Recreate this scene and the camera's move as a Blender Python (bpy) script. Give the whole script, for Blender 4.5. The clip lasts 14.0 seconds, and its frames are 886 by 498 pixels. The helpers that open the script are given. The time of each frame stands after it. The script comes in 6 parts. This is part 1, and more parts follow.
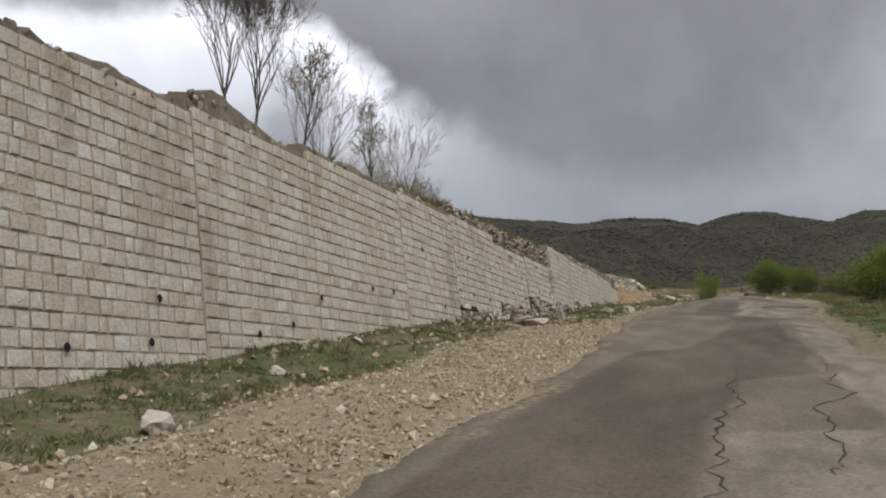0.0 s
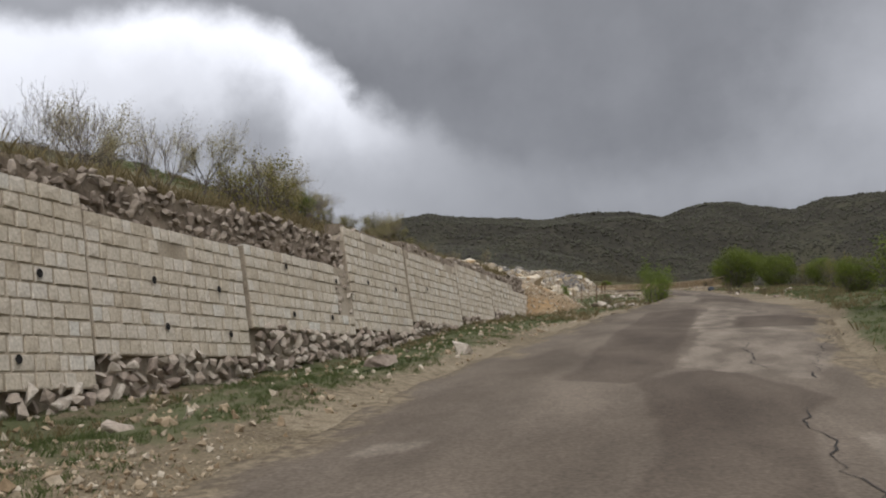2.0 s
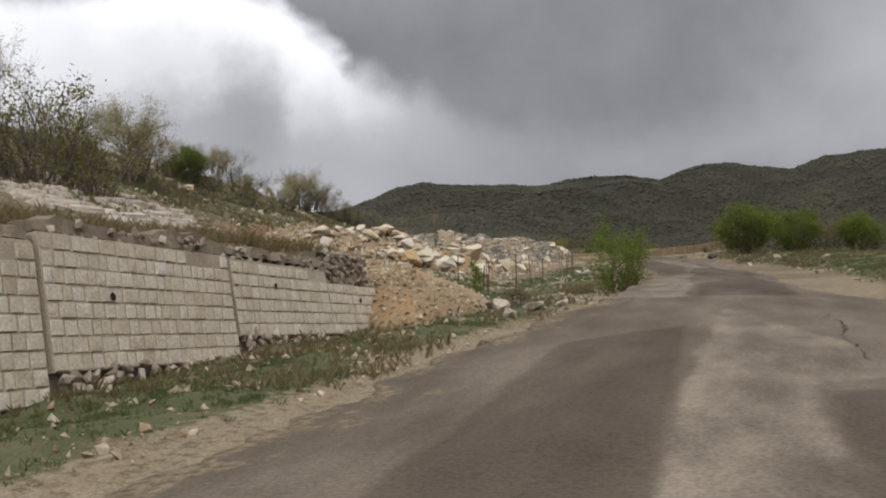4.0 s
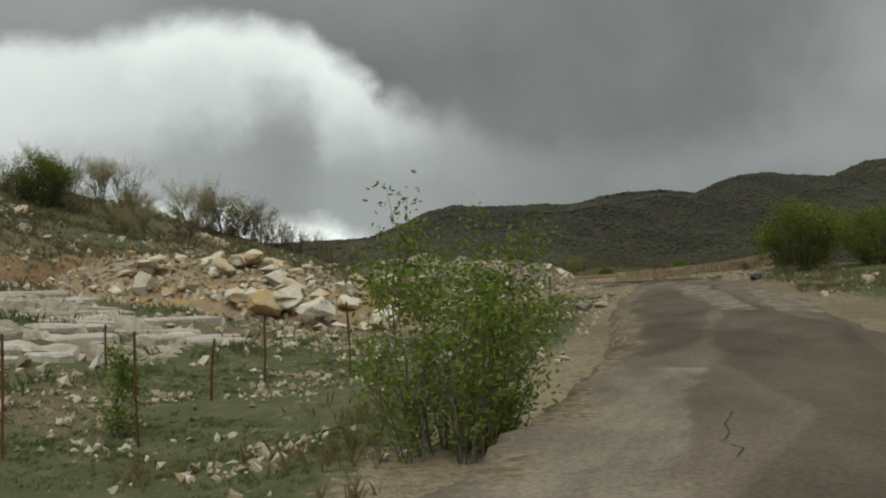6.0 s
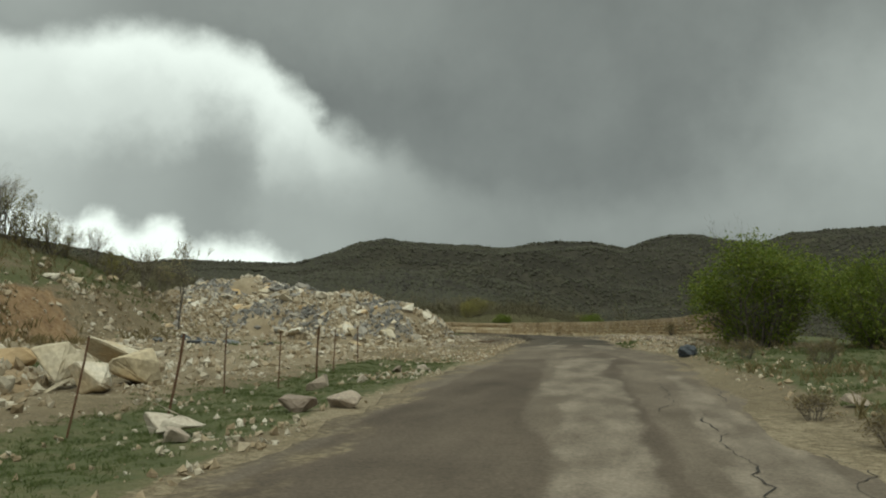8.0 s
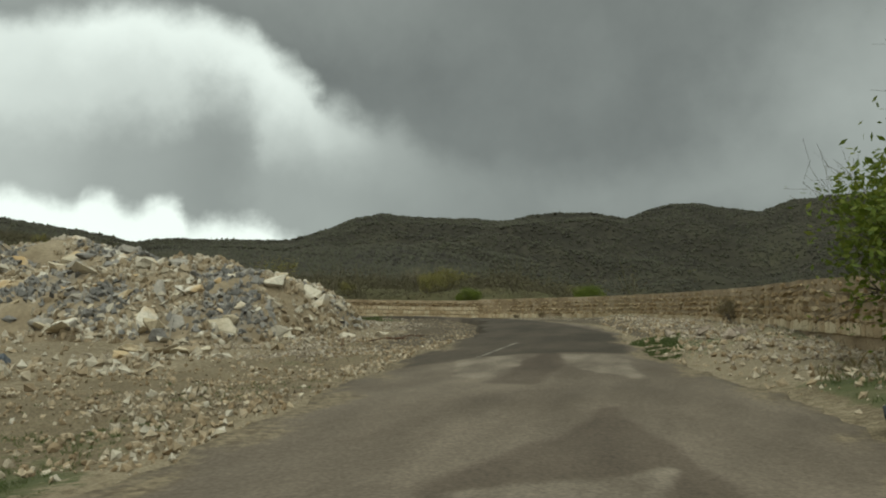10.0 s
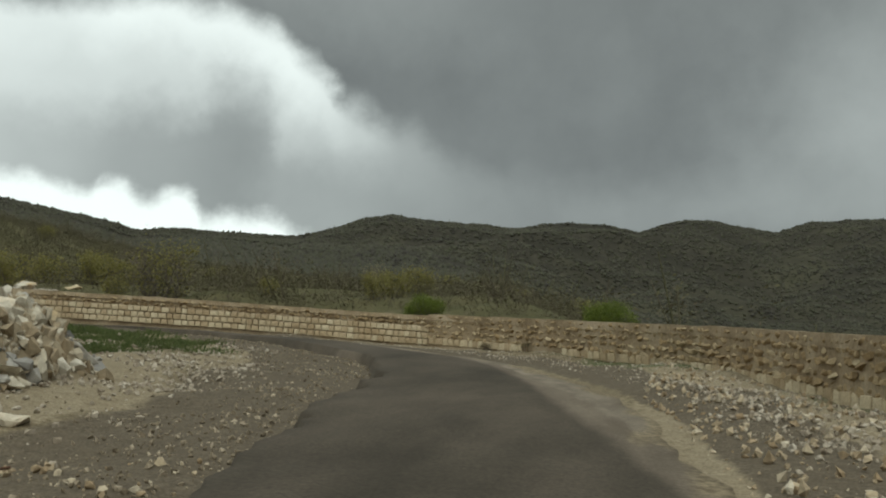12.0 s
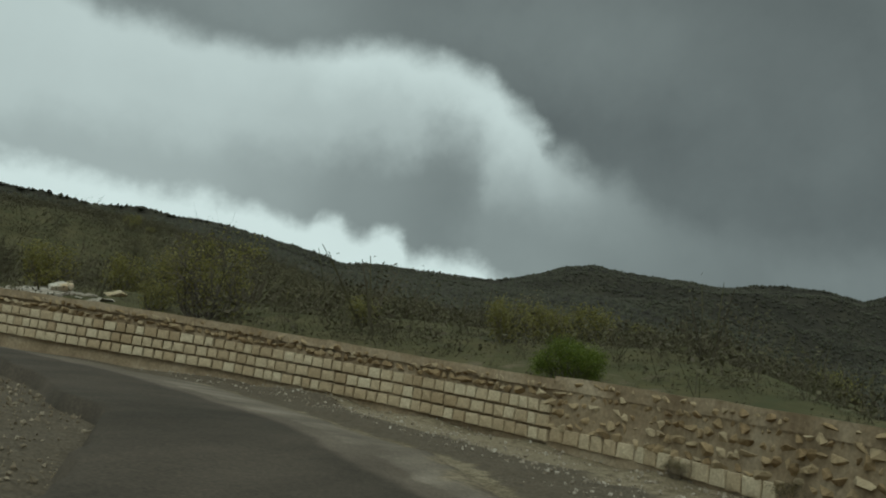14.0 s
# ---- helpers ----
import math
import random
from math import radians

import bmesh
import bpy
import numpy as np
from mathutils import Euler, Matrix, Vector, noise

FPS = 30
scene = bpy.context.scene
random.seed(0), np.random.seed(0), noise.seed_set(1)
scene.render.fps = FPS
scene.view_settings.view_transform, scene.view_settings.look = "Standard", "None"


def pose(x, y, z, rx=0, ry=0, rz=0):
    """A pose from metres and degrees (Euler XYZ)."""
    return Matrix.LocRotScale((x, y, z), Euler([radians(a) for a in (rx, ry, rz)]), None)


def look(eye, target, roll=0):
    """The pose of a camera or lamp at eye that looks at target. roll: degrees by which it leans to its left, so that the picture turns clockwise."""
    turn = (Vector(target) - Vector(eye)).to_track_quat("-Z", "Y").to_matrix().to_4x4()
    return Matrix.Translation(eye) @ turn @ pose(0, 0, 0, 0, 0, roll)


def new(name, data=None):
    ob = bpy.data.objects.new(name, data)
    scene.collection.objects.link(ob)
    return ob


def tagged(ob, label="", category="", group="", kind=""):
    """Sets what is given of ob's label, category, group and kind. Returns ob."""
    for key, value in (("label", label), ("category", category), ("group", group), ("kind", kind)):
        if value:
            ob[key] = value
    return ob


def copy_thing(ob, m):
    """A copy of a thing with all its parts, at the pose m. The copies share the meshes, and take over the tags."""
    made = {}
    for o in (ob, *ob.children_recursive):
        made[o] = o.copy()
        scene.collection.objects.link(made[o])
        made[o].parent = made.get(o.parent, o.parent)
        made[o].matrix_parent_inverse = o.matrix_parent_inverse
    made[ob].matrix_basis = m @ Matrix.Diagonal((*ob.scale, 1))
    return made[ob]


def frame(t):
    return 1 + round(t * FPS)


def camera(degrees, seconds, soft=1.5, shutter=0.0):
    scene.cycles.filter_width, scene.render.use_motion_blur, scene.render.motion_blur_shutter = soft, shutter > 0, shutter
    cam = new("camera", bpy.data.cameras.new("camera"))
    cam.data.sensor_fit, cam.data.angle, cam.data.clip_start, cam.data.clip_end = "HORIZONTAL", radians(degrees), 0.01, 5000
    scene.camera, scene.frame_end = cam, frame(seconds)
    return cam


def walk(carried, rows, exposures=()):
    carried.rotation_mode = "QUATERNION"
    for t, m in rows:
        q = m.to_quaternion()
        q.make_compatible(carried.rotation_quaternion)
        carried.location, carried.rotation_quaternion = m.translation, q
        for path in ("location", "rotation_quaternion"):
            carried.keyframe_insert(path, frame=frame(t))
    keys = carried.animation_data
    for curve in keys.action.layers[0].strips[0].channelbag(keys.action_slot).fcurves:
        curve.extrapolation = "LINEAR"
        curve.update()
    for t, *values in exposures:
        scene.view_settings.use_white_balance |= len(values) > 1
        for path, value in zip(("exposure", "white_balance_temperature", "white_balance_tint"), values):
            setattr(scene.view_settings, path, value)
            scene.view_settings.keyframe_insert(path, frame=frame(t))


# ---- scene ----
cam = camera(52.0, 14.0, soft=2.0)
PATH = [
    (0, (0.963, 0.93, 1.305), (0.324, 2.809, 1.554), 2.1),
    (0.5, (0.953, 5.12, 1.715), (0.378, 7.033, 1.825), 4.9),
    (1, (1.001, 9.291, 2.187), (0.435, 11.199, 2.387), -1.5),
    (1.5, (1.033, 13.292, 2.603), (0.498, 15.21, 2.788), -1.7),
    (2, (1.056, 17.36, 3.009), (0.485, 19.26, 3.26), -0.1),
    (2.5, (0.937, 21.566, 3.491), (0.441, 23.5, 3.612), -0.5),
    (5, (0.836, 42.894, 5.444), (0.211, 44.774, 5.717), -2.3),
    (5.5, (0.74, 47.107, 5.88), (0.17, 48.998, 6.195), -4.3),
    (6, (0.74, 51.193, 6.272), (0.096, 53.071, 6.509), -3.5),
    (6.5, (0.914, 55.112, 6.685), (0.319, 56.996, 7.0), -6.5),
    (7, (0.93, 59.071, 7.001), (0.388, 60.981, 7.245), -1.2),
    (7.5, (0.804, 63.44, 7.408), (0.255, 65.326, 7.784), -1.3),
    (8, (0.484, 67.982, 7.755), (-0.014, 69.894, 8.067), 1.1),
    (10.5, (-1.438, 90.801, 9.773), (-1.953, 92.719, 10.014), -0.6),
    (11, (-1.911, 95.261, 10.203), (-2.505, 97.158, 10.425), -1.3),
    (11.5, (-2.445, 99.495, 10.546), (-3.075, 101.358, 10.906), 2.0),
    (12, (-2.998, 103.644, 10.939), (-3.521, 105.556, 11.206), 3.1),
    (12.5, (-3.596, 107.689, 11.258), (-4.093, 109.608, 11.526), 4.6),
    (13, (-4.386, 111.504, 11.558), (-5.008, 113.388, 11.817), 6.9),
    (13.5, (-5.18, 115.089, 11.819), (-5.977, 116.9, 12.106), 6.5),
    (14, (-6.203, 118.411, 12.085), (-7.138, 120.148, 12.411), 8.9),
]
EXPOSURES = [(0.0, 0.36, 6100, 16), (0.5, 0.72, 5700, 19), (1.0, 0.64, 5900, 18), (1.5, 0.56, 6050, 16), (2.0, 0.28, 6150, 17), (2.5, 0.56, 5900, 17), (4.6, 0.22, 6450, 16), (5.0, 0.16, 6450, 13), (5.5, 0.02, 6800, 4), (6.0, -0.05, 6500, 4), (6.5, 0.18, 6600, 2),
             (7.0, 0.12, 6600, 2), (8.0, 0.1, 6550, -3), (10.3, 0.02, 6500, -2), (10.5, 0.04, 6450, -1), (11.0, 0.22, 6100, 3), (11.5, -0.12, 6350, -7), (12.0, 0.06, 6350, 1), (12.8, -0.05, 6400, 4), (13.5, -0.22, 6250, -1), (14.0, -0.5, 6000, -7)]
walk(cam, [(t, look(eye, target, roll)) for t, eye, target, roll in PATH], EXPOSURES)

# ---------------------------------------------------------------- world and light
SUN_EL, SUN_AZ = 52.0, 150.0            # veiled sun, high behind the right shoulder


def direction(az, el):
    a, e = radians(az), radians(el)
    return Vector((math.sin(a) * math.cos(e), math.cos(a) * math.cos(e), math.sin(e)))


def node(tree, kind, **settings):
    n = tree.nodes.new(kind)
    for key, value in settings.items():
        if key == "operation":
            n.operation = value
        elif key == "blend":
            n.data_type, n.blend_type = "RGBA", value
        elif key == "interpolation":
            n.interpolation_type = value
    return n


def cloud_world():
    world = bpy.data.worlds.new("overcast_sky")
    scene.world = world
    world.use_nodes = True
    t = world.node_tree
    t.nodes.clear()
    link = t.links.new
    out, back = node(t, "ShaderNodeOutputWorld"), node(t, "ShaderNodeBackground")
    link(back.outputs[0], out.inputs[0])
    coord = node(t, "ShaderNodeTexCoord")

    def math_node(op, a, b=None, c=None, clamp=False):
        n = node(t, "ShaderNodeMath", operation=op)
        n.use_clamp = clamp
        for i, v in enumerate((a, b, c)):
            if v is None:
                continue
            if isinstance(v, (int, float)):
                n.inputs[i].default_value = v
            else:
                link(v, n.inputs[i])
        return n.outputs[0]

    # cloud shapes are warped by two sizes of noise
    big, fine = node(t, "ShaderNodeTexNoise"), node(t, "ShaderNodeTexNoise")
    for n, scale, detail, rough in ((big, 5.0, 5.0, 0.55), (fine, 13.0, 6.0, 0.6)):
        n.inputs["Scale"].default_value, n.inputs["Detail"].default_value, n.inputs["Roughness"].default_value = scale, detail, rough
        link(coord.outputs["Generated"], n.inputs["Vector"])

    def vec(op, a, b=None, scale=None):
        n = node(t, "ShaderNodeVectorMath", operation=op)
        for i, v in enumerate((a, b)):
            if v is None:
                continue
            if isinstance(v, (tuple, Vector)):
                n.inputs[i].default_value = tuple(v)
            else:
                link(v, n.inputs[i])
        if scale is not None:
            n.inputs["Scale"].default_value = scale
        return n.outputs[1] if op == "DOT_PRODUCT" else n.outputs[0]

    shift = vec("ADD", vec("SCALE", vec("SUBTRACT", big.outputs["Color"], (0.5, 0.5, 0.5)), scale=WARP_BIG),
                vec("SCALE", vec("SUBTRACT", fine.outputs["Color"], (0.5, 0.5, 0.5)), scale=WARP_FINE))
    way = vec("NORMALIZE", vec("ADD", coord.outputs["Generated"], shift))
    sep_way = node(t, "ShaderNodeSeparateXYZ")
    link(way, sep_way.inputs[0])
    az = math_node("MULTIPLY", math_node("ARCTAN2", sep_way.outputs[0], sep_way.outputs[1]), 57.2958)
    el = math_node("MULTIPLY", math_node("ARCSINE", sep_way.outputs[2]), 57.2958)
    place = math_node("MULTIPLY_ADD", az, 1 / 90.0, 65.0 / 90.0, clamp=True)

    def along(stops, unit):
        """A value that changes with the compass direction."""
        r = node(t, "ShaderNodeValToRGB")
        link(place, r.inputs[0])
        r.color_ramp.interpolation = "EASE"
        spots = r.color_ramp.elements
        while len(spots) < len(stops):
            spots.new(0.5)
        for e, (a, v) in zip(spots, stops):
            e.position, e.color = (a + 65.0) / 90.0, (v / unit, v / unit, v / unit, 1)
        return math_node("MULTIPLY", r.outputs[0], unit)

    def ramp_of(value, lo, hi, top=1.0):
        n = node(t, "ShaderNodeMapRange", interpolation="SMOOTHSTEP")
        link(value, n.inputs["Value"])
        n.inputs["From Min"].default_value, n.inputs["From Max"].default_value, n.inputs["To Max"].default_value = lo, hi, top
        return n.outputs[0]

    def toward(a, b, k):
        return math_node("ADD", math_node("MULTIPLY", a, math_node("SUBTRACT", 1.0, k)), math_node("MULTIPLY", b, k))

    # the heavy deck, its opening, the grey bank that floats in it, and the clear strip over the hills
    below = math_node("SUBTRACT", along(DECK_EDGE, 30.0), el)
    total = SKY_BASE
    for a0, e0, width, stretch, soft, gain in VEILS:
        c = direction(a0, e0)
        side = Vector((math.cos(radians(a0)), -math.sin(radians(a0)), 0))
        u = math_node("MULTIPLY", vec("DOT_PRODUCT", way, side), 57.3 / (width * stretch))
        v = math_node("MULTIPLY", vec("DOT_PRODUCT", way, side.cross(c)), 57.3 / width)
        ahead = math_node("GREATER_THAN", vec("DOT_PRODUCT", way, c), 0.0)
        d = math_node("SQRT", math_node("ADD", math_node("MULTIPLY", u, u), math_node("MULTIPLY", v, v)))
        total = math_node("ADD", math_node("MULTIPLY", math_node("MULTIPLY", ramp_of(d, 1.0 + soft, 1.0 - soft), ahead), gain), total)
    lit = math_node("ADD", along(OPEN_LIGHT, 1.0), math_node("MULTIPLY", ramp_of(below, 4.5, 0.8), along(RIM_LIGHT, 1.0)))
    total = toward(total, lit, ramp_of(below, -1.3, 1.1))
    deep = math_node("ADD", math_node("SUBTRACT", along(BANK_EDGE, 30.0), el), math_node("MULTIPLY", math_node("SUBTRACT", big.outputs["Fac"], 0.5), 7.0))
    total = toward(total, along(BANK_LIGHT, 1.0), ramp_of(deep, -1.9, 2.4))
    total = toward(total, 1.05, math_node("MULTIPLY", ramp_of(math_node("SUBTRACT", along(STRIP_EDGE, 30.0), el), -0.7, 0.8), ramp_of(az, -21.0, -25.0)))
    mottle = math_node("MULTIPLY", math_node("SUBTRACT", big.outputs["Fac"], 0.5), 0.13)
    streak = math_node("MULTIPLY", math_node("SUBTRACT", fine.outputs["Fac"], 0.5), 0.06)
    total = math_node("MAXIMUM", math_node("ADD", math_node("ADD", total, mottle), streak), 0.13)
    # the deck is thinner overhead and behind
    sep = node(t, "ShaderNodeSeparateXYZ")
    link(coord.outputs["Generated"], sep.inputs[0])
    over = node(t, "ShaderNodeMapRange", interpolation="SMOOTHSTEP")
    link(sep.outputs[2], over.inputs["Value"])
    over.inputs["From Min"].default_value, over.inputs["From Max"].default_value = 0.42, 0.95
    over.inputs["To Max"].default_value = ZENITH
    behind = node(t, "ShaderNodeMapRange", interpolation="SMOOTHSTEP")
    link(sep.outputs[1], behind.inputs["Value"])
    behind.inputs["From Min"].default_value, behind.inputs["From Max"].default_value = 0.25, -0.7
    behind.inputs["To Max"].default_value = BEHIND
    total = math_node("ADD", total, math_node("ADD", over.outputs[0], behind.outputs[0]))
    grey = node(t, "ShaderNodeCombineColor")
    for i, k in enumerate((0.972, 1.0, 0.985)):
        link(math_node("MULTIPLY", total, k), grey.inputs[i])
    sky = node(t, "ShaderNodeTexSky")
    sky.sky_type, sky.sun_disc = "NISHITA", False
    sky.sun_elevation, sky.sun_rotation = radians(SUN_EL), radians(SUN_AZ)
    dim = node(t, "ShaderNodeVectorMath", operation="SCALE")
    link(sky.outputs[0], dim.inputs[0])
    dim.inputs["Scale"].default_value = 0.08
    mix = node(t, "ShaderNodeMix", blend="MIX")
    mix.inputs["Factor"].default_value = 0.95
    link(dim.outputs[0], mix.inputs["A"])
    link(grey.outputs[0], mix.inputs["B"])
    link(mix.outputs["Result"], back.inputs[0])
    back.inputs[1].default_value = 1.0


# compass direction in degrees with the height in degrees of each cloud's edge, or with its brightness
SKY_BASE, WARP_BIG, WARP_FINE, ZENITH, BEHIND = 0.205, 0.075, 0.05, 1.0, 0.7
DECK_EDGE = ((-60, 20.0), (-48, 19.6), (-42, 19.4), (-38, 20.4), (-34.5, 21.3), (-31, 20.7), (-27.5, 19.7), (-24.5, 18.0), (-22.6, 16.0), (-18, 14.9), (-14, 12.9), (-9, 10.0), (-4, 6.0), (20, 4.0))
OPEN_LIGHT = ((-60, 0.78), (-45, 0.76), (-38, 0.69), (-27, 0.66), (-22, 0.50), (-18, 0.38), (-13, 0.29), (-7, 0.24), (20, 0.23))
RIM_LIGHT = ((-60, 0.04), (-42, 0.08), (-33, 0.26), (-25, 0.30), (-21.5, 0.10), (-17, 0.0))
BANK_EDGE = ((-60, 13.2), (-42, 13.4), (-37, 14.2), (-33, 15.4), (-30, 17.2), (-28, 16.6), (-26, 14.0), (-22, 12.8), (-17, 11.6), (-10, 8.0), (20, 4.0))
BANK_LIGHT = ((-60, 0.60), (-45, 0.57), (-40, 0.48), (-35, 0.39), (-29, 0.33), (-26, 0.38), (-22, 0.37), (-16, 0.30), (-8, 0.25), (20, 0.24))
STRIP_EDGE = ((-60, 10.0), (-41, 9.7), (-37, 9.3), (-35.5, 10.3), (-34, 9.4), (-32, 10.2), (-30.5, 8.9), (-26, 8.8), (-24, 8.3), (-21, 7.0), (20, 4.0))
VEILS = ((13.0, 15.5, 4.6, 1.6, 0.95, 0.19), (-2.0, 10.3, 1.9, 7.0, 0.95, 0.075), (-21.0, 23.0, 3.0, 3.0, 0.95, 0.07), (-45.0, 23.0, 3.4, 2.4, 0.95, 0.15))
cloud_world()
sun = new("sun", bpy.data.lights.new("sun", "SUN"))
sun.data.energy, sun.data.angle, sun.data.color = 0.9, radians(25), (1.0, 0.96, 0.9)
sun.matrix_world = look(direction(SUN_AZ, SUN_EL) * 300, (0, 0, 0))

# ---------------------------------------------------------------- materials
def rich(c, k=1.3):
    """The same colour, a little more saturated."""
    m = sum(c) / 3
    return tuple(max(0.004, m + (v - m) * k) for v in c)


def material(name, colours, scale=3.0, grain=30.0, bump=0.3, bump_scale=None, rough=0.9, each=0.0, island=0.0, stain=None, sub=0.0, streak=1.0):
    """A rough surface: colours over coarse noise, darker and lighter grain, relief; each/island: how much single pieces differ."""
    m = bpy.data.materials.new(name)
    m.use_nodes = True
    t = m.node_tree
    link = t.links.new
    bsdf = t.nodes["Principled BSDF"]
    bsdf.inputs["Roughness"].default_value = rough
    bsdf.inputs["Specular IOR Level"].default_value = 0.25
    geo = node(t, "ShaderNodeNewGeometry")
    coarse, small = node(t, "ShaderNodeTexNoise"), node(t, "ShaderNodeTexNoise")
    for n, s, d in ((coarse, scale, 4.0), (small, grain, 3.0)):
        n.inputs["Scale"].default_value, n.inputs["Detail"].default_value = s, d
        link(geo.outputs["Position"], n.inputs["Vector"])
    value = coarse.outputs["Fac"]
    if each or island:
        info = node(t, "ShaderNodeObjectInfo")
        source = info.outputs["Random"] if each else geo.outputs["Random Per Island"]
        blend = node(t, "ShaderNodeMix")
        blend.data_type = "FLOAT"
        blend.inputs["Factor"].default_value = each or island
        link(value, blend.inputs["A"])
        link(source, blend.inputs["B"])
        value = blend.outputs["Result"]
    ramp = node(t, "ShaderNodeValToRGB")
    link(value, ramp.inputs[0])
    spots = ramp.color_ramp.elements
    lo, hi = (0.08, 0.92) if (each or island) else (0.3, 0.7)
    while len(spots) < len(colours):
        spots.new(0.5)
    for i, c in enumerate(colours):
        spots[i].position = lo + (hi - lo) * i / max(1, len(colours) - 1)
        spots[i].color = (*rich(c), 1)
    shade = node(t, "ShaderNodeMix", blend="OVERLAY")
    shade.inputs["Factor"].default_value = 0.45
    link(ramp.outputs[0], shade.inputs["A"])
    link(small.outputs["Fac"], shade.inputs["B"])
    colour = shade.outputs["Result"]
    if stain:
        spot, cut = node(t, "ShaderNodeTexNoise"), node(t, "ShaderNodeMapRange")
        spot.inputs["Scale"].default_value, spot.inputs["Detail"].default_value = stain[1], 5.0
        run = node(t, "ShaderNodeMapping")
        run.inputs["Scale"].default_value = (1.0, 1.0, streak)
        link(geo.outputs["Position"], run.inputs["Vector"])
        link(run.outputs[0], spot.inputs["Vector"])
        link(spot.outputs["Fac"], cut.inputs["Value"])
        cut.inputs["From Min"].default_value, cut.inputs["From Max"].default_value = stain[2], stain[2] + 0.12
        cut.inputs["To Max"].default_value = stain[3]
        over = node(t, "ShaderNodeMix", blend="MIX")
        link(cut.outputs[0], over.inputs["Factor"])
        link(colour, over.inputs["A"])
        over.inputs["B"].default_value = (*stain[0], 1)
        colour = over.outputs["Result"]
    link(colour, bsdf.inputs["Base Color"])
    if bump:
        relief, push = node(t, "ShaderNodeTexNoise"), node(t, "ShaderNodeBump")
        relief.inputs["Scale"].default_value, relief.inputs["Detail"].default_value = bump_scale or grain, 6.0
        link(geo.outputs["Position"], relief.inputs["Vector"])
        link(relief.outputs["Fac"], push.inputs["Height"])
        push.inputs["Strength"].default_value, push.inputs["Distance"].default_value = bump, 0.03
        link(push.outputs[0], bsdf.inputs["Normal"])
    if sub:
        through_leaf, both = node(t, "ShaderNodeBsdfTranslucent"), node(t, "ShaderNodeMixShader")
        link(colour, through_leaf.inputs["Color"])
        both.inputs["Fac"].default_value = sub
        link(bsdf.outputs[0], both.inputs[1])
        link(through_leaf.outputs[0], both.inputs[2])
        link(both.outputs[0], t.nodes["Material Output"].inputs["Surface"])
    return m


M_BLOCK = material("limestone_block", [(0.355, 0.31, 0.242), (0.43, 0.382, 0.306), (0.46, 0.414, 0.338), (0.48, 0.436, 0.362), (0.505, 0.464, 0.393), (0.545, 0.54, 0.49)], 1.2, 26, 0.5, 45, each=0.6, stain=((0.24, 0.18, 0.12), 0.9, 0.55, 0.5), streak=0.16)
M_MORTAR = material("old_mortar", [(0.25, 0.215, 0.165), (0.33, 0.288, 0.228), (0.38, 0.338, 0.275)], 1.3, 30, 0.4)
M_CAST = material("concrete_backing", [(0.30, 0.28, 0.24), (0.38, 0.35, 0.31)], 1.0, 20, 0.4)
M_TOPSTONE = material("weathered_rubble", [(0.13, 0.108, 0.086), (0.19, 0.16, 0.13), (0.25, 0.215, 0.175), (0.34, 0.30, 0.25)], 3, 22, 0.6, each=0.75)
M_DARK_MORTAR = material("earthy_mortar", [(0.11, 0.09, 0.068), (0.19, 0.16, 0.125)], 2, 20, 0.6)
M_COPING = material("crumbling_coping", [(0.175, 0.135, 0.092), (0.245, 0.196, 0.138), (0.32, 0.268, 0.20)], 1.5, 18, 0.7, 12)
M_RUBBLE = material("rubble_stone", [(0.17, 0.14, 0.115), (0.26, 0.22, 0.18), (0.33, 0.29, 0.24), (0.42, 0.38, 0.32)], 3, 22, 0.6, each=0.75)
M_OCHRE = material("ochre_stone", [(0.19, 0.14, 0.088), (0.235, 0.178, 0.112), (0.28, 0.222, 0.148), (0.36, 0.305, 0.22)], 3, 22, 0.6, each=0.7)
M_PARAPET = material("pale_parapet_block", [(0.27, 0.21, 0.14), (0.38, 0.315, 0.225), (0.46, 0.40, 0.30)], 2, 30, 0.4, each=0.7)
M_BOULDER = material("pale_boulder", [(0.34, 0.28, 0.19), (0.43, 0.385, 0.305), (0.49, 0.46, 0.40), (0.40, 0.29, 0.15)], 1.1, 14, 0.6, 12, each=0.6, stain=((0.42, 0.27, 0.11), 0.7, 0.53, 0.7))
M_BOULDER_I = material("pale_broken_stone", [(0.16, 0.125, 0.085), (0.26, 0.215, 0.155), (0.33, 0.295, 0.235), (0.44, 0.41, 0.35)], 1.5, 14, 0.5, island=0.75)
M_SLATE = material("grey_broken_stone", [(0.115, 0.11, 0.102), (0.195, 0.185, 0.168), (0.28, 0.258, 0.22), (0.38, 0.345, 0.28)], 1.2, 14, 0.5, each=0.7)
M_SLATE_I = material("grey_stone_chips", [(0.115, 0.11, 0.102), (0.195, 0.185, 0.168), (0.28, 0.258, 0.22), (0.38, 0.345, 0.28)], 1.2, 14, 0.5, island=0.7)
M_GRAVEL_I = material("limestone_gravel", [(0.18, 0.135, 0.088), (0.25, 0.20, 0.14), (0.31, 0.26, 0.19), (0.42, 0.38, 0.31)], 4, 30, 0.4, island=0.75)
M_PEBBLE_I = material("white_pebbles", [(0.16, 0.132, 0.10), (0.23, 0.198, 0.158), (0.30, 0.265, 0.215), (0.40, 0.365, 0.31)], 4, 30, 0.4, island=0.75)
M_GRIT_I = material("dark_grit", [(0.10, 0.08, 0.058), (0.15, 0.125, 0.092), (0.22, 0.185, 0.14), (0.34, 0.295, 0.23)], 4, 30, 0.4, island=0.75)
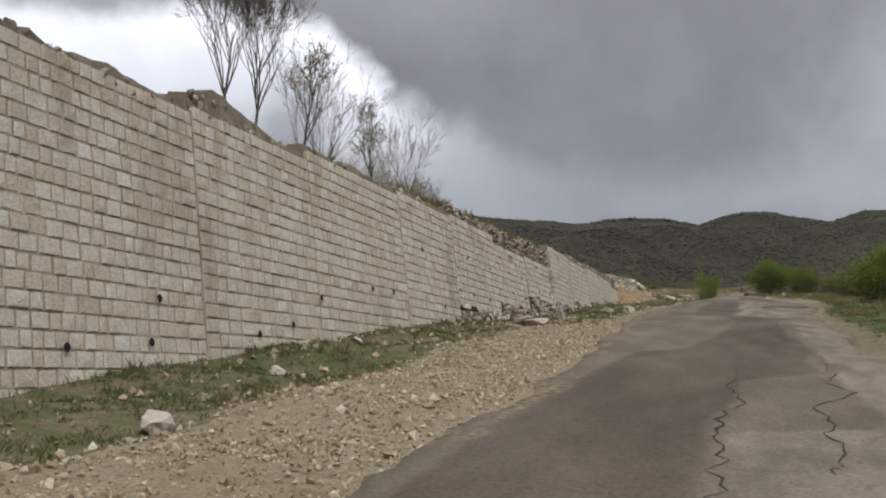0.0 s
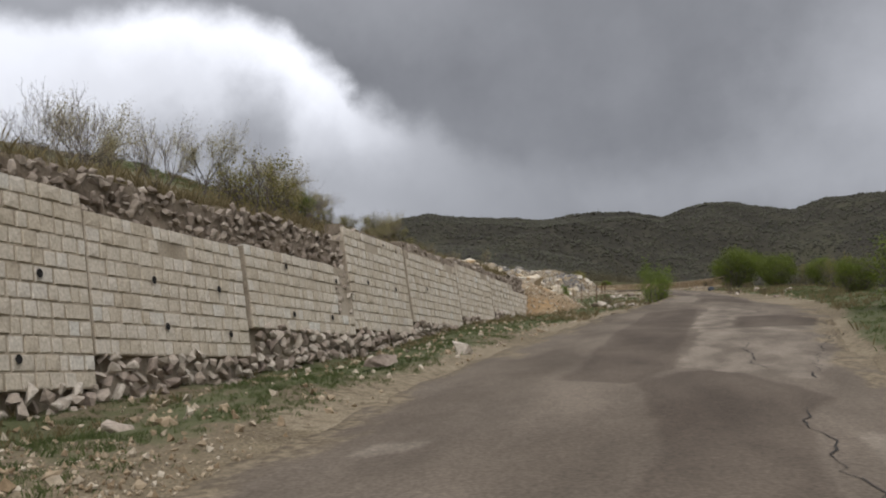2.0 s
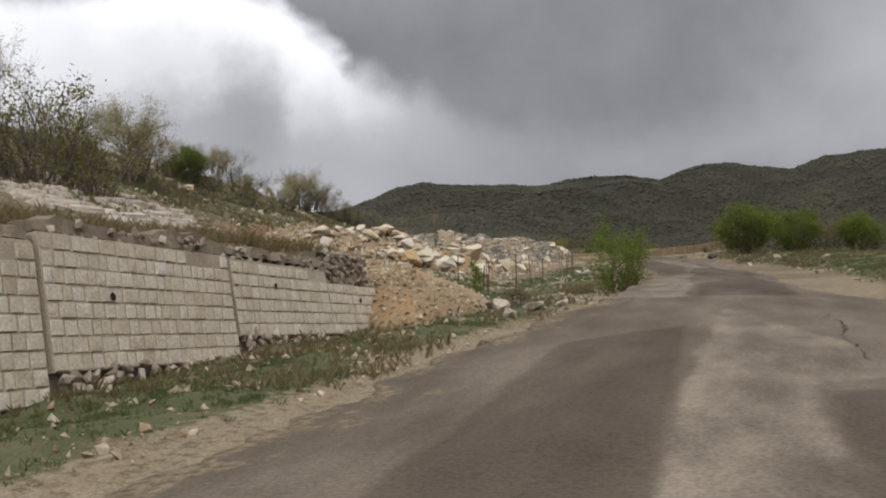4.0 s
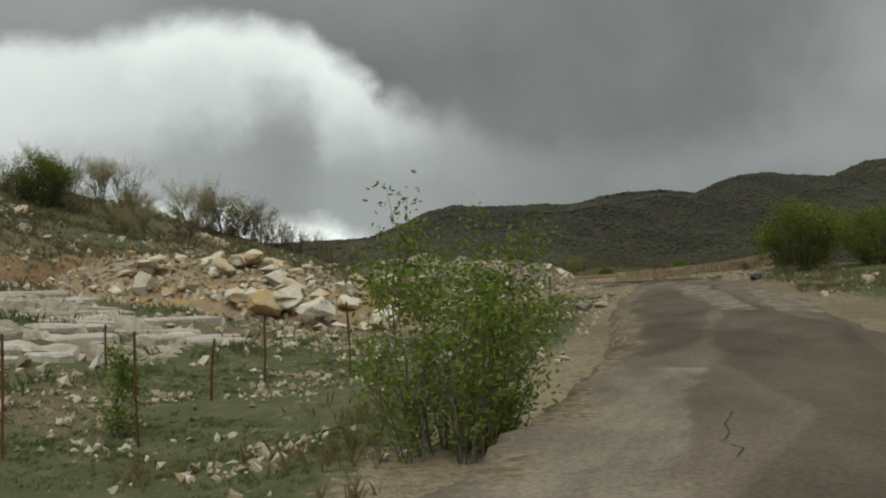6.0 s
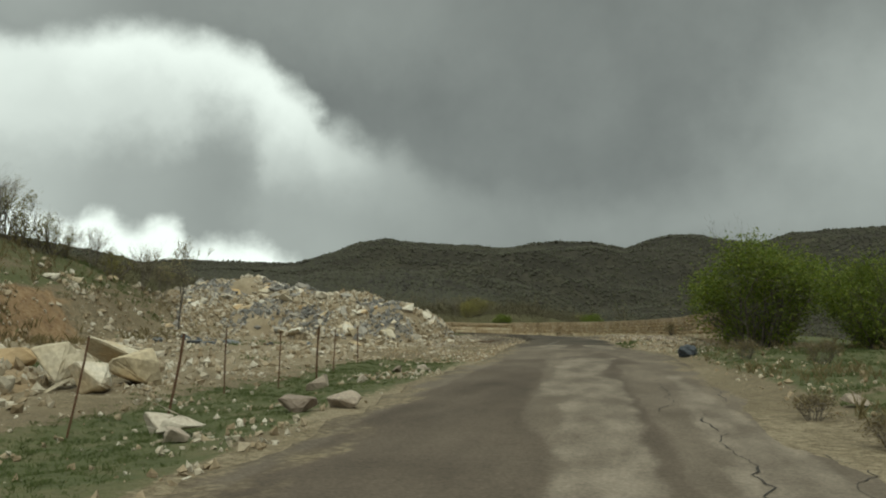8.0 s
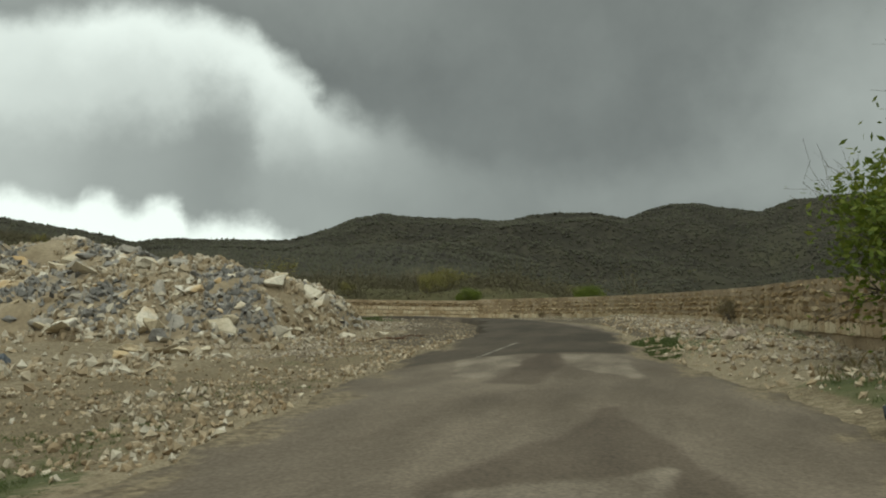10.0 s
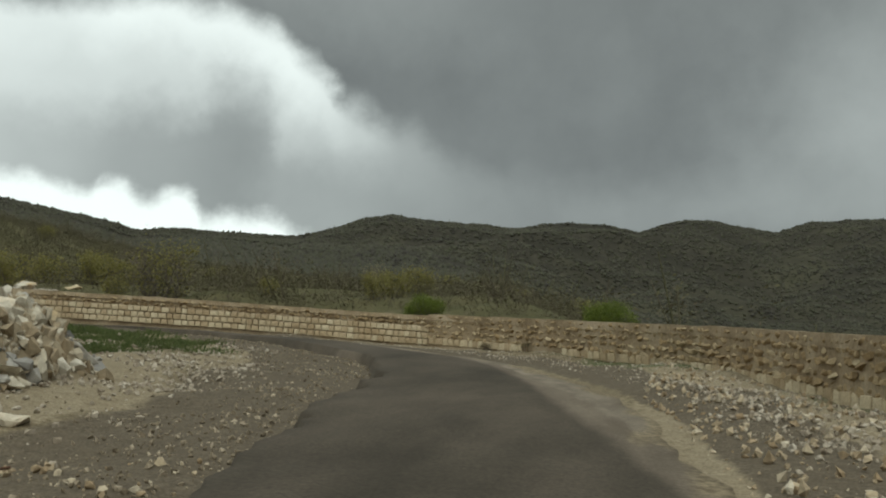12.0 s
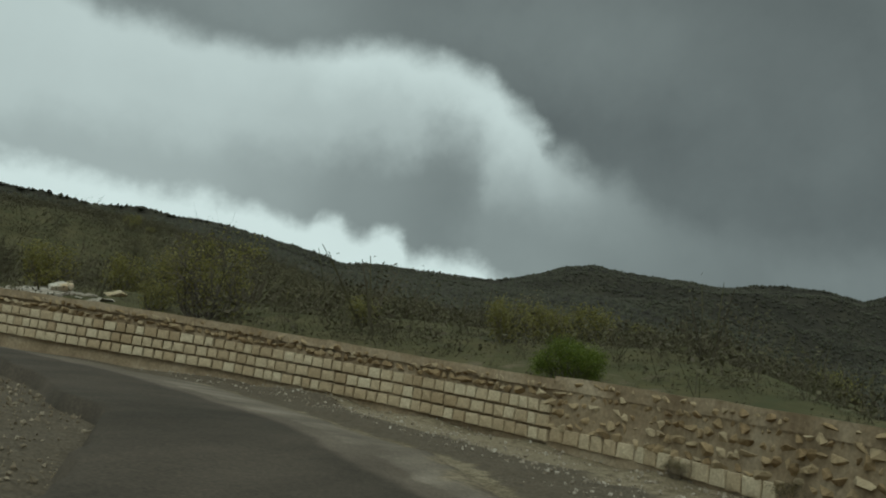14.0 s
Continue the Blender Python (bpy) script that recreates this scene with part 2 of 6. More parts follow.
M_BLUE_I = material("blue_grey_shale", [(0.10, 0.096, 0.089), (0.15, 0.144, 0.134), (0.205, 0.194, 0.176), (0.33, 0.31, 0.275)], 1.2, 14, 0.5, island=0.7)
M_SPOIL = material("ochre_spoil", [(0.14, 0.102, 0.066), (0.20, 0.152, 0.10), (0.265, 0.21, 0.145)], 0.5, 9, 0.6, 8, stain=((0.33, 0.195, 0.075), 0.35, 0.49, 0.72))
M_SPOIL_GREY = material("grey_spoil", [(0.125, 0.10, 0.07), (0.18, 0.148, 0.105), (0.235, 0.198, 0.145)], 0.6, 9, 0.6, 8, stain=((0.13, 0.14, 0.15), 0.3, 0.6, 0.7))
M_STRATA = material("bedrock_strata", [(0.24, 0.205, 0.165), (0.35, 0.315, 0.265), (0.45, 0.415, 0.36)], 1.6, 14, 0.8, 9, stain=((0.12, 0.11, 0.065), 1.3, 0.58, 0.7))
M_LEDGE = material("bedded_limestone", [(0.22, 0.19, 0.155), (0.30, 0.268, 0.225), (0.37, 0.338, 0.295), (0.45, 0.42, 0.375)], 1.6, 14, 0.8, 9, each=0.55, stain=((0.14, 0.125, 0.08), 1.3, 0.6, 0.6))
M_BARK = material("grey_bark", [(0.05, 0.043, 0.036), (0.10, 0.088, 0.075), (0.16, 0.14, 0.12)], 6, 40, 0.6)
M_TWIG = material("bare_twigs", [(0.08, 0.068, 0.057), (0.15, 0.128, 0.107)], 6, 40, 0.0)
M_BUD = material("pale_young_leaf", [(0.20, 0.18, 0.10), (0.30, 0.27, 0.16), (0.40, 0.365, 0.24)], 3, 30, 0.0, island=0.8, rough=0.7, sub=0.45)
M_LEAF = material("green_leaf", [(0.062, 0.083, 0.022), (0.115, 0.145, 0.037), (0.195, 0.21, 0.068)], 1.5, 20, 0.0, island=0.7, rough=0.6, sub=0.45)
M_LEAF_OLIVE = material("olive_leaf", [(0.12, 0.112, 0.046), (0.18, 0.165, 0.068), (0.25, 0.225, 0.11)], 1.5, 20, 0.0, island=0.7, rough=0.7, sub=0.45)
M_LEAF_LIGHT = material("light_green_leaf", [(0.085, 0.118, 0.030), (0.135, 0.178, 0.045), (0.20, 0.225, 0.078)], 1.5, 20, 0.0, island=0.7, rough=0.6, sub=0.5)
M_GRASS = material("spring_grass", [(0.054, 0.071, 0.031), (0.084, 0.104, 0.044), (0.128, 0.132, 0.068)], 0.9, 20, 0.0, island=0.6, rough=0.7, sub=0.45)
M_STRAW = material("dry_grass", [(0.10, 0.082, 0.045), (0.155, 0.128, 0.075), (0.21, 0.178, 0.11)], 1.2, 20, 0.0, island=0.7, rough=0.8, sub=0.45)
M_RUST = material("rusty_iron", [(0.045, 0.028, 0.02), (0.085, 0.048, 0.03), (0.06, 0.038, 0.026)], 14, 60, 0.4, rough=0.8)
M_CRACK = material("open_crack", [(0.02, 0.018, 0.015), (0.04, 0.035, 0.03)], 8, 60, 0.3)
M_HILLTREE = material("bare_scrub_wood", [(0.024, 0.023, 0.019), (0.037, 0.034, 0.029), (0.043, 0.043, 0.029), (0.050, 0.046, 0.037), (0.068, 0.062, 0.049)], 0.011, 0.3, 0.0, island=0.36, rough=1.0)
M_PAINT = material("worn_road_paint", [(0.10, 0.088, 0.07), (0.155, 0.14, 0.115), (0.23, 0.21, 0.18)], 5, 30, 0.3)
# near-black colour stands for the shade inside a drain hole
M_HOLE_SHADE = material("drain_hole_painted_shade", [(0.012, 0.011, 0.01), (0.02, 0.018, 0.016)], 8, 30, 0.0)


def zoned(name):
    """Ground: soil, turf, limestone chips and bare rock by the mesh's own zone values, with uneven borders."""
    m = bpy.data.materials.new(name)
    m.use_nodes = True
    t = m.node_tree
    link = t.links.new
    bsdf = t.nodes["Principled BSDF"]
    bsdf.inputs["Roughness"].default_value, bsdf.inputs["Specular IOR Level"].default_value = 0.95, 0.15
    geo = node(t, "ShaderNodeNewGeometry")

    def noise_at(scale, detail=5.0):
        n = node(t, "ShaderNodeTexNoise")
        n.inputs["Scale"].default_value, n.inputs["Detail"].default_value = scale, detail
        link(geo.outputs["Position"], n.inputs["Vector"])
        return n.outputs["Fac"]

    def ramp(value, *stops):
        r = node(t, "ShaderNodeValToRGB")
        link(value, r.inputs[0])
        while len(r.color_ramp.elements) < len(stops):
            r.color_ramp.elements.new(0.5)
        for e, (p, c) in zip(r.color_ramp.elements, stops):
            e.position, e.color = p, (*rich(c), 1)
        return r.outputs[0]

    def mixed(a, b, fac):
        x = node(t, "ShaderNodeMix", blend="MIX")
        link(a, x.inputs["A"]), link(b, x.inputs["B"]), link(fac, x.inputs["Factor"])
        return x.outputs["Result"]

    def zone(attr, wobble, spread):
        a = node(t, "ShaderNodeAttribute")
        a.attribute_name = attr
        add = node(t, "ShaderNodeMath", operation="MULTIPLY_ADD")
        link(wobble, add.inputs[0])
        add.inputs[1].default_value = spread
        link(a.outputs["Fac"], add.inputs[2])
        cut = node(t, "ShaderNodeMapRange", interpolation="SMOOTHSTEP")
        link(add.outputs[0], cut.inputs["Value"])
        cut.inputs["From Min"].default_value, cut.inputs["From Max"].default_value = 0.42 + spread / 2, 0.6 + spread / 2
        return cut.outputs[0]

    n1, n2, n3, n4 = noise_at(0.5), noise_at(2.2), noise_at(9.0), noise_at(38.0, 3.0)
    soil = mixed(ramp(n2, (0.3, (0.068, 0.053, 0.034)), (0.55, (0.108, 0.087, 0.058)), (0.75, (0.165, 0.136, 0.092))), ramp(n4, (0.35, (0.062, 0.05, 0.034)), (0.65, (0.24, 0.205, 0.15))), n3)
    turf = mixed(ramp(n2, (0.3, (0.040, 0.049, 0.024)), (0.52, (0.066, 0.075, 0.037)), (0.68, (0.122, 0.107, 0.070))), ramp(n4, (0.3, (0.030, 0.034, 0.018)), (0.7, (0.115, 0.108, 0.065))), n3)
    chips = mixed(ramp(n3, (0.3, (0.105, 0.083, 0.056)), (0.7, (0.19, 0.158, 0.112))), ramp(n4, (0.3, (0.08, 0.065, 0.045)), (0.62, (0.29, 0.252, 0.19))), n2)
    scrub = mixed(ramp(n2, (0.3, (0.036, 0.033, 0.020)), (0.7, (0.082, 0.071, 0.042))), ramp(n1, (0.35, (0.043, 0.047, 0.020)), (0.65, (0.10, 0.088, 0.048))), n3)
    cut_face = mixed(ramp(n2, (0.3, (0.11, 0.066, 0.038)), (0.55, (0.20, 0.128, 0.072)), (0.8, (0.28, 0.21, 0.14))), ramp(n3, (0.35, (0.09, 0.064, 0.044)), (0.65, (0.25, 0.20, 0.145))), n4)
    colour = mixed(soil, turf, zone("turf", n2, 0.9))
    colour = mixed(colour, chips, zone("chips", n3, 0.7))
    colour = mixed(colour, mixed(ramp(n3, (0.3, (0.046, 0.037, 0.027)), (0.7, (0.096, 0.079, 0.058))), ramp(n4, (0.35, (0.038, 0.031, 0.023)), (0.65, (0.15, 0.127, 0.097))), n2), zone("grit", n2, 0.5))
    colour = mixed(colour, scrub, zone("scrub", n2, 0.5))
    colour = mixed(colour, cut_face, zone("cut", n2, 0.5))
    link(colour, bsdf.inputs["Base Color"])
    push = node(t, "ShaderNodeBump")
    link(n3, push.inputs["Height"])
    push.inputs["Strength"].default_value, push.inputs["Distance"].default_value = 0.7, 0.06
    link(push.outputs[0], bsdf.inputs["Normal"])
    return m


M_GROUND = zoned("verge_and_hillside")


def hillside():
    m = bpy.data.materials.new("wooded_hillside")
    m.use_nodes = True
    t = m.node_tree
    link = t.links.new
    bsdf = t.nodes["Principled BSDF"]
    bsdf.inputs["Roughness"].default_value, bsdf.inputs["Specular IOR Level"].default_value = 1.0, 0.05
    geo = node(t, "ShaderNodeNewGeometry")
    last = None
    for scale, stops in ((0.012, ((0.35, (0.030, 0.028, 0.022)), (0.5, (0.042, 0.038, 0.029)), (0.68, (0.066, 0.062, 0.038)))),
                         (0.09, ((0.32, (0.020, 0.019, 0.015)), (0.6, (0.040, 0.037, 0.026)), (0.75, (0.07, 0.062, 0.043))))):
        n, r = node(t, "ShaderNodeTexNoise"), node(t, "ShaderNodeValToRGB")
        n.inputs["Scale"].default_value, n.inputs["Detail"].default_value = scale, 8.0
        link(geo.outputs["Position"], n.inputs["Vector"])
        link(n.outputs["Fac"], r.inputs[0])
        r.color_ramp.elements.new(0.5)
        for e, (p, c) in zip(r.color_ramp.elements, stops):
            e.position, e.color = p, (*c, 1)
        if last is None:
            last = r.outputs[0]
        else:
            x = node(t, "ShaderNodeMix", blend="MIX")
            x.inputs["Factor"].default_value = 0.5
            link(last, x.inputs["A"]), link(r.outputs[0], x.inputs["B"])
            last = x.outputs["Result"]
    link(last, bsdf.inputs["Base Color"])
    return m


M_HILL = hillside()


def asphalt(name):
    """Worn asphalt with aggregate and wheel-track dust; darker and paler repairs lie where the mesh's repair and pale values say."""
    m = bpy.data.materials.new(name)
    m.use_nodes = True
    t = m.node_tree
    link = t.links.new
    bsdf = t.nodes["Principled BSDF"]
    bsdf.inputs["Roughness"].default_value, bsdf.inputs["Specular IOR Level"].default_value = 0.92, 0.12
    geo = node(t, "ShaderNodeNewGeometry")
    stretch = node(t, "ShaderNodeMapping")
    stretch.inputs["Scale"].default_value = (1.0, 0.32, 1.0)
    link(geo.outputs["Position"], stretch.inputs["Vector"])
    fields = []
    for scale, detail, source in ((0.9, 6.0, stretch.outputs[0]), (2.2, 8.0, stretch.outputs[0]), (34.0, 4.0, geo.outputs["Position"]), (11.0, 5.0, geo.outputs["Position"])):
        n = node(t, "ShaderNodeTexNoise")
        n.inputs["Scale"].default_value, n.inputs["Detail"].default_value = scale, detail
        link(source, n.inputs["Vector"])
        fields.append(n.outputs["Fac"])

    def ramp(value, lo, hi, a=0.36, b=0.66):
        r = node(t, "ShaderNodeValToRGB")
        link(value, r.inputs[0])
        for e, (p, c) in zip(r.color_ramp.elements, ((a, lo), (b, hi))):
            e.position, e.color = p, (*rich(c, 1.25), 1)
        return r.outputs[0]

    def zone(attr, spread, soft):
        a = node(t, "ShaderNodeAttribute")
        a.attribute_name = attr
        add = node(t, "ShaderNodeMath", operation="MULTIPLY_ADD")
        mid = node(t, "ShaderNodeMath", operation="SUBTRACT")
        link(fields[1], mid.inputs[0])
        mid.inputs[1].default_value = 0.5
        link(mid.outputs[0], add.inputs[0])
        add.inputs[1].default_value = spread
        link(a.outputs["Fac"], add.inputs[2])
        cut = node(t, "ShaderNodeMapRange", interpolation="SMOOTHSTEP")
        link(add.outputs[0], cut.inputs["Value"])
        cut.inputs["From Min"].default_value, cut.inputs["From Max"].default_value = -soft, soft
        cut.inputs["To Max"].default_value = 0.88
        return cut.outputs[0]

    def mixed(a, b, fac, kind="MIX"):
        x = node(t, "ShaderNodeMix", blend=kind)
        link(a, x.inputs["A"]), link(b, x.inputs["B"])
        if isinstance(fac, float):
            x.inputs["Factor"].default_value = fac
        else:
            link(fac, x.inputs["Factor"])
        return x.outputs["Result"]

    colour = ramp(fields[0], (0.088, 0.073, 0.057), (0.138, 0.116, 0.092))
    colour = mixed(colour, ramp(fields[0], (0.056, 0.045, 0.035), (0.090, 0.074, 0.058)), zone("repair", 0.45, 0.07))
    colour = mixed(colour, ramp(fields[0], (0.036, 0.031, 0.024), (0.060, 0.050, 0.039)), zone("fresh", 0.5, 0.12))
    colour = mixed(colour, ramp(fields[1], (0.120, 0.101, 0.080), (0.182, 0.157, 0.127)), zone("pale", 0.5, 0.07))
    colour = mixed(colour, ramp(fields[3], (0.085, 0.068, 0.047), (0.19, 0.158, 0.112)), zone("dust", 1.7, 0.16))
    colour = mixed(colour, fields[1], 0.36, "OVERLAY")
    colour = mixed(colour, fields[3], 0.18, "OVERLAY")
    colour = mixed(colour, fields[2], 0.6, "OVERLAY")
    link(colour, bsdf.inputs["Base Color"])
    push = node(t, "ShaderNodeBump")
    link(fields[2], push.inputs["Height"])
    push.inputs["Strength"].default_value, push.inputs["Distance"].default_value = 0.35, 0.012
    link(push.outputs[0], bsdf.inputs["Normal"])
    return m


M_ROAD = asphalt("worn_asphalt")

# ---------------------------------------------------------------- the lie of the land
ROAD_Z = ((-60, -4.6), (-20, -1.55), (0.9, 0.13), (5.1, 0.53), (9.3, 0.98), (13.3, 1.42), (17.4, 1.83), (21.6, 2.31), (31, 3.18), (42.9, 4.26), (47.1, 4.70), (51.2, 5.09), (55.1, 5.48),
          (59, 5.82), (63.4, 6.2), (68, 6.58), (79, 7.55), (90.8, 8.59), (95.3, 9.02), (99.5, 9.37), (103.6, 9.73), (107.7, 10.08), (111.5, 10.38), (118.4, 10.91), (130, 11.85), (240, 20.7), (600, 50))
ROAD_ZY, ROAD_ZZ = np.array(ROAD_Z).T
# pairs of left and right edge
ROAD_EDGE = (((-1.0, -45), (2.9, -45)), ((-1.1, -8), (2.9, -8)), ((-1.2, 5), (2.9, 5)), ((-1.3, 11), (2.9, 11)), ((-1.65, 19), (2.85, 19)), ((-2.2, 26), (2.85, 26)), ((-2.4, 34), (3.0, 33)),
             ((-2.5, 41), (3.5, 39)), ((-2.2, 45), (4.0, 45)), ((-1.4, 49), (4.0, 51)), ((-1.05, 53), (3.6, 56)), ((-0.85, 57.5), (3.2, 61)), ((-0.95, 62), (2.9, 66)), ((-1.6, 66.5), (2.7, 70)),
             ((-2.4, 71.5), (2.4, 74.5)), ((-3.0, 76), (2.0, 79)), ((-3.6, 81.5), (1.5, 84)), ((-4.1, 88), (0.95, 90)), ((-4.6, 94), (0.3, 95.5)), ((-5.2, 99), (-1.0, 100)),
             ((-5.5, 103), (-1.8, 104)), ((-5.7, 108), (-2.4, 109)), ((-6.9, 113), (-3.4, 115)), ((-7.5, 116.8), (-4.6, 118.8)), ((-9.0, 120.4), (-6.6, 122.8)), ((-12.7, 124.4), (-10.6, 127.4)),
             ((-17.6, 127.0), (-16.6, 130.4)), ((-25, 128.0), (-25, 131.2)), ((-40, 126.5), (-40, 130.5)), ((-70, 120), (-70, 124)))
EDGE = np.array(ROAD_EDGE, float)
MID, HALF = EDGE.mean(1), np.linalg.norm(EDGE[:, 0] - EDGE[:, 1], axis=1) / 2
EYE0 = (-1.4, 91.0, 9.8)
SKYLINE = ((-180, 5), (-120, 8), (-90, 10), (-70, 9.2), (-55, 8.3), (-50, 8.3), (-44, 8.55), (-41, 8.7), (-38.3, 8.35), (-35.8, 8.0), (-33.9, 7.42), (-31.9, 7.75), (-28.6, 7.8), (-24.4, 7.85), (-23, 8.25),
           (-21.6, 8.8), (-20.2, 9.35), (-18.4, 9.66), (-15.9, 9.48), (-13.3, 9.38), (-11.2, 9.2), (-8.7, 9.45), (-5.1, 9.52), (-3, 9.15), (-1.6, 9.72), (-0.3, 10.02), (1.1, 10.05), (3, 9.6), (5, 9.26),
           (6.9, 9.87), (8.8, 9.9), (11.4, 9.98), (20, 10), (40, 8), (90, 5), (180, 5))
SKY_A, SKY_E = np.array(SKYLINE).T


def road_z(y):
    return np.interp(y, ROAD_ZY, ROAD_ZZ)


def smooth(a, b, v):
    x = np.clip((np.asarray(v, float) - a) / (b - a), 0, 1)
    return x * x * (3 - 2 * x)


def beside_road(x, y):
    """Signed distance from the middle of the road (right positive), its half width there and its height."""
    p = np.stack([x, y], -1)
    best = np.full(x.shape, 1e9)
    side, half, mid_y = np.zeros(x.shape), np.ones(x.shape), np.zeros(x.shape)
    for a, b, wa, wb in zip(MID[:-1], MID[1:], HALF[:-1], HALF[1:]):
        d = b - a
        k = np.clip(((p - a) @ d) / (d @ d), 0, 1)
        off = p - (a + k[..., None] * d)
        far = np.hypot(off[..., 0], off[..., 1])
        near = far < best
        best = np.where(near, far, best)
        side = np.where(near, np.where(d[1] * off[..., 0] - d[0] * off[..., 1] > 0, far, -far), side)
        half = np.where(near, wa + k * (wb - wa), half)
        mid_y = np.where(near, a[1] + k * d[1], mid_y)
    return side, half, road_z(mid_y)


def rough_noise(x, y, scale, octaves=4, seed=0.0):
    flat = np.stack([np.ravel(x), np.ravel(y)], -1) * scale
    return np.array([noise.fractal((a + seed, b - seed, seed * 1.7), 0.9, 2.0, octaves) for a, b in flat]).reshape(np.shape(x))


def far_height(x, y):
    dx, dy = x - EYE0[0], y - EYE0[1]
    r, az = np.maximum(np.hypot(dx, dy), 1.0), np.degrees(np.arctan2(dx, dy))
    el = np.interp(az, SKY_A, SKY_E) - 0.12 - 0.2 * smooth(-34, -40, az)
    ridge = np.interp(az, (-180, -60, -36, -33, -24, -21, 180), (700, 800, 950, 1050, 1150, 1450, 1450))
    left = 1 - smooth(-14, 4, az)
    near_l = np.interp(az, (-180, -90, -50, -38, -30, -10, 180), (2, 7.5, 7.2, 6.0, 4.4, 3.6, 2))
    el0 = left * near_l + (1 - left) * -7.0
    el1 = left * (near_l + 1.4) + (1 - left) * -4.0
    el2 = left * (near_l + 0.55 * (el - near_l)) + (1 - left) * 2.2
    lr = np.log(r)
    k0, k1, k2, k3 = math.log(100), math.log(170), np.log(ridge * 0.5), np.log(ridge)
    a = el0 + (el1 - el0) * np.clip((lr - k0) / (k1 - k0), 0, 1)
    a = a + (el2 - el1) * np.clip((lr - k1) / (k2 - k1), 0, 1) + (el - el2) * smooth(0, 1, (lr - k2) / (k3 - k2))
    z = EYE0[2] + r * np.tan(np.radians(a))
    fold = rough_noise(x, y, 1 / 260.0, 4, 3.0)
    amount = np.clip((r - 160) / 300, 0, 1) * np.clip((ridge * 0.97 - r) / (ridge * 0.25), 0, 1)
    z = z + fold * 42 * amount * (r / 900)
    cap = EYE0[2] + r * np.tan(np.radians(el - 0.15 - 1.2 * np.clip((ridge * 0.9 - r) / ridge, 0, 1)))
    z = np.where(r < ridge * 0.9, np.minimum(z, cap), z)
    past = np.clip((r - ridge) / ridge, 0, 1)
    return z - past * r * 0.12


# heights left of the road on the open hillside: distance, rise
RISE_D, RISE_H = np.array(((-9, 0), (1.0, -0.12), (3, -0.22), (6, 0.0), (8, 0.35), (12, 1.3), (16, 2.2), (21, 3.8), (29, 7.1), (36, 9.4), (45, 11.2), (80, 15.5), (200, 30))).T
WALL_END, LEAN = 52.3, 0.1589


def wall_x(y, z):
    """The face of the retaining wall, which leans back into the hill."""
    return -5.574 + 0.00846 * y - LEAN * z


def wall_top(y):
    return np.interp(y, (-20, 8, 14.6, 16.3, 19, 22.6, 26.5, 34, 38.5, 42.5, 46, 50, 53), (2.0, 4.5, 4.66, 4.85, 4.92, 5.25, 5.35, 5.62, 5.86, 5.98, 6.05, 6.25, 6.3))


def foot_dip(y):
    """How far the ground at the foot of the wall lies above or below the road."""
    return np.interp(y, (4, 12, 17, 20, 25, 31, 36, 42, 47, 50, 54), (0.06, 0.08, 0.08, 0.0, -0.2, -0.27, -0.2, -0.08, -0.1, -0.3, -0.3))


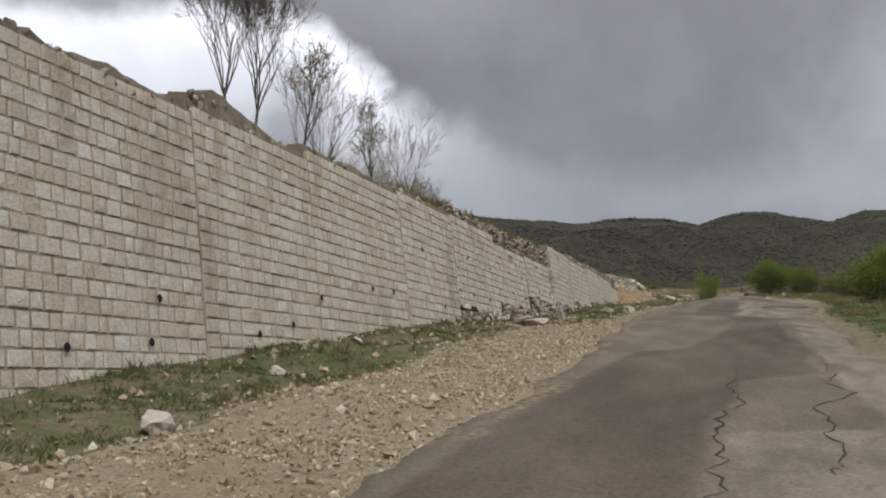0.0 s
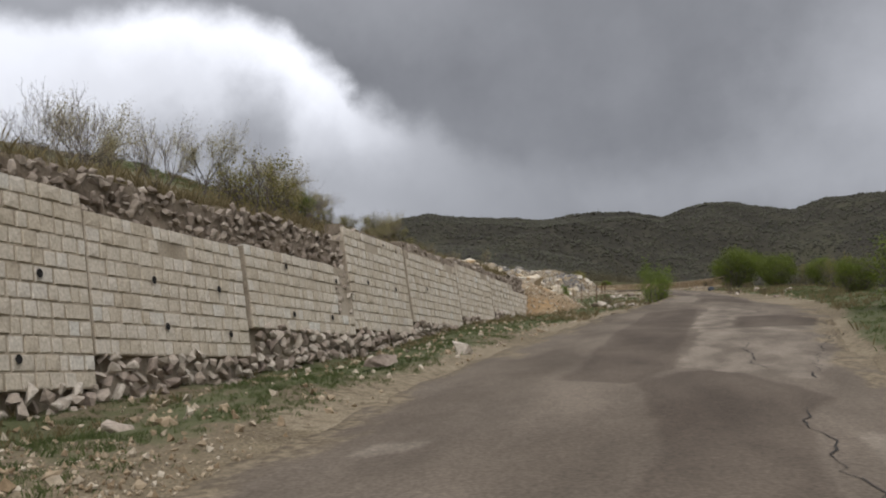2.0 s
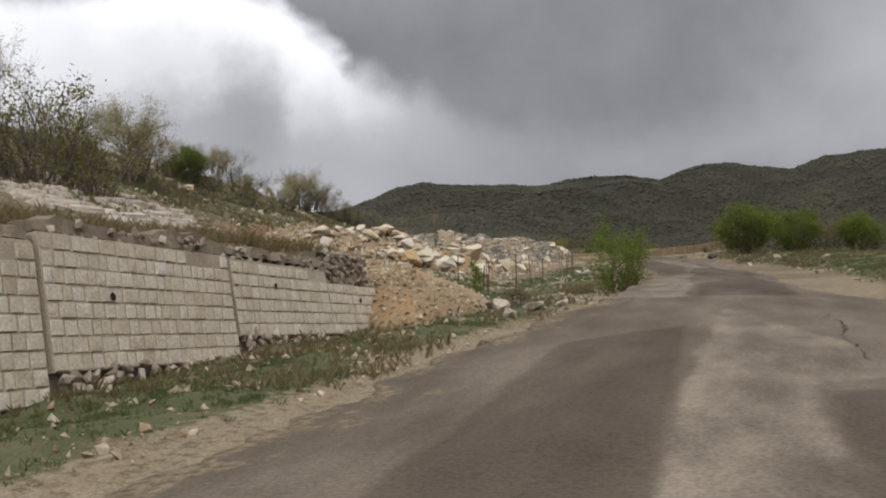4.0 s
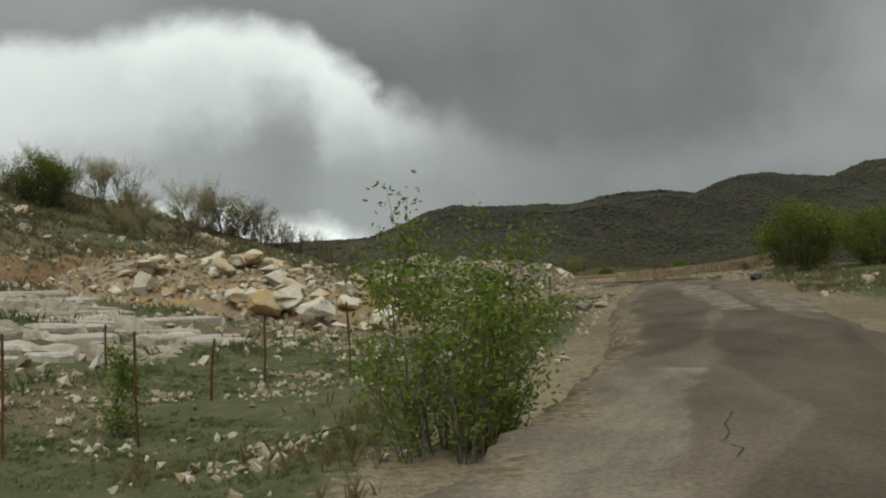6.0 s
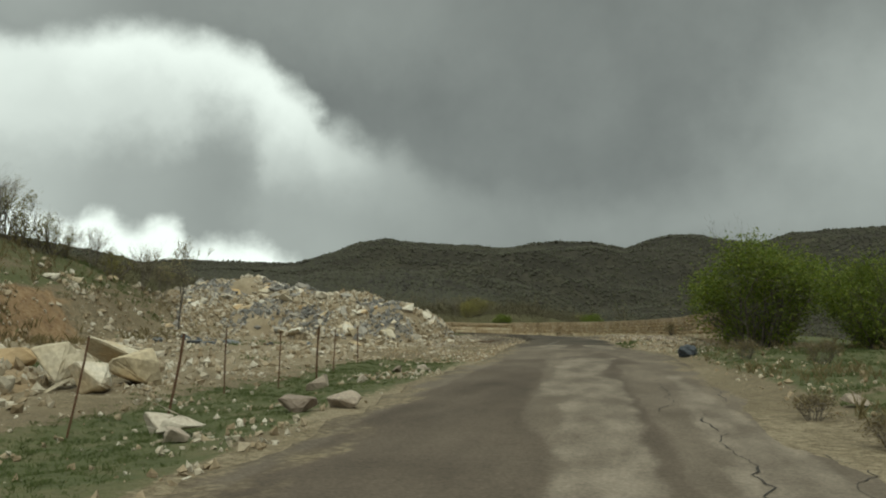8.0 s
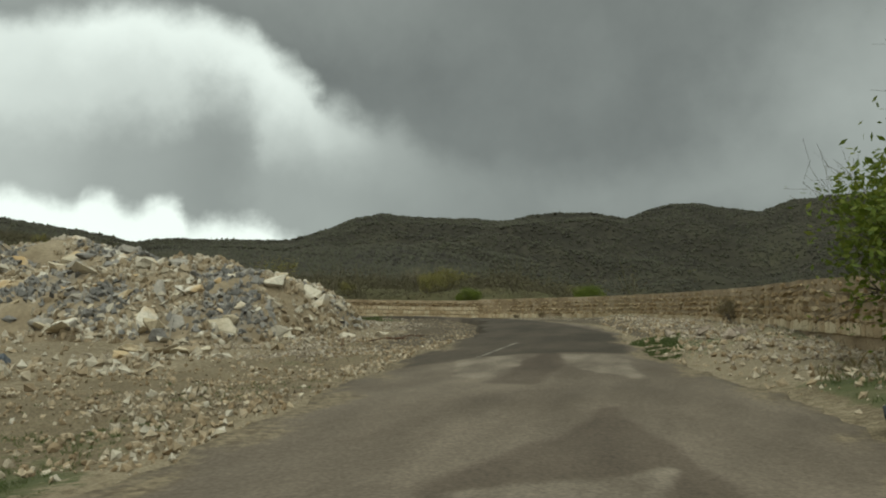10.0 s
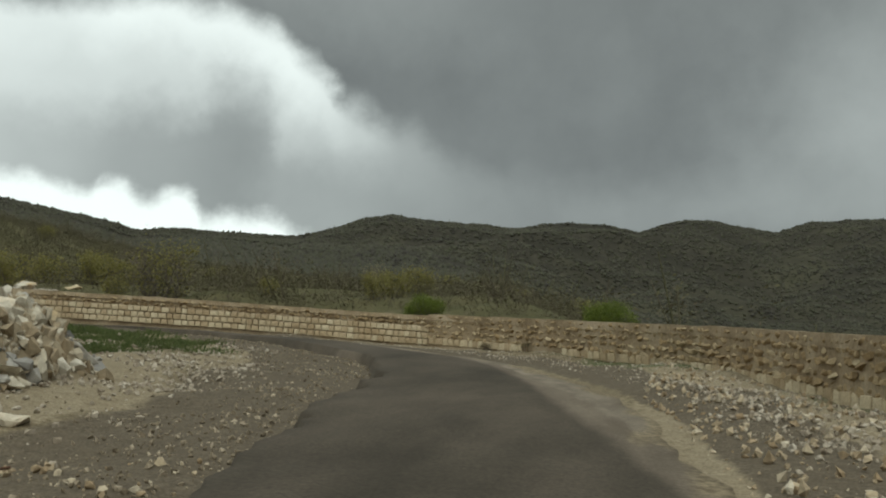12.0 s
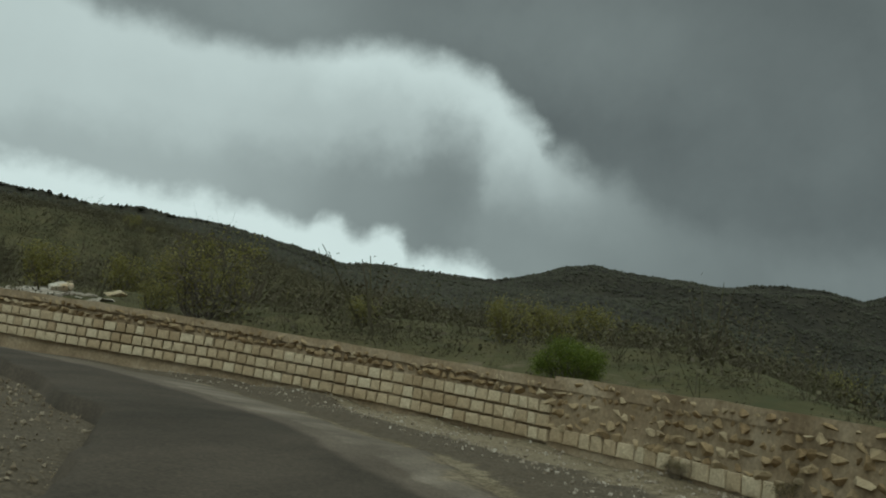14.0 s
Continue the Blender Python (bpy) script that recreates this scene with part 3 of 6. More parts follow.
def height(x, y):
    """Height of the ground and its zones: turf, chips, scrub, cut."""
    x, y = np.asarray(x, float), np.asarray(y, float)
    side, half, rz = beside_road(x, y)
    dl, dr = -side - half, side - half
    base = rz + (road_z(y) - rz) * smooth(2.0, 9.0, np.maximum(dl, dr))
    bumps = rough_noise(x, y, 0.55, 4, 1.0) * 0.13 + rough_noise(x, y, 0.13, 3, 5.0) * 0.35 * smooth(3, 14, np.maximum(dl, dr))
    # open hillside on the left
    rise = np.interp(dl, RISE_D, RISE_H) * (1 + 0.12 * smooth(95, 75, y))
    # quarry floor cut into it
    quarry = smooth(69, 76, y) * smooth(117, 106, y)
    steep = np.interp(y, (74, 88, 95, 104), (1.0, 1.0, 0.55, 0.1))
    floor = np.interp(dl, (-9, 0, 2, 5, 16.8), (0, -0.1, -0.25, -0.15, 0.2)) + steep * np.interp(dl, (16.8, 17.6, 18.7, 20, 29), (0, 1.3, 2.8, 3.3, 6.9)) + (1 - steep) * np.interp(dl, (16.8, 20, 29), (0, 2.4, 7.3))
    floor = np.where(dl > 29, rise, floor)
    rise_q = rise * (1 - quarry) + np.minimum(floor, np.where(dl > 18, 99, floor)) * quarry
    # above the retaining wall
    top = wall_top(y)
    wx = wall_x(y, top) - 0.25
    behind = np.maximum(wx - x, 0)
    terrace = top + 0.16 * behind + 0.5 * smooth(2, 12, behind) - base
    foot = np.interp(dl, (-9, 0, 1.6, 2.4, 4.2), (0, 0.0, 0.02, -0.06, -0.02)) + foot_dip(y) * smooth(1.2, 3.2, dl)
    walled = np.where(x < wall_x(y, top) - 0.35, terrace, foot)
    wall_on = smooth(WALL_END + 0.3, WALL_END - 0.15, y)
    back = smooth(6, 26, behind)
    blend = wall_on + (smooth(75, 45, y) - wall_on) * back * 0.8
    left_h = walled * blend + rise_q * (1 - blend)
    # right: a shoulder, then the valley; outside the bend the next hillside
    az = np.degrees(np.arctan2(x + 4, y - 104))
    valley = np.interp(dr, (-9, 0, 1, 5, 9, 30, 120), (0, 0, 0.12, 0.25, 0.0, -6, -26))
    outside = np.interp(dr, (-9, 0, 2.2, 4.4, 8, 12, 30, 120), (0, 0, 0.05, 0.1, 0.45, 1.0, 1.6, 2.5))
    bend = smooth(8, -12, az) * smooth(108, 122, y)
    right_h = valley * (1 - bend) + outside * bend
    h = base + np.where(side < 0, left_h, right_h)
    on_road = smooth(0.5, -0.25, np.maximum(dl, dr))
    h = h + bumps * (1 - on_road) * smooth(-0.2, 1.5, np.maximum(dl, dr)) - on_road * 0.06
    away = np.hypot(x - EYE0[0], (y - EYE0[1]) * 0.75)
    h = h + (far_height(x, y) - h) * smooth(70, 115, away)
    # zones
    n = rough_noise(x, y, 0.22, 3, 9.0)
    turf = np.where(side < 0, np.interp(dl, (0, 0.35, 0.9, 4, 9, 40), (0.1, 0.48, 0.72, 0.72, 0.58, 0.46)), np.interp(dr, (0, 0.25, 0.6, 30), (0.05, 0.45, 0.8, 0.8))) + n * 0.3
    turf = turf + (side < 0) * smooth(60, 66, y) * smooth(94, 88, y) * smooth(4.5, 3, dl) * smooth(0.3, 0.9, dl) * 0.35
    turf = turf - wall_on * (x < wall_x(y, top) - 0.3) * 0.45 - (side < 0) * smooth(30, 20, y) * 0.12
    turf = turf - quarry * smooth(2.5, 4.5, dl) * smooth(19.6, 18.4, dl) * 0.75
    turf = np.where((side < 0) & (y > 108) & (dl < 4.5), turf - 0.8 * smooth(4.5, 3, dl), turf)
    turf = turf - smooth(0.4, 1, bend) * smooth(0, 1, dr) * smooth(6, 4, dr) * 0.6
    turf = np.where((side < 0) & (x < -9.5 - 0.5 * (124 - y)) & (y > 113) & (dl > 1.9) & (dl < 7), 0.95, turf)
    turf = np.where((side < 0) & (y > 92) & (y < 113), turf - 0.45 * smooth(8, 3, dl), turf)
    chips = np.where(side < 0, smooth(0.9, 0.3, dl) * 0.33 + 0.22, smooth(0.7, 0.1, dr) * 0.45) + n * 0.25
    chips = np.where((side < 0) & (y < 24), np.maximum(smooth(2.3, 1.7, dl) * 0.9 * smooth(23, 20.5, y), 0.35 * smooth(0.9, 0.3, dl)) + n * 0.2, chips)
    chips = chips + bend * smooth(0.2, 1.0, dr) * smooth(4, 2, dr) * 0.5
    chips = np.where((side > 0) & (y > 97) & (y < 122) & (dr > 0.2) & (dr < 5), 0.55 + n * 0.3, chips)
    chips = np.where((side < 0) & (y > 108) & (dl < 8), 0.2 + 0.5 * smooth(2.2, 3.2, dl + n) + n * 0.4, chips)
    chips = chips + quarry * smooth(2.5, 5, dl) * smooth(20, 15, dl) * 0.35
    scrub = smooth(38, 60, away) * (y > 132) * 0.9 + bend * smooth(4, 7, dr) * 0.7 + smooth(55, 75, away) * 0.9 + smooth(30, 42, dl) * 0.55 + smooth(14, 30, dr) * 0.8 + n * 0.2
    cut = quarry * smooth(0.1, 0.6, steep) * smooth(15.8, 16.8, dl) * smooth(20.2, 18.9, dl) * 0.9 + n * 0.2
    grit = (side < 0) * smooth(103, 108, y) * smooth(3.2, 2.0, dl + n) * 0.95
    grit = np.maximum(grit, (side > 0) * smooth(103, 108, y) * smooth(-0.2, 0.3, dr) * smooth(2.6, 1.4, dr + n) * 0.85)
    zones = dict(grit=grit, turf=turf, chips=chips, scrub=scrub, cut=cut)
    return h, zones


def ground_at(x, y):
    return float(height(np.array([x]), np.array([y]))[0][0])
from mathutils.bvhtree import BVHTree


# ---------------------------------------------------------------- mesh helpers
def mesh_of(name, verts, faces, mat, smooth_faces=False):
    me = bpy.data.meshes.new(name)
    me.from_pydata([tuple(v) for v in verts], [], [tuple(f) for f in faces])
    if mat:
        me.materials.append(mat)
    if smooth_faces:
        me.polygons.foreach_set("use_smooth", [True] * len(me.polygons))
    me.update()
    return me


def thing(name, me, label, category="", group="", kind="", m=None):
    ob = new(name, me)
    if m is not None:
        ob.matrix_basis = m
    return tagged(ob, label, category, group, kind)


def part(name, me, parent, label="", m=None, kind=""):
    ob = new(name, me)
    ob.parent = parent
    if m is not None:
        ob.matrix_basis = m
    return tagged(ob, label, kind=kind)


class Heap:
    """Collects many small shapes into one mesh."""

    def __init__(self):
        self.verts, self.faces = [], []

    def add(self, shape, m):
        at = len(self.verts)
        self.verts += [m @ v for v in shape[0]]
        self.faces += [tuple(i + at for i in f) for f in shape[1]]

    def mesh(self, name, mat, smooth_faces=False):
        return mesh_of(name, self.verts, self.faces, mat, smooth_faces)


rng = random.Random(11)


def rock_shape(seed, points=13, squash=(1, 1, 1)):
    """An angular broken stone, about one unit across."""
    r = random.Random(seed)
    bm = bmesh.new()
    for _ in range(points):
        v = Vector((r.gauss(0, 1), r.gauss(0, 1), r.gauss(0, 1))).normalized()
        box = max(abs(v.x), abs(v.y), abs(v.z))
        v = v * (0.25 + 0.75 / box) * 0.42 * r.uniform(0.8, 1.1)
        bm.verts.new((v.x * squash[0], v.y * squash[1], v.z * squash[2]))
    hull = bmesh.ops.convex_hull(bm, input=bm.verts)
    bmesh.ops.delete(bm, geom=[g for g in hull["geom_interior"] if isinstance(g, bmesh.types.BMVert)], context="VERTS")
    bm.verts.index_update()
    shape = ([v.co.copy() for v in bm.verts], [[v.index for v in f.verts] for f in bm.faces])
    bm.free()
    return shape


ROCKS = [rock_shape(s, 10 + s % 4, (1, 0.78 + 0.06 * (s % 4), 0.6 + 0.08 * (s % 5))) for s in range(14)]


def rock_mesh(name, shape, mat, bevel=0.022):
    """A single stone with softened edges."""
    bm = bmesh.new()
    vs = [bm.verts.new(v) for v in shape[0]]
    for f in shape[1]:
        bm.faces.new([vs[i] for i in f])
    bmesh.ops.bevel(bm, geom=list(bm.edges), offset=bevel, segments=1, affect="EDGES", profile=0.6)
    bmesh.ops.triangulate(bm, faces=list(bm.faces))
    bmesh.ops.subdivide_edges(bm, edges=[e for e in bm.edges if e.calc_length() > 0.2], cuts=1)
    bmesh.ops.triangulate(bm, faces=list(bm.faces))
    for v in bm.verts:
        v.co += v.co.normalized() * (0.07 * noise.noise(v.co * 3.1) + 0.05 * noise.noise(v.co * 8.0 + Vector((3, 1, 2))))
    me = bpy.data.meshes.new(name)
    bm.to_mesh(me)
    bm.free()
    me.materials.append(mat)
    return me


def turn(seed_rng, tilt=180.0):
    return Euler((radians(seed_rng.uniform(-tilt, tilt)), radians(seed_rng.uniform(-tilt, tilt)), radians(seed_rng.uniform(0, 360)))).to_matrix().to_4x4()


def placed(x, y, z, r, sx, sy=None, sz=None):
    return Matrix.Translation((x, y, z)) @ r @ Matrix.Diagonal((sx, sy or sx, sz or sx, 1))


# ---------------------------------------------------------------- ground
def lines(*runs):
    out = []
    for a, b, step in runs:
        out += list(np.arange(a, b - 1e-6, step))
    return np.array(out + [runs[-1][1]])


def grid_mesh(name, xs, ys, mat, heights, zones=None):
    nx, ny = len(xs), len(ys)
    X, Y = np.meshgrid(xs, ys)
    verts = np.stack([X.ravel(), Y.ravel(), np.ravel(heights)], -1)
    i = np.arange(nx * ny).reshape(ny, nx)
    quads = np.stack([i[:-1, :-1], i[:-1, 1:], i[1:, 1:], i[1:, :-1]], -1).reshape(-1, 4)
    me = mesh_of(name, verts.tolist(), quads.tolist(), mat, True)
    for key, values in (zones or {}).items():
        layer = me.attributes.new(key, "FLOAT", "POINT")
        layer.data.foreach_set("value", np.ravel(values).astype(np.float32))
    return me


GX = lines((-130, -44, 4), (-44, -26, 1.0), (-26, -17, 0.6), (-17, 5, 0.28), (5, 14, 0.6), (14, 26, 2), (26, 120, 6))
GY = lines((-44, -4, 4), (-4, 134, 0.38), (134, 150, 1.2), (150, 230, 4))
GXX, GYY = np.meshgrid(GX, GY)
G_H, G_ZONES = height(GXX, GYY)
ground = thing("ground", grid_mesh("ground", GX, GY, M_GROUND, G_H, G_ZONES), "stony verge and hillside of turf, limestone chips and bare soil", "ground", kind="structure")


def hills():
    az = np.concatenate([np.arange(-180, -60, 3.0), np.arange(-60, 20, 0.32), np.arange(20, 180.1, 3.0)])
    rr = np.concatenate([np.arange(84, 180, 6.0), np.geomspace(180, 1700, 200), np.geomspace(1760, 3200, 14)])
    A, R = np.meshgrid(az, rr)
    X, Y = EYE0[0] + R * np.sin(np.radians(A)), EYE0[1] + R * np.cos(np.radians(A))
    H = far_height(X, Y) + rough_noise(X, Y, 1 / 40.0, 3, 2.0) * np.clip((R - 150) / 250, 0, 1) * 2.2
    H = H - 4.0 * smooth(150, 110, R)
    inside = (X > -128) & (X < 116) & (Y > -42) & (Y < 226)
    H = np.where(inside, np.minimum(H - 5.0, road_z(Y) - 14), H)
    nx, ny = len(az), len(rr)
    i = np.arange(nx * ny).reshape(ny, nx)
    quads = np.stack([i[:-1, :-1], i[1:, :-1], i[1:, 1:], i[:-1, 1:]], -1).reshape(-1, 4)
    me = mesh_of("hill_range", np.stack([X.ravel(), Y.ravel(), H.ravel()], -1).tolist(), quads.tolist(), M_HILL, True)
    return thing("backdrop", me, "dark wooded hill range under low cloud", "hills", kind="structure")


hills()


# ---------------------------------------------------------------- road
def fine_edge(k):
    """The road's cross line at the fractional station k."""
    i = min(int(k), len(EDGE) - 2)
    return EDGE[i] + (EDGE[i + 1] - EDGE[i]) * (k - i)


def inside(px, py, outline):
    """Signed distance to an outline, positive within, for arrays of points."""
    best, odd = np.full(px.shape, 1e9), np.zeros(px.shape, bool)
    for (ax, ay), (bx, by) in zip(outline, outline[1:] + outline[:1]):
        dx, dy = bx - ax, by - ay
        k = np.clip(((px - ax) * dx + (py - ay) * dy) / (dx * dx + dy * dy), 0, 1)
        best = np.minimum(best, np.hypot(px - ax - k * dx, py - ay - k * dy))
        odd ^= ((ay > py) != (by > py)) & (px < (bx - ax) * (py - ay) / ((by - ay) or 1e-9) + ax)
    return np.where(odd, best, -best)


DARK_REPAIRS = [
    [(-0.9, -9), (0.7, -9), (0.7, 8), (0.85, 11), (1.7, 12.2), (1.6, 13.5), (1.8, 15), (1.8, 18), (1.5, 19.2), (1.65, 25.1), (0.75, 24.7), (0.55, 20.5), (0.1, 15.5), (-0.6, 14.5), (-0.9, 10)],
    [(0.3, 26.4), (0.6, 27.8), (1.2, 28.1), (2.0, 25.7), (1.7, 24.6), (0.6, 24.3)],
    [(-0.9, 45), (0.5, 46.5), (0.55, 28), (0.3, 26.4), (-0.5, 26.8), (-0.8, 34), (-0.9, 42)],
    [(1.4, 35.8), (2.1, 36.2), (3.3, 36.6), (3.2, 41), (1.6, 41.5)],
    [(0.5, 51.6), (0.5, 54.9), (1.0, 57.6), (0.35, 60.5), (0.1, 64), (0.0, 74), (1.0, 70), (2.0, 66.3), (1.9, 60), (2.4, 57.2), (2.3, 52)],
    [(-0.95, 61.7), (-1.55, 68), (-2.2, 79), (-1.2, 78), (-0.4, 74.8), (0.0, 63), (-0.35, 60.9)],
    [(-1.9, 70), (-0.6, 70), (-1.0, 76), (-1.6, 82), (-2.6, 90), (-3.5, 89.5), (-2.9, 80)],
    [(0.35, 71), (0.9, 71), (0.45, 76), (0.1, 79), (-1.0, 90), (-1.4, 90), (-0.2, 79)],
    [(-2.4, 91), (-1.2, 88.5), (-0.3, 90), (-1.6, 94.5)], [(-3.1, 96), (-2.55, 96), (-2.5, 98.6), (-2.95, 101), (-3.2, 100.5)]]
FRESH = [
    [(-5.2, 96.5), (-4.5, 98.8), (-4.0, 100.0), (-3.2, 100.6), (-2.9, 101.1), (-1.8, 101.4), (-1.95, 104), (-2.5, 108), (-3.6, 112), (-4.6, 115), (-5.6, 118.2), (-6.7, 121.2), (-8.5, 123.9), (-12, 126.4),
     (-16, 128.1), (-24, 129.4), (-24, 127.6), (-17.5, 126.6), (-13.1, 124.2), (-9.5, 121.2), (-7.9, 117.2), (-7.3, 112.8), (-6.2, 108), (-5.9, 103.5)]]
PALE_REPAIRS = [
    [(0.65, 28.3), (0.8, 35.8), (3.3, 36.3), (2.6, 31), (2.0, 27)], [(0.6, 36.2), (1.35, 36.2), (1.5, 41.8), (2.6, 42.4), (1.0, 49), (0.7, 44)], [(-1.2, 22.6), (-0.8, 22.9), (-0.7, 23.6), (-1.1, 23.2)],
    [(1.95, 8), (2.9, 8), (2.9, 24), (1.9, 24)], [(0.85, -5), (2.8, -5), (2.8, 9), (0.9, 8)], [(-0.9, 60.4), (0.2, 60), (0.35, 51.5), (-1.0, 51)],
    [(0.05, 70.7), (0.7, 70.7), (0.1, 77.4), (-0.5, 84.5), (-1.5, 85)], [(-1.4, 80), (-0.9, 80), (-1.1, 92), (-2.2, 91)], [(1.1, 70), (1.9, 70), (1.7, 76), (0.9, 82), (0.2, 88), (0.6, 79.5)],
    [(-3.6, 96.8), (-4.2, 99.6), (-3.35, 100.4), (-3.2, 98.4), (-3.15, 96.6)], [(-2.8, 100.8), (-1.85, 101.2), (-1.5, 97.2), (-2.4, 98.2)],
    [(-3.3, 112.5), (-4.4, 116), (-5.35, 118.4), (-6.4, 121.3), (-8.2, 124.2), (-12, 126.8), (-16, 128.6), (-16.5, 130.2), (-10.6, 127.3), (-6.6, 122.8), (-4.5, 118.7), (-3.2, 114.8)]]


def road_surface():
    verts, faces, across = [], [], 31
    ks = np.arange(0, len(EDGE) - 1 + 1e-6, 0.045)
    for n, k in enumerate(ks):
        (lx, ly), (rx, ry) = fine_edge(k)
        mid = (ly + ry) / 2
        wob_l = noise.noise((k * 4.1, 0.3, 0)) * 0.22 + noise.noise((k * 17.0, 4.0, 0)) * 0.12 + noise.noise((k * 41.0, 4.0, 0)) * 0.05
        wob_r = noise.noise((k * 4.3, 9.3, 0)) * 0.22 + noise.noise((k * 15.0, 7.0, 0)) * 0.12 + noise.noise((k * 43.0, 7.0, 0)) * 0.05
        for j in range(across):
            f = j / (across - 1)
            f2 = f + wob_l * (1 - f) * 0.26 + wob_r * f * 0.26
            x, y = lx + (rx - lx) * f2, ly + (ry - ly) * f2
            crown = 0.05 * (1 - (2 * f - 1) ** 2)
            dip = noise.fractal((x * 0.5, y * 0.22, 0), 1.0, 2.0, 3) * 0.028
            edge = -0.3 if j in (0, across - 1) else 0.0
            verts.append((x, y, float(road_z(mid)) + crown + dip + edge))
    for n in range(len(ks) - 1):
        for j in range(across - 1):
            a = n * across + j
            faces.append((a, a + 1, a + across + 1, a + across))
    me = mesh_of("road", verts, faces, M_ROAD, True)
    px, py = np.array(verts)[:, 0], np.array(verts)[:, 1]
    dust = me.attributes.new("dust", "FLOAT", "POINT")
    dust.data.foreach_set("value", np.array([0.30 - min(j, across - 1 - j) / (across - 1) * 4.2 - (0.6 if k > 20.5 and j < 15 else 0) for k in ks for j in range(across)], np.float32).clip(-1, 1))
    for key, outlines in (("repair", DARK_REPAIRS), ("fresh", FRESH), ("pale", PALE_REPAIRS)):
        value = np.max([inside(px, py, o) for o in outlines], axis=0)
        layer = me.attributes.new(key, "FLOAT", "POINT")
        layer.data.foreach_set("value", np.clip(value, -1, 1).astype(np.float32))
    return thing("road", me, "worn grey asphalt country road, patched and cracked", "road", kind="structure"), BVHTree.FromPolygons(verts, faces)


road, ROAD_TREE = road_surface()


def on_road(x, y):
    """Height of the asphalt."""
    hit = ROAD_TREE.ray_cast(Vector((x, y, 60.0)), Vector((0, 0, -1)))
    return hit[0].z if hit[0] else float(road_z(y))


def crack(points, width=0.011):
    """An open crack that wanders along the given line."""
    way = []
    for (ax, ay), (bx, by) in zip(points, points[1:]):
        count = max(2, int(math.hypot(bx - ax, by - ay) / 0.16))
        for k in range(count):
            x, y = ax + (bx - ax) * k / count, ay + (by - ay) * k / count
            way.append((x + noise.noise((x * 1.1, y * 1.1, 1)) * 0.2 + noise.noise((x * 4.1, y * 4.1, 1)) * 0.10 + rng.uniform(-0.025, 0.025), y + rng.uniform(-0.04, 0.04)))
    verts, faces = [], []
    for i, (x, y) in enumerate(way):
        w = width * (0.15 + 1.7 * abs(noise.noise((x * 2.3, y * 2.3, 5)))) * (0.2 if i in (0, len(way) - 1) else 1)
        z = on_road(x, y)
        verts += [(x - w, y, z + 0.006), (x + w, y, z + 0.006)]
        if i:
            faces.append((2 * i - 2, 2 * i - 1, 2 * i + 1, 2 * i))
    return part("crack", mesh_of("crack", verts, faces, M_CRACK), road)


for line in ([(0.82, 14), (0.81, 11), (0.84, 8.8), (0.7, 5)], [(1.85, 15.5), (1.85, 13.3), (1.81, 10.6), (1.54, 9), (1.52, 6.5)], [(2.6, 22), (2.64, 18.8), (2.5, 15)],
             [(1.72, 25), (1.67, 22.6), (1.66, 21), (1.5, 19.9), (1.55, 17)], [(3.15, 35.6), (2.76, 32.6), (2.3, 31), (2.19, 29.3), (2.0, 27)], [(1.49, 32), (1.46, 29.9), (1.6, 28)],
             [(-0.7, 52.5), (-0.62, 50.5), (-0.9, 49)], [(0.5, 57.6), (0.6, 56)], [(0.17, 85), (0.31, 81.6), (0.25, 79)], [(0.7, 79.5), (0.87, 77), (1.04, 75.4), (1.3, 72)],
             [(1.5, 80), (1.69, 78), (1.85, 76.4), (1.7, 74)], [(1.0, 68), (0.8, 64.5), (1.1, 62)], [(2.0, 70.5), (1.9, 66), (2.2, 63)], [(-1.9, 112), (-1.75, 108), (-1.5, 105)],
             [(2.4, 48), (2.1, 45), (2.5, 41), (2.3, 38)], [(1.0, 84), (1.1, 81)]):
    crack(line)


def road_marking(x0, y0, x1, y1, half):
    """What is left of a painted line."""
    verts, faces, n = [], [], 22
    for k in range(n + 1):
        x, y = x0 + (x1 - x0) * k / n, y0 + (y1 - y0) * k / n
        for side in (-1, 1):
            w = half * (0.75 + 0.5 * noise.noise((k * 0.9, side * 3.0, 0)))
            verts.append((x + side * w, y, on_road(x + side * w, y) + 0.008))
        if k and noise.noise((k * 0.7, 8.0, 2.0)) < 0.35:
            faces.append((2 * k - 2, 2 * k - 1, 2 * k + 1, 2 * k))
    return part("road_marking", mesh_of("road_marking", verts, faces, M_PAINT), road, "worn white painted line")


road_marking(-4.02, 99.9, -3.98, 103.2, 0.045)


# ---------------------------------------------------------------- retaining wall
def block_mesh(seed, mat):
    """A hewn block, one unit wide and high, with chipped arrises and a pillowed face towards +x."""
    r = random.Random(seed)
    j = lambda a=0.05: r.uniform(-a, a)  # noqa: E731
    corner = ((-0.5, -0.5), (0.5, -0.5), (0.5, 0.5), (-0.5, 0.5))
    verts = [(-1.0, y, z) for y, z in corner]
    verts += [(-0.10 + j(0.04), y + j(0.025), z + j(0.02)) for y, z in corner]
    verts += [(0.0 + j(0.05), y * 0.92 + j(0.03), z * 0.93 + j(0.025)) for y, z in corner]
    verts += [(0.04 + j(0.07), j(0.2), j(0.2))]
    faces = []
    for i in range(4):
        k = (i + 1) % 4
        faces += [(i, k, 4 + k, 4 + i), (4 + i, 4 + k, 8 + k, 8 + i), (8 + i, 8 + k, 12)]
    return mesh_of("block", verts, faces, mat)


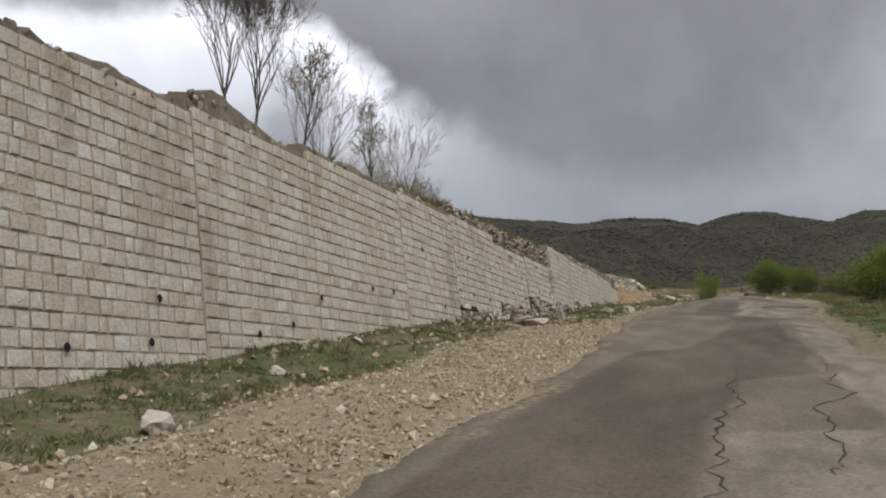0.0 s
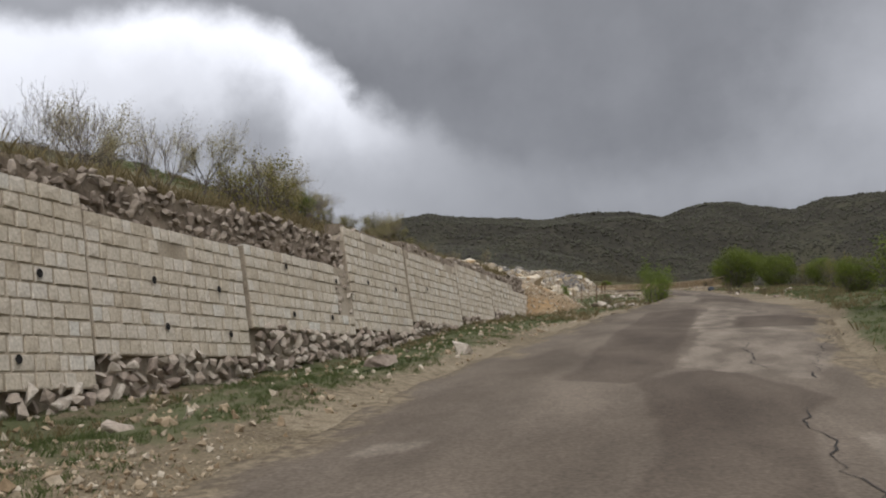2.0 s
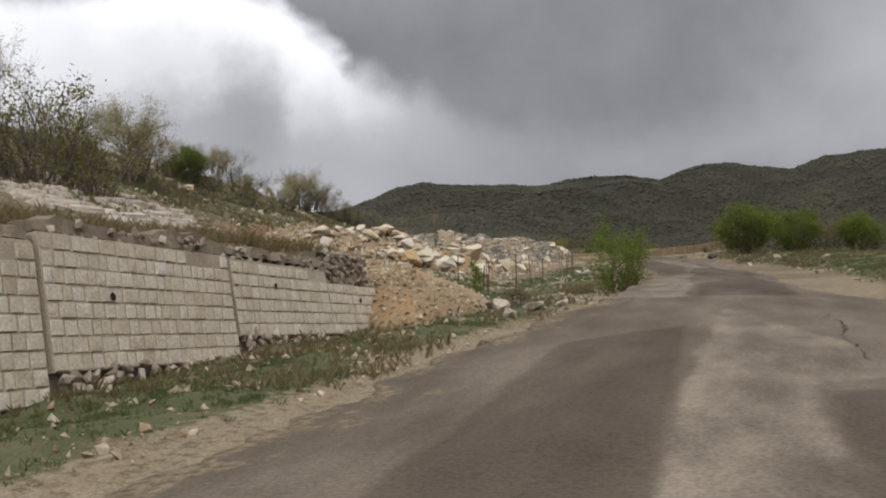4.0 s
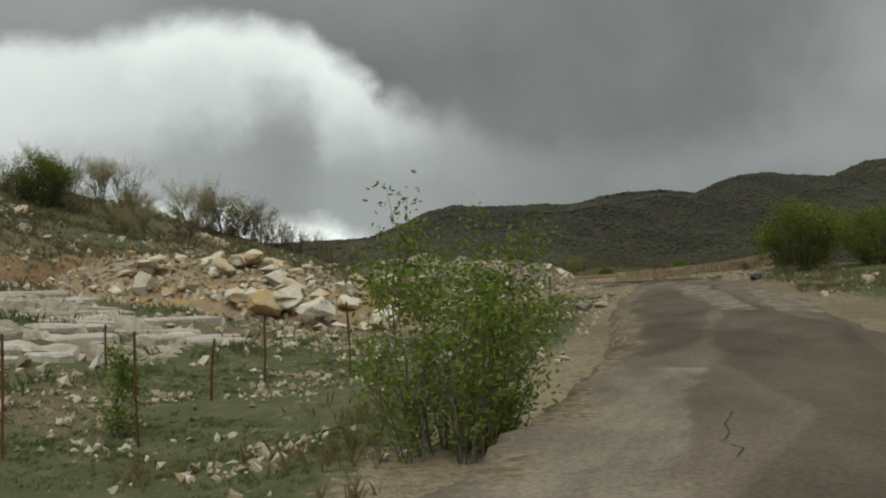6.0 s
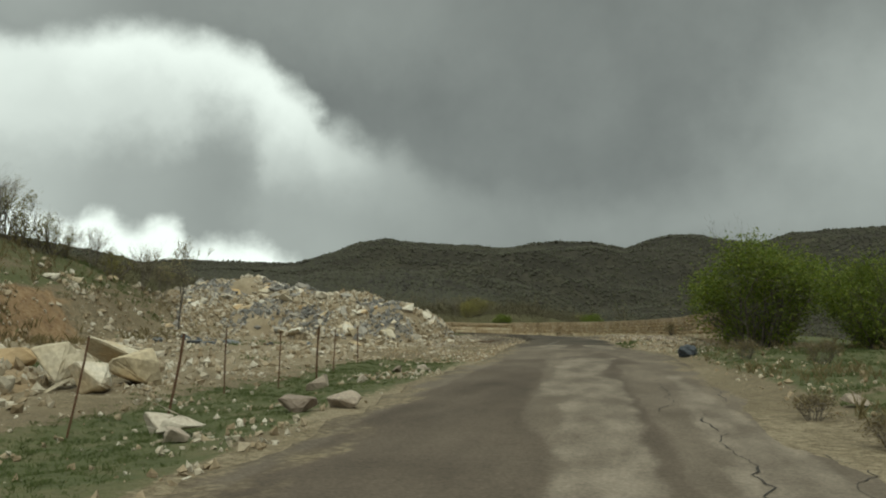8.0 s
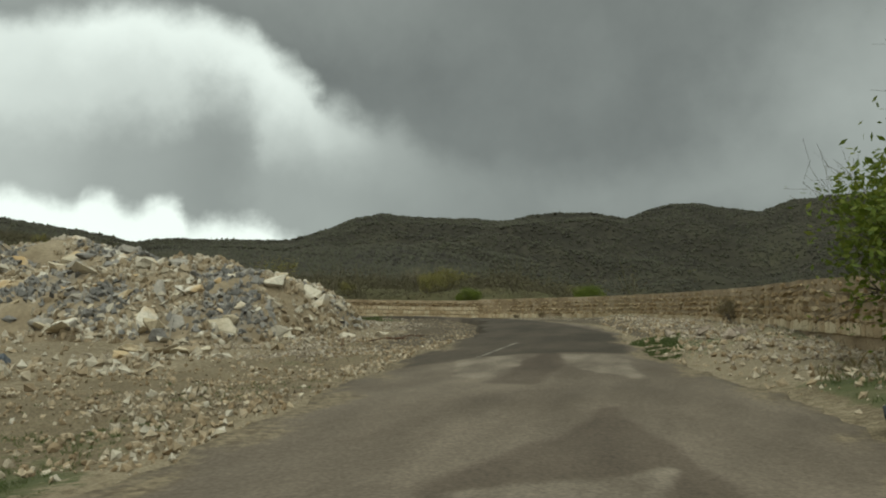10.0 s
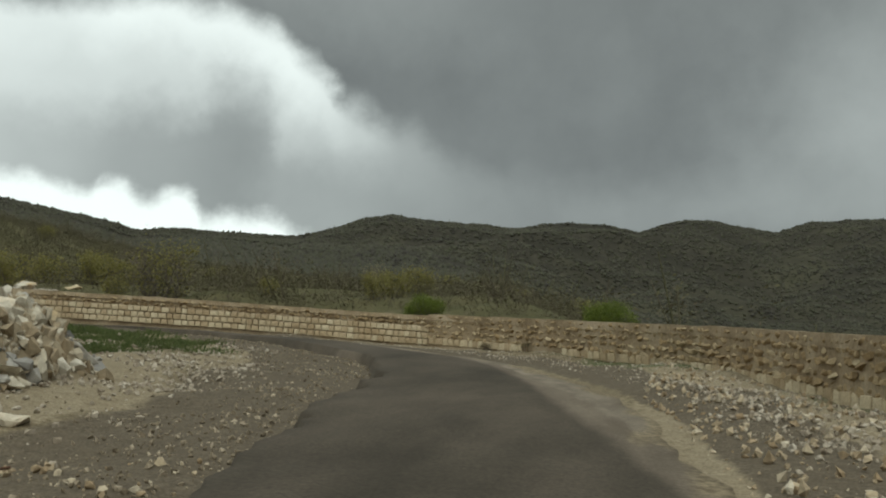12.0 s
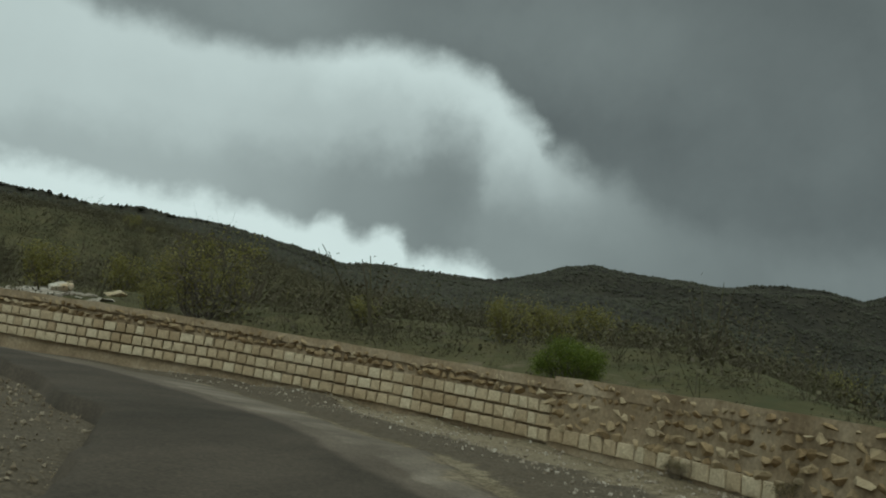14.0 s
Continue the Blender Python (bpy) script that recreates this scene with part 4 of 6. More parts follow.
BLOCKS = [block_mesh(s, M_BLOCK) for s in range(16)]
PARAPET_BLOCKS = [block_mesh(s + 40, M_PARAPET) for s in range(10)]
RUBBLE = [mesh_of("stone", s[0], s[1], M_RUBBLE) for s in ROCKS]
OCHRE = [mesh_of("stone", s[0], s[1], M_OCHRE) for s in ROCKS]
TOPSTONES = [mesh_of("stone", s[0], s[1], M_TOPSTONE) for s in ROCKS]
WALL_UP = Vector((-LEAN, 0, 1)).normalized()
WALL_OUT = Vector((1, 0.0, LEAN)).normalized()
WALL_TURN = Matrix((WALL_OUT, (0, 1, 0), WALL_UP)).transposed().to_4x4()
COURSE = 0.192


def on_wall(y, z, out=0.0):
    return Vector((float(wall_x(y, z)), y, z)) + WALL_OUT * out


def tube_mesh(name, radius, inner, length, mat, sides=12):
    verts, faces = [], []
    for i in range(sides):
        a = 2 * math.pi * i / sides
        c, s = math.cos(a), math.sin(a)
        verts += [(0, radius * c, radius * s), (0, inner * c, inner * s), (-length, inner * c, inner * s)]
        k = 3 * ((i + 1) % sides)
        faces += [(3 * i, k, k + 1, 3 * i + 1), (3 * i + 1, k + 1, k + 2, 3 * i + 2)]
    faces.append(tuple(3 * i + 2 for i in range(sides))[::-1])
    return mesh_of(name, verts, faces, mat)


# only 4 mm deep: the hole's inner shade is painted, not built
DRAIN = tube_mesh("drain_hole", 0.052, 0.046, 0.004, M_HOLE_SHADE)
# start, end, underside of the lowest course (None: in the soil), top of the blocks, top of the rubble above them, drain holes (y, z)
PANELS = [
    (3.2, 7.35, None, 4.52, 0.0, ((6.9, 1.9),)),
    (7.35, 11.2, None, 4.56, 0.1, ((8.6, 1.32), (10.2, 1.95), (10.0, 1.42))),
    (11.2, 14.6, None, 4.66, 0.15, ((12.5, 1.62), (13.54, 1.81), (14.6, 2.3))),
    (14.6, 18.8, None, 4.85, 0.1, ((16.85, 2.66), (17.9, 2.68))),
    (18.8, 22.4, None, 4.95, 0.12, ((19.9, 3.8), (21.1, 2.62))),
    (22.4, 26.35, 2.74, 4.98, 0.36, ((23.4, 4.04), (25.5, 3.99), (23.6, 3.1), (25.1, 3.06))),
    (26.35, 30.15, 3.12, 4.80, 0.62, ((27.6, 4.1), (29.2, 4.1), (27.8, 3.5), (29.4, 3.45))),
    (30.15, 34.35, 3.58, 4.95, 0.62, ((31.5, 4.68), (33.6, 4.6), (31.6, 3.86), (33.2, 3.88))),
    (34.35, 38.1, 3.70, 5.72, 0.12, ((35.3, 4.72), (37.0, 4.7))),
    (38.1, 42.5, 4.02, 5.84, 0.1, ((39.4, 4.9),)),
    (42.5, 46.5, 4.36, 5.96, 0.1, ((43.6, 5.2),)),
    (46.5, 49.95, 4.70, 5.94, 0.2, ((47.8, 5.5),)),
    (49.95, 52.35, 4.70, 5.68, 0.66, ((51.35, 5.35),)),
]


def core(y0, y1, z0, z1, out, thick, mat, name, bumpy=0.0):
    """A slab of wall between two heights, its face set at out from the wall's plane."""
    verts, faces, cols, rows = [], [], max(2, int((y1 - y0) / 0.5)), max(2, int((z1 - z0) / 0.5))
    for side_out in (out, out - thick):
        for r in range(rows + 1):
            for c in range(cols + 1):
                y, z = y0 + (y1 - y0) * c / cols, z0 + (z1 - z0) * r / rows
                p = on_wall(y, z, side_out)
                if bumpy and side_out == out:
                    p = p + WALL_OUT * bumpy * noise.noise((y * 2, z * 2, 1))
                verts.append(p)
    n = (rows + 1) * (cols + 1)
    at = lambda s, r, c: s * n + r * (cols + 1) + c  # noqa: E731
    for r in range(rows):
        for c in range(cols):
            faces.append((at(0, r, c), at(0, r, c + 1), at(0, r + 1, c + 1), at(0, r + 1, c)))
            faces.append((at(1, r, c), at(1, r + 1, c), at(1, r + 1, c + 1), at(1, r, c + 1)))
    for c in range(cols):
        faces.append((at(0, rows, c), at(0, rows, c + 1), at(1, rows, c + 1), at(1, rows, c)))
        faces.append((at(0, 0, c), at(1, 0, c), at(1, 0, c + 1), at(0, 0, c + 1)))
    for r in range(rows):
        faces.append((at(0, r, 0), at(0, r + 1, 0), at(1, r + 1, 0), at(1, r, 0)))
        faces.append((at(0, r, cols), at(1, r, cols), at(1, r + 1, cols), at(0, r + 1, cols)))
    return mesh_of(name, verts, faces, mat)


def cap_rise(y):
    """The soil and rubble that overhang the wall's head are heaped up in places."""
    return 0.18 * math.exp(-((y - 11.9) / 0.8) ** 2) + 0.16 * max(0.0, noise.noise((y * 0.45, 8.0, 2.0)))


def cap_mesh(y0, y1, top):
    """Ragged earth along the head of the wall."""
    verts, faces, n = [], [], int((y1 - y0) / 0.14)
    for k in range(n + 1):
        y = y0 + (y1 - y0) * k / n
        h = top + 0.02 + noise.fractal((y * 1.1, 3.0, 1.0), 0.9, 2.0, 4) * 0.10 + noise.noise((y * 5.0, 1.0, 6.0)) * 0.05 + cap_rise(y)
        for out, z in ((0.0 + noise.noise((y * 3, 1, 1)) * 0.04, top - 0.14), (-0.04 + noise.noise((y * 4, 2, 1)) * 0.05, h), (-0.3, h + 0.05 + noise.noise((y * 2.2, 5, 1)) * 0.05), (-0.6, top - 0.2)):
            verts.append(on_wall(y, z, out - 0.05))
        if k:
            a, b = 4 * (k - 1), 4 * k
            faces += [(a + i, b + i, b + i + 1, a + i + 1) for i in range(3)]
    faces += [(0, 1, 2, 3), (4 * n + 3, 4 * n + 2, 4 * n + 1, 4 * n)]
    return mesh_of("earth_cap", verts, faces, M_DARK_MORTAR)


def rubble_face(parent, y0, y1, low, high, size, seed, meshes=RUBBLE, out=0.02, most=300):
    """Stones packed into the face between two heights given along y."""
    r = random.Random(seed)
    count, z_step = 0, size * 0.72
    rows = int(max(high(y0) - low(y0), high(y1) - low(y1), high((y0 + y1) / 2) - low((y0 + y1) / 2)) / z_step) + 1
    for row in range(rows):
        y = y0 + r.uniform(0, size)
        while y < y1:
            w = size * r.uniform(0.65, 1.5)
            z = low(y) + (row + 0.45) * z_step + r.uniform(-0.04, 0.04)
            if z < high(y) and count < most:
                p = on_wall(y, z, out + r.uniform(-0.07, 0.05))
                spin = WALL_TURN @ Euler((r.uniform(-3, 3), r.uniform(-0.5, 0.5), r.uniform(-0.6, 0.6))).to_matrix().to_4x4()
                part("stone", r.choice(meshes), parent, m=Matrix.Translation(p) @ spin @ Matrix.Diagonal((size * 0.85, w * 1.25, size * r.uniform(0.8, 1.15), 1)))
                count += 1
            y += w * 0.9


def wall_panel(index, y0, y1, under, top, above, holes):
    r = random.Random(100 + index)
    y1 -= 0.0 if index == 7 else 0.14 if index in (6, 8) else 0.08 if index in (9, 10) else 0.022
    soil = float(road_z(y0)) - 0.35
    begin = under if under else top - COURSE * math.ceil((top - soil) / COURSE)
    label = "coursed limestone block retaining wall bay with weathered joints" + (" on a rubble footing" if under else "")
    wall = thing("retaining_wall", core(y0, y1, begin if under else soil - 0.3, top - 0.06, -0.014, 0.5, M_MORTAR, "mortar", 0.006), label, "retaining wall", "retaining wall bays", "structure")
    rows = int(round((top - begin) / COURSE))
    count = 0
    for row in range(rows):
        z = begin + (row + 0.5) * COURSE
        if z < soil - 0.1:
            continue
        y = y0 + 0.012
        while y < y1 - 0.05:
            w = r.choice((0.15, 0.18, 0.2, 0.22, 0.24, 0.27, 0.32)) * r.uniform(0.92, 1.08)
            if y + w > y1 - 0.11:
                w = y1 - y
            knocked = index == 3 and y > y1 - 0.3 and 1.98 < z < 2.45
            ragged = knocked or row >= rows - 2 and noise.noise((y * 0.8, index * 3.0, row)) > (0.28 if row == rows - 1 else 0.42)
            low_gap = index == 7 and row >= rows - 5 and y > y1 - 0.75
            if not ragged and not low_gap:
                out = r.uniform(-0.008, 0.010)
                m = Matrix.Translation(on_wall(y + w / 2, z, out)) @ WALL_TURN @ Matrix.Diagonal((0.12, w - r.uniform(0.022, 0.036), COURSE - r.uniform(0.016, 0.026), 1))
                part("block", r.choice(BLOCKS), wall, m=m)
                count += 1
            y += w
    if index != 7:
        part("joint", core(y1 - 0.03, y1 + 0.24, soil - 0.3, top - 0.08, -0.13, 0.3, M_DARK_MORTAR, "joint", 0.05), wall, "dark earth-filled joint")
    for y, z in holes:
        part("drain_hole", DRAIN, wall, "drain hole with its inner shade painted dark", Matrix.Translation(on_wall(y, z, 0.032)) @ WALL_TURN)
    if under:
        part("footing_backing", core(y0, y1, soil - 0.3, under + 0.02, -0.16, 0.4, M_MORTAR, "backing", 0.04), wall)
        rubble_face(wall, y0, y1, lambda y: float(road_z(y) + foot_dip(y)) - 0.12, lambda y: under + 0.02, 0.215, 300 + index)
    if index == 7:
        rubble_face(wall, y1 - 0.75, y1, lambda y: top - 0.95, lambda y: top, 0.16, 820, out=-0.05)
    if 0.0 <= above < 0.3:
        rubble_face(wall, y0, y1, lambda y: top - 0.1, lambda y: top + 0.03 + above * 0.5 + cap_rise(y) + noise.noise((y * 1.3, 4, 4)) * 0.10, 0.17, 500 + index, TOPSTONES, out=-0.09)
        part("earth_cap", cap_mesh(y0, y1, top + 0.05 + above * 0.5), wall, "dark earth and rubble cap")
    if above > 0.3:
        part("top_backing", core(y0, y1, top - 0.08, top + above - 0.06, -0.15, 0.4, M_DARK_MORTAR, "backing", 0.08), wall)
        rubble_face(wall, y0, y1, lambda y: top - 0.2, lambda y: top + above + noise.noise((y, 4, 4)) * 0.12, 0.165, 500 + index, TOPSTONES, out=-0.12)
    return wall


for i, spec in enumerate(PANELS):
    wall_panel(i, *spec)
thing("retaining_wall", core(-14, 3.15, -2.4, 4.3, 0.0, 0.6, M_CAST, "wall"), "plain stretch of limestone retaining wall beside the road", "retaining wall", "retaining wall bays", "structure")

# ---------------------------------------------------------------- parapet round the bend
PARAPET = ((1.9, 99.5), (1.2, 104), (0.6, 108.5), (-0.6, 114.5), (-2.2, 121), (-3.75, 124.4), (-6.2, 127.3), (-9.3, 130.2), (-11.8, 131.5), (-14.2, 132.2), (-18.2, 132.2), (-21.7, 131.2), (-26, 130.6), (-33, 130.4), (-60, 126))


def parapet_at(s):
    """Place and heading (unit vector) at s metres along the parapet's foot."""
    for (ax, ay), (bx, by) in zip(PARAPET, PARAPET[1:]):
        d = math.hypot(bx - ax, by - ay)
        if s <= d or (bx, by) == PARAPET[-1]:
            return Vector((ax + (bx - ax) * s / d, ay + (by - ay) * s / d, 0)), Vector(((bx - ax) / d, (by - ay) / d, 0))
        s -= d


def parapet_foot(p):
    return float(np.interp(p.x, (-60, -26, -21.7, -18.2, -14.2, -9.3, -6.2, -3.75, -2.2, -0.6, 0.6, 1.9), (12.5, 12.08, 12.02, 11.98, 11.84, 11.64, 11.45, 11.25, 11.03, 10.58, 10.18, 9.6)))


def wall_strip(name, s0, s1, z0, z1, depth, mat, step=0.6, face=0.0):
    verts, faces = [], []
    n = max(2, int((s1 - s0) / step))
    for k in range(n + 1):
        p, d = parapet_at(s0 + (s1 - s0) * k / n)
        inward = Vector((-d.y, d.x, 0))
        foot = parapet_foot(p)
        for off, z in ((face, z0), (face, z1), (-depth, z1), (-depth, z0)):
            q = p + inward * (off + noise.noise((k * 0.9, z * 3, off)) * 0.03)
            verts.append((q.x, q.y, foot + z + noise.noise((k * 0.7, off, z)) * 0.03))
        if k:
            a, b = 4 * (k - 1), 4 * k
            faces += [(a + i, a + (i + 1) % 4, b + (i + 1) % 4, b + i) for i in range(4)]
    faces += [(0, 3, 2, 1), (4 * n, 4 * n + 1, 4 * n + 2, 4 * n + 3)]
    return mesh_of(name, verts, faces, mat)


def parapet(name, s0, s1, kind_of, label):
    r = random.Random(int(s0 * 10) + 5)
    wall = thing(name, wall_strip("core", s0, s1, -0.6, 0.80, 0.42, M_COPING, face=-0.06 if kind_of == "coursed" else -0.02), label, "parapet wall", "parapet bays", "structure")

    def lay(shape, s, z, w, h, deep=0.12, spin=None, out=0.02):
        p, d = parapet_at(s)
        inward = Vector((-d.y, d.x, 0))
        if inward.dot(Vector((-12, 112, 0)) - p) < 0:
            inward = -inward
        base = Matrix((inward, Vector((0, 0, 1)).cross(inward), (0, 0, 1))).transposed().to_4x4()
        q = p + inward * out
        m = Matrix.Translation((q.x, q.y, parapet_foot(p) + z)) @ base @ (spin or Matrix()) @ Matrix.Diagonal((deep, w, h, 1))
        part("block" if spin is None else "stone", shape, wall, m=m)

    if kind_of == "coursed":
        for row, z in enumerate((0.12, 0.325, 0.53)):
            s = s0
            while s < s1 - 0.1:
                w = r.uniform(0.19, 0.3)
                if s + w > s1 - 0.15:
                    w = s1 - s
                lay(r.choice(PARAPET_BLOCKS), s + w / 2, z, w - 0.03, 0.165)
                s += w
        rows = ((0.71, 0.18), (0.83, 0.17))
    else:
        s = s0
        while s < s1 - 0.2:
            w = r.uniform(0.2, 0.36)
            if noise.noise((s * 0.35, 2, 2)) > -0.25:
                lay(r.choice(PARAPET_BLOCKS), s + w / 2, 0.16, w - 0.03, 0.2)
            if noise.noise((s * 0.5, 7, 2)) > 0.32:
                lay(r.choice(PARAPET_BLOCKS), s + w / 2, 0.44, w - 0.03, 0.24)
            s += w
        rows = ((0.3, 0.22), (0.46, 0.21), (0.62, 0.2), (0.77, 0.18), (0.9, 0.15))
    for z, size in rows:
        s = s0
        while s < s1 - 0.1:
            w = size * r.choice((0.55, 0.8, 1.0, 1.3, 1.9))
            spin = Euler((r.uniform(-0.3, 0.3) + r.choice((0, math.pi)), r.uniform(-0.25, 0.25), r.uniform(-0.3, 0.3))).to_matrix().to_4x4()
            lay(r.choice(OCHRE), s + w / 2, z + r.uniform(-0.03, 0.03), w * 1.15, size, size, spin, -0.035 + r.uniform(-0.04, 0.03))
            s += w * 0.86
    part("coping", wall_strip("coping", s0, s1, 0.80, 0.95 if kind_of == "coursed" else 0.99, 0.5, M_COPING), wall, "crumbling mortar coping")
    return wall


RUB, CRS = "crumbling ochre rubble parapet with scattered pale blocks", "parapet of three pale block courses under a stone coping"
for s0, s1, kind_of in ((0, 9, "rubble"), (9, 18, "rubble"), (18, 27, "rubble"), (27, 35.4, "rubble"), (35.4, 40.5, "coursed"), (40.5, 47, "coursed"), (47, 54, "coursed"), (54, 62, "coursed"), (62, 75, "coursed")):
    parapet("parapet_wall", s0, s1, kind_of, RUB if kind_of == "rubble" else CRS)

# ---------------------------------------------------------------- plants
def tube(heap, points, radii, sides):
    at = len(heap.verts)
    for i, (p, rad) in enumerate(zip(points, radii)):
        d = (points[min(i + 1, len(points) - 1)] - points[max(i - 1, 0)]).normalized()
        side = d.orthogonal().normalized()
        other = d.cross(side)
        for k in range(sides):
            a = 2 * math.pi * k / sides
            heap.verts.append(p + side * (rad * math.cos(a)) + other * (rad * math.sin(a)))
    for i in range(len(points) - 1):
        for k in range(sides):
            n = (k + 1) % sides
            heap.faces.append((at + i * sides + k, at + i * sides + n, at + (i + 1) * sides + n, at + (i + 1) * sides + k))


def grow(r, wood, twigs, tips, start, heading, length, radius, depth, spread, forks, rise):
    """A limb that bends as it goes, and its forks."""
    steps = 4 if depth > 1 else 3
    points, p, d = [start], start.copy(), heading.normalized()
    for _ in range(steps):
        d = (d + Vector((r.gauss(0, 0.13), r.gauss(0, 0.13), r.gauss(0, 0.08) + rise))).normalized()
        p = p + d * (length / steps)
        points.append(p.copy())
    radii = [max(0.0018, radius * (1 - 0.5 * i / steps)) for i in range(steps + 1)]
    tube(wood if depth > 1 else twigs, points, radii, 6 if depth > 2 else (4 if depth == 2 else 3))
    if depth <= 1:
        tips += [(points[i], d) for i in range(1, steps + 1)]
    if depth == 0:
        return
    for k in range(r.randint(*forks)):
        i = r.randint(max(1, steps - 2), steps)
        around = Vector((r.gauss(0, 1), r.gauss(0, 1), r.gauss(0, 1)))
        away = (around - d * around.dot(d)).normalized()
        ang = radians(r.uniform(*spread))
        grow(r, wood, twigs, tips, points[i], d * math.cos(ang) + away * math.sin(ang), length * r.uniform(0.55, 0.8), radii[i] * 0.72, depth - 1, spread, forks, rise)


def leaves(r, heap, tips, per_tip, size, scatter):
    for p, d in tips:
        for _ in range(per_tip if isinstance(per_tip, int) else (1 if r.random() < per_tip else 0)):
            c = p + Vector((r.gauss(0, scatter), r.gauss(0, scatter), r.gauss(0, scatter)))
            a = Vector((r.gauss(0, 1), r.gauss(0, 1), r.gauss(0, 0.7))).normalized()
            b = a.orthogonal().normalized()
            b = (Matrix.Rotation(r.uniform(0, 6.28), 3, a) @ b)
            s = size * r.uniform(0.6, 1.3)
            at = len(heap.verts)
            heap.verts += [c - a * s, c + b * s * 0.42, c + a * s, c - b * s * 0.42]
            heap.faces.append((at, at + 1, at + 2, at + 3))


def plant(name, seed, label, category, stems, height_m, radius, depth, spread, forks, rise, leaf_mat, per_tip, leaf_size, scatter, lean=0.25, base=0.05, group="", skirt=0, clear=0.0):
    r = random.Random(seed)
    wood, twigs, crown, tips = Heap(), Heap(), Heap(), []
    total = sum(0.68 ** k for k in range(depth + 1))
    for k in range(stems):
        a = 2 * math.pi * k / stems + r.uniform(-0.5, 0.5)
        tilt = lean * r.uniform(0.3, 1.2) if stems > 1 else r.uniform(0, 0.08)
        heading = Vector((math.cos(a) * tilt, math.sin(a) * tilt, 1))
        grow(r, wood, twigs, tips, Vector((math.cos(a) * base, math.sin(a) * base, clear - 0.08)), heading, height_m / total * 1.08 * r.uniform(0.85, 1.05), radius * r.uniform(0.7, 1.1), depth, spread, forks, rise)
    if clear:
        tube(wood, [Vector((0, 0, -0.15)), Vector((0.02, 0.01, clear * 0.5)), Vector((0, 0, clear))], [radius * 2.1, radius * 1.7, radius * 1.6], 8)
    for k in range(skirt):
        a, d = r.uniform(0, 6.28), base * 1.4 * math.sqrt(r.random())
        grow(r, wood, twigs, tips, Vector((math.cos(a) * d, math.sin(a) * d, -0.05)), Vector((math.cos(a) * lean * r.random() * 2, math.sin(a) * lean * r.random() * 2, 1)), height_m * r.uniform(0.12, 0.42), radius * 0.5, 1, (15, 50), (2, 4), 0.03)
    if leaf_mat in (M_LEAF, M_LEAF_OLIVE) and height_m >= 3:
        tips = [(p, d) for p, d in tips if (p.x ** 2 + p.y ** 2) / (0.5 * height_m) ** 2 + ((p.z - 0.42 * height_m) / (0.48 * height_m)) ** 2 < 0.92 + 0.5 * noise.noise(p * 0.75) and p.z < 0.76 * height_m]
    leaves(r, crown, tips, per_tip, leaf_size, scatter)
    root = tagged(new(name), label, category, group)
    if wood.faces:
        part("trunk", wood.mesh("trunk", M_BARK, True), root, "grey branching trunk" if stems == 1 else "grey stems")
    part("branchwork", twigs.mesh("branchwork", M_TWIG if leaf_mat is not M_LEAF else M_BARK), root, kind="stuff")
    if crown.faces:
        part("crown", crown.mesh("crown", leaf_mat), root, "small young leaves", kind="stuff")
    root["tall"] = height_m
    return root


def stand(proto, x, y, tall, spin, z=None, first=False, label=None):
    zz = ground_at(x, y) if z is None else z
    k = tall / proto["tall"]
    m = Matrix.Translation((x, y, zz)) @ Euler((0, 0, radians(spin))).to_matrix().to_4x4() @ Matrix.Diagonal((k, k, k, 1))
    if first:
        proto.matrix_basis = m
        return proto
    ob = copy_thing(proto, Matrix.Translation((x, y, zz)) @ Euler((0, 0, radians(spin))).to_matrix().to_4x4())
    ob.matrix_basis = m
    if label:
        tagged(ob, label)
    return ob


SLENDER = plant("tree", 3, "slender half-bare tree with upright twigs above the wall", "tree", 1, 2.4, 0.026, 5, (14, 36), (2, 4), 0.08, M_BUD, 0.55, 0.020, 0.02, group="trees above the wall")
BROAD = plant("tree", 8, "broad half-bare tree in bud above the wall", "tree", 9, 2.5, 0.0125, 5, (9, 25), (2, 4), 0.06, M_BUD, 0.5, 0.012, 0.02, 0.24, 0.02, group="trees above the wall", clear=0.95)
FAN = plant("tree", 15, "many-stemmed bare young tree above the wall", "tree", 10, 2.4, 0.0105, 4, (9, 26), (2, 3), 0.07, M_BUD, 0.4, 0.014, 0.02, 0.36, group="trees above the wall")
HILL_BARE = plant("tree", 21, "tall half-bare tree in pale bud on the hillside", "tree", 1, 5.0, 0.08, 4, (16, 40), (4, 5), 0.07, M_BUD, 4, 0.038, 0.12, group="hillside trees")
HILL_FAN = plant("tree", 27, "grey leafless multi-stemmed tree on the hillside", "tree", 5, 4.6, 0.045, 3, (14, 34), (4, 5), 0.08, M_BUD, 1, 0.04, 0.1, 0.3, group="hillside trees")
OLIVE = plant("shrub", 33, "olive-tinged shrub coming into leaf", "shrub", 8, 3.0, 0.04, 3, (18, 44), (3, 4), 0.05, M_LEAF_OLIVE, 2, 0.055, 0.16, 0.6, 0.5, group="hillside shrubs", skirt=34)
FAR_SHRUB = plant("shrub", 35, "olive and ochre shrub on the slope beyond the parapet", "shrub", 6, 3.0, 0.04, 2, (20, 50), (3, 4), 0.04, M_LEAF_OLIVE, 6, 0.085, 0.2, 0.55, 0.4, group="shrubs beyond the parapet", skirt=12)
FAR_BARE = plant("tree", 37, "small bare tree on the slope beyond the parapet", "tree", 2, 4.0, 0.05, 3, (16, 40), (3, 4), 0.07, M_BUD, 1, 0.05, 0.1, 0.2, group="shrubs beyond the parapet")
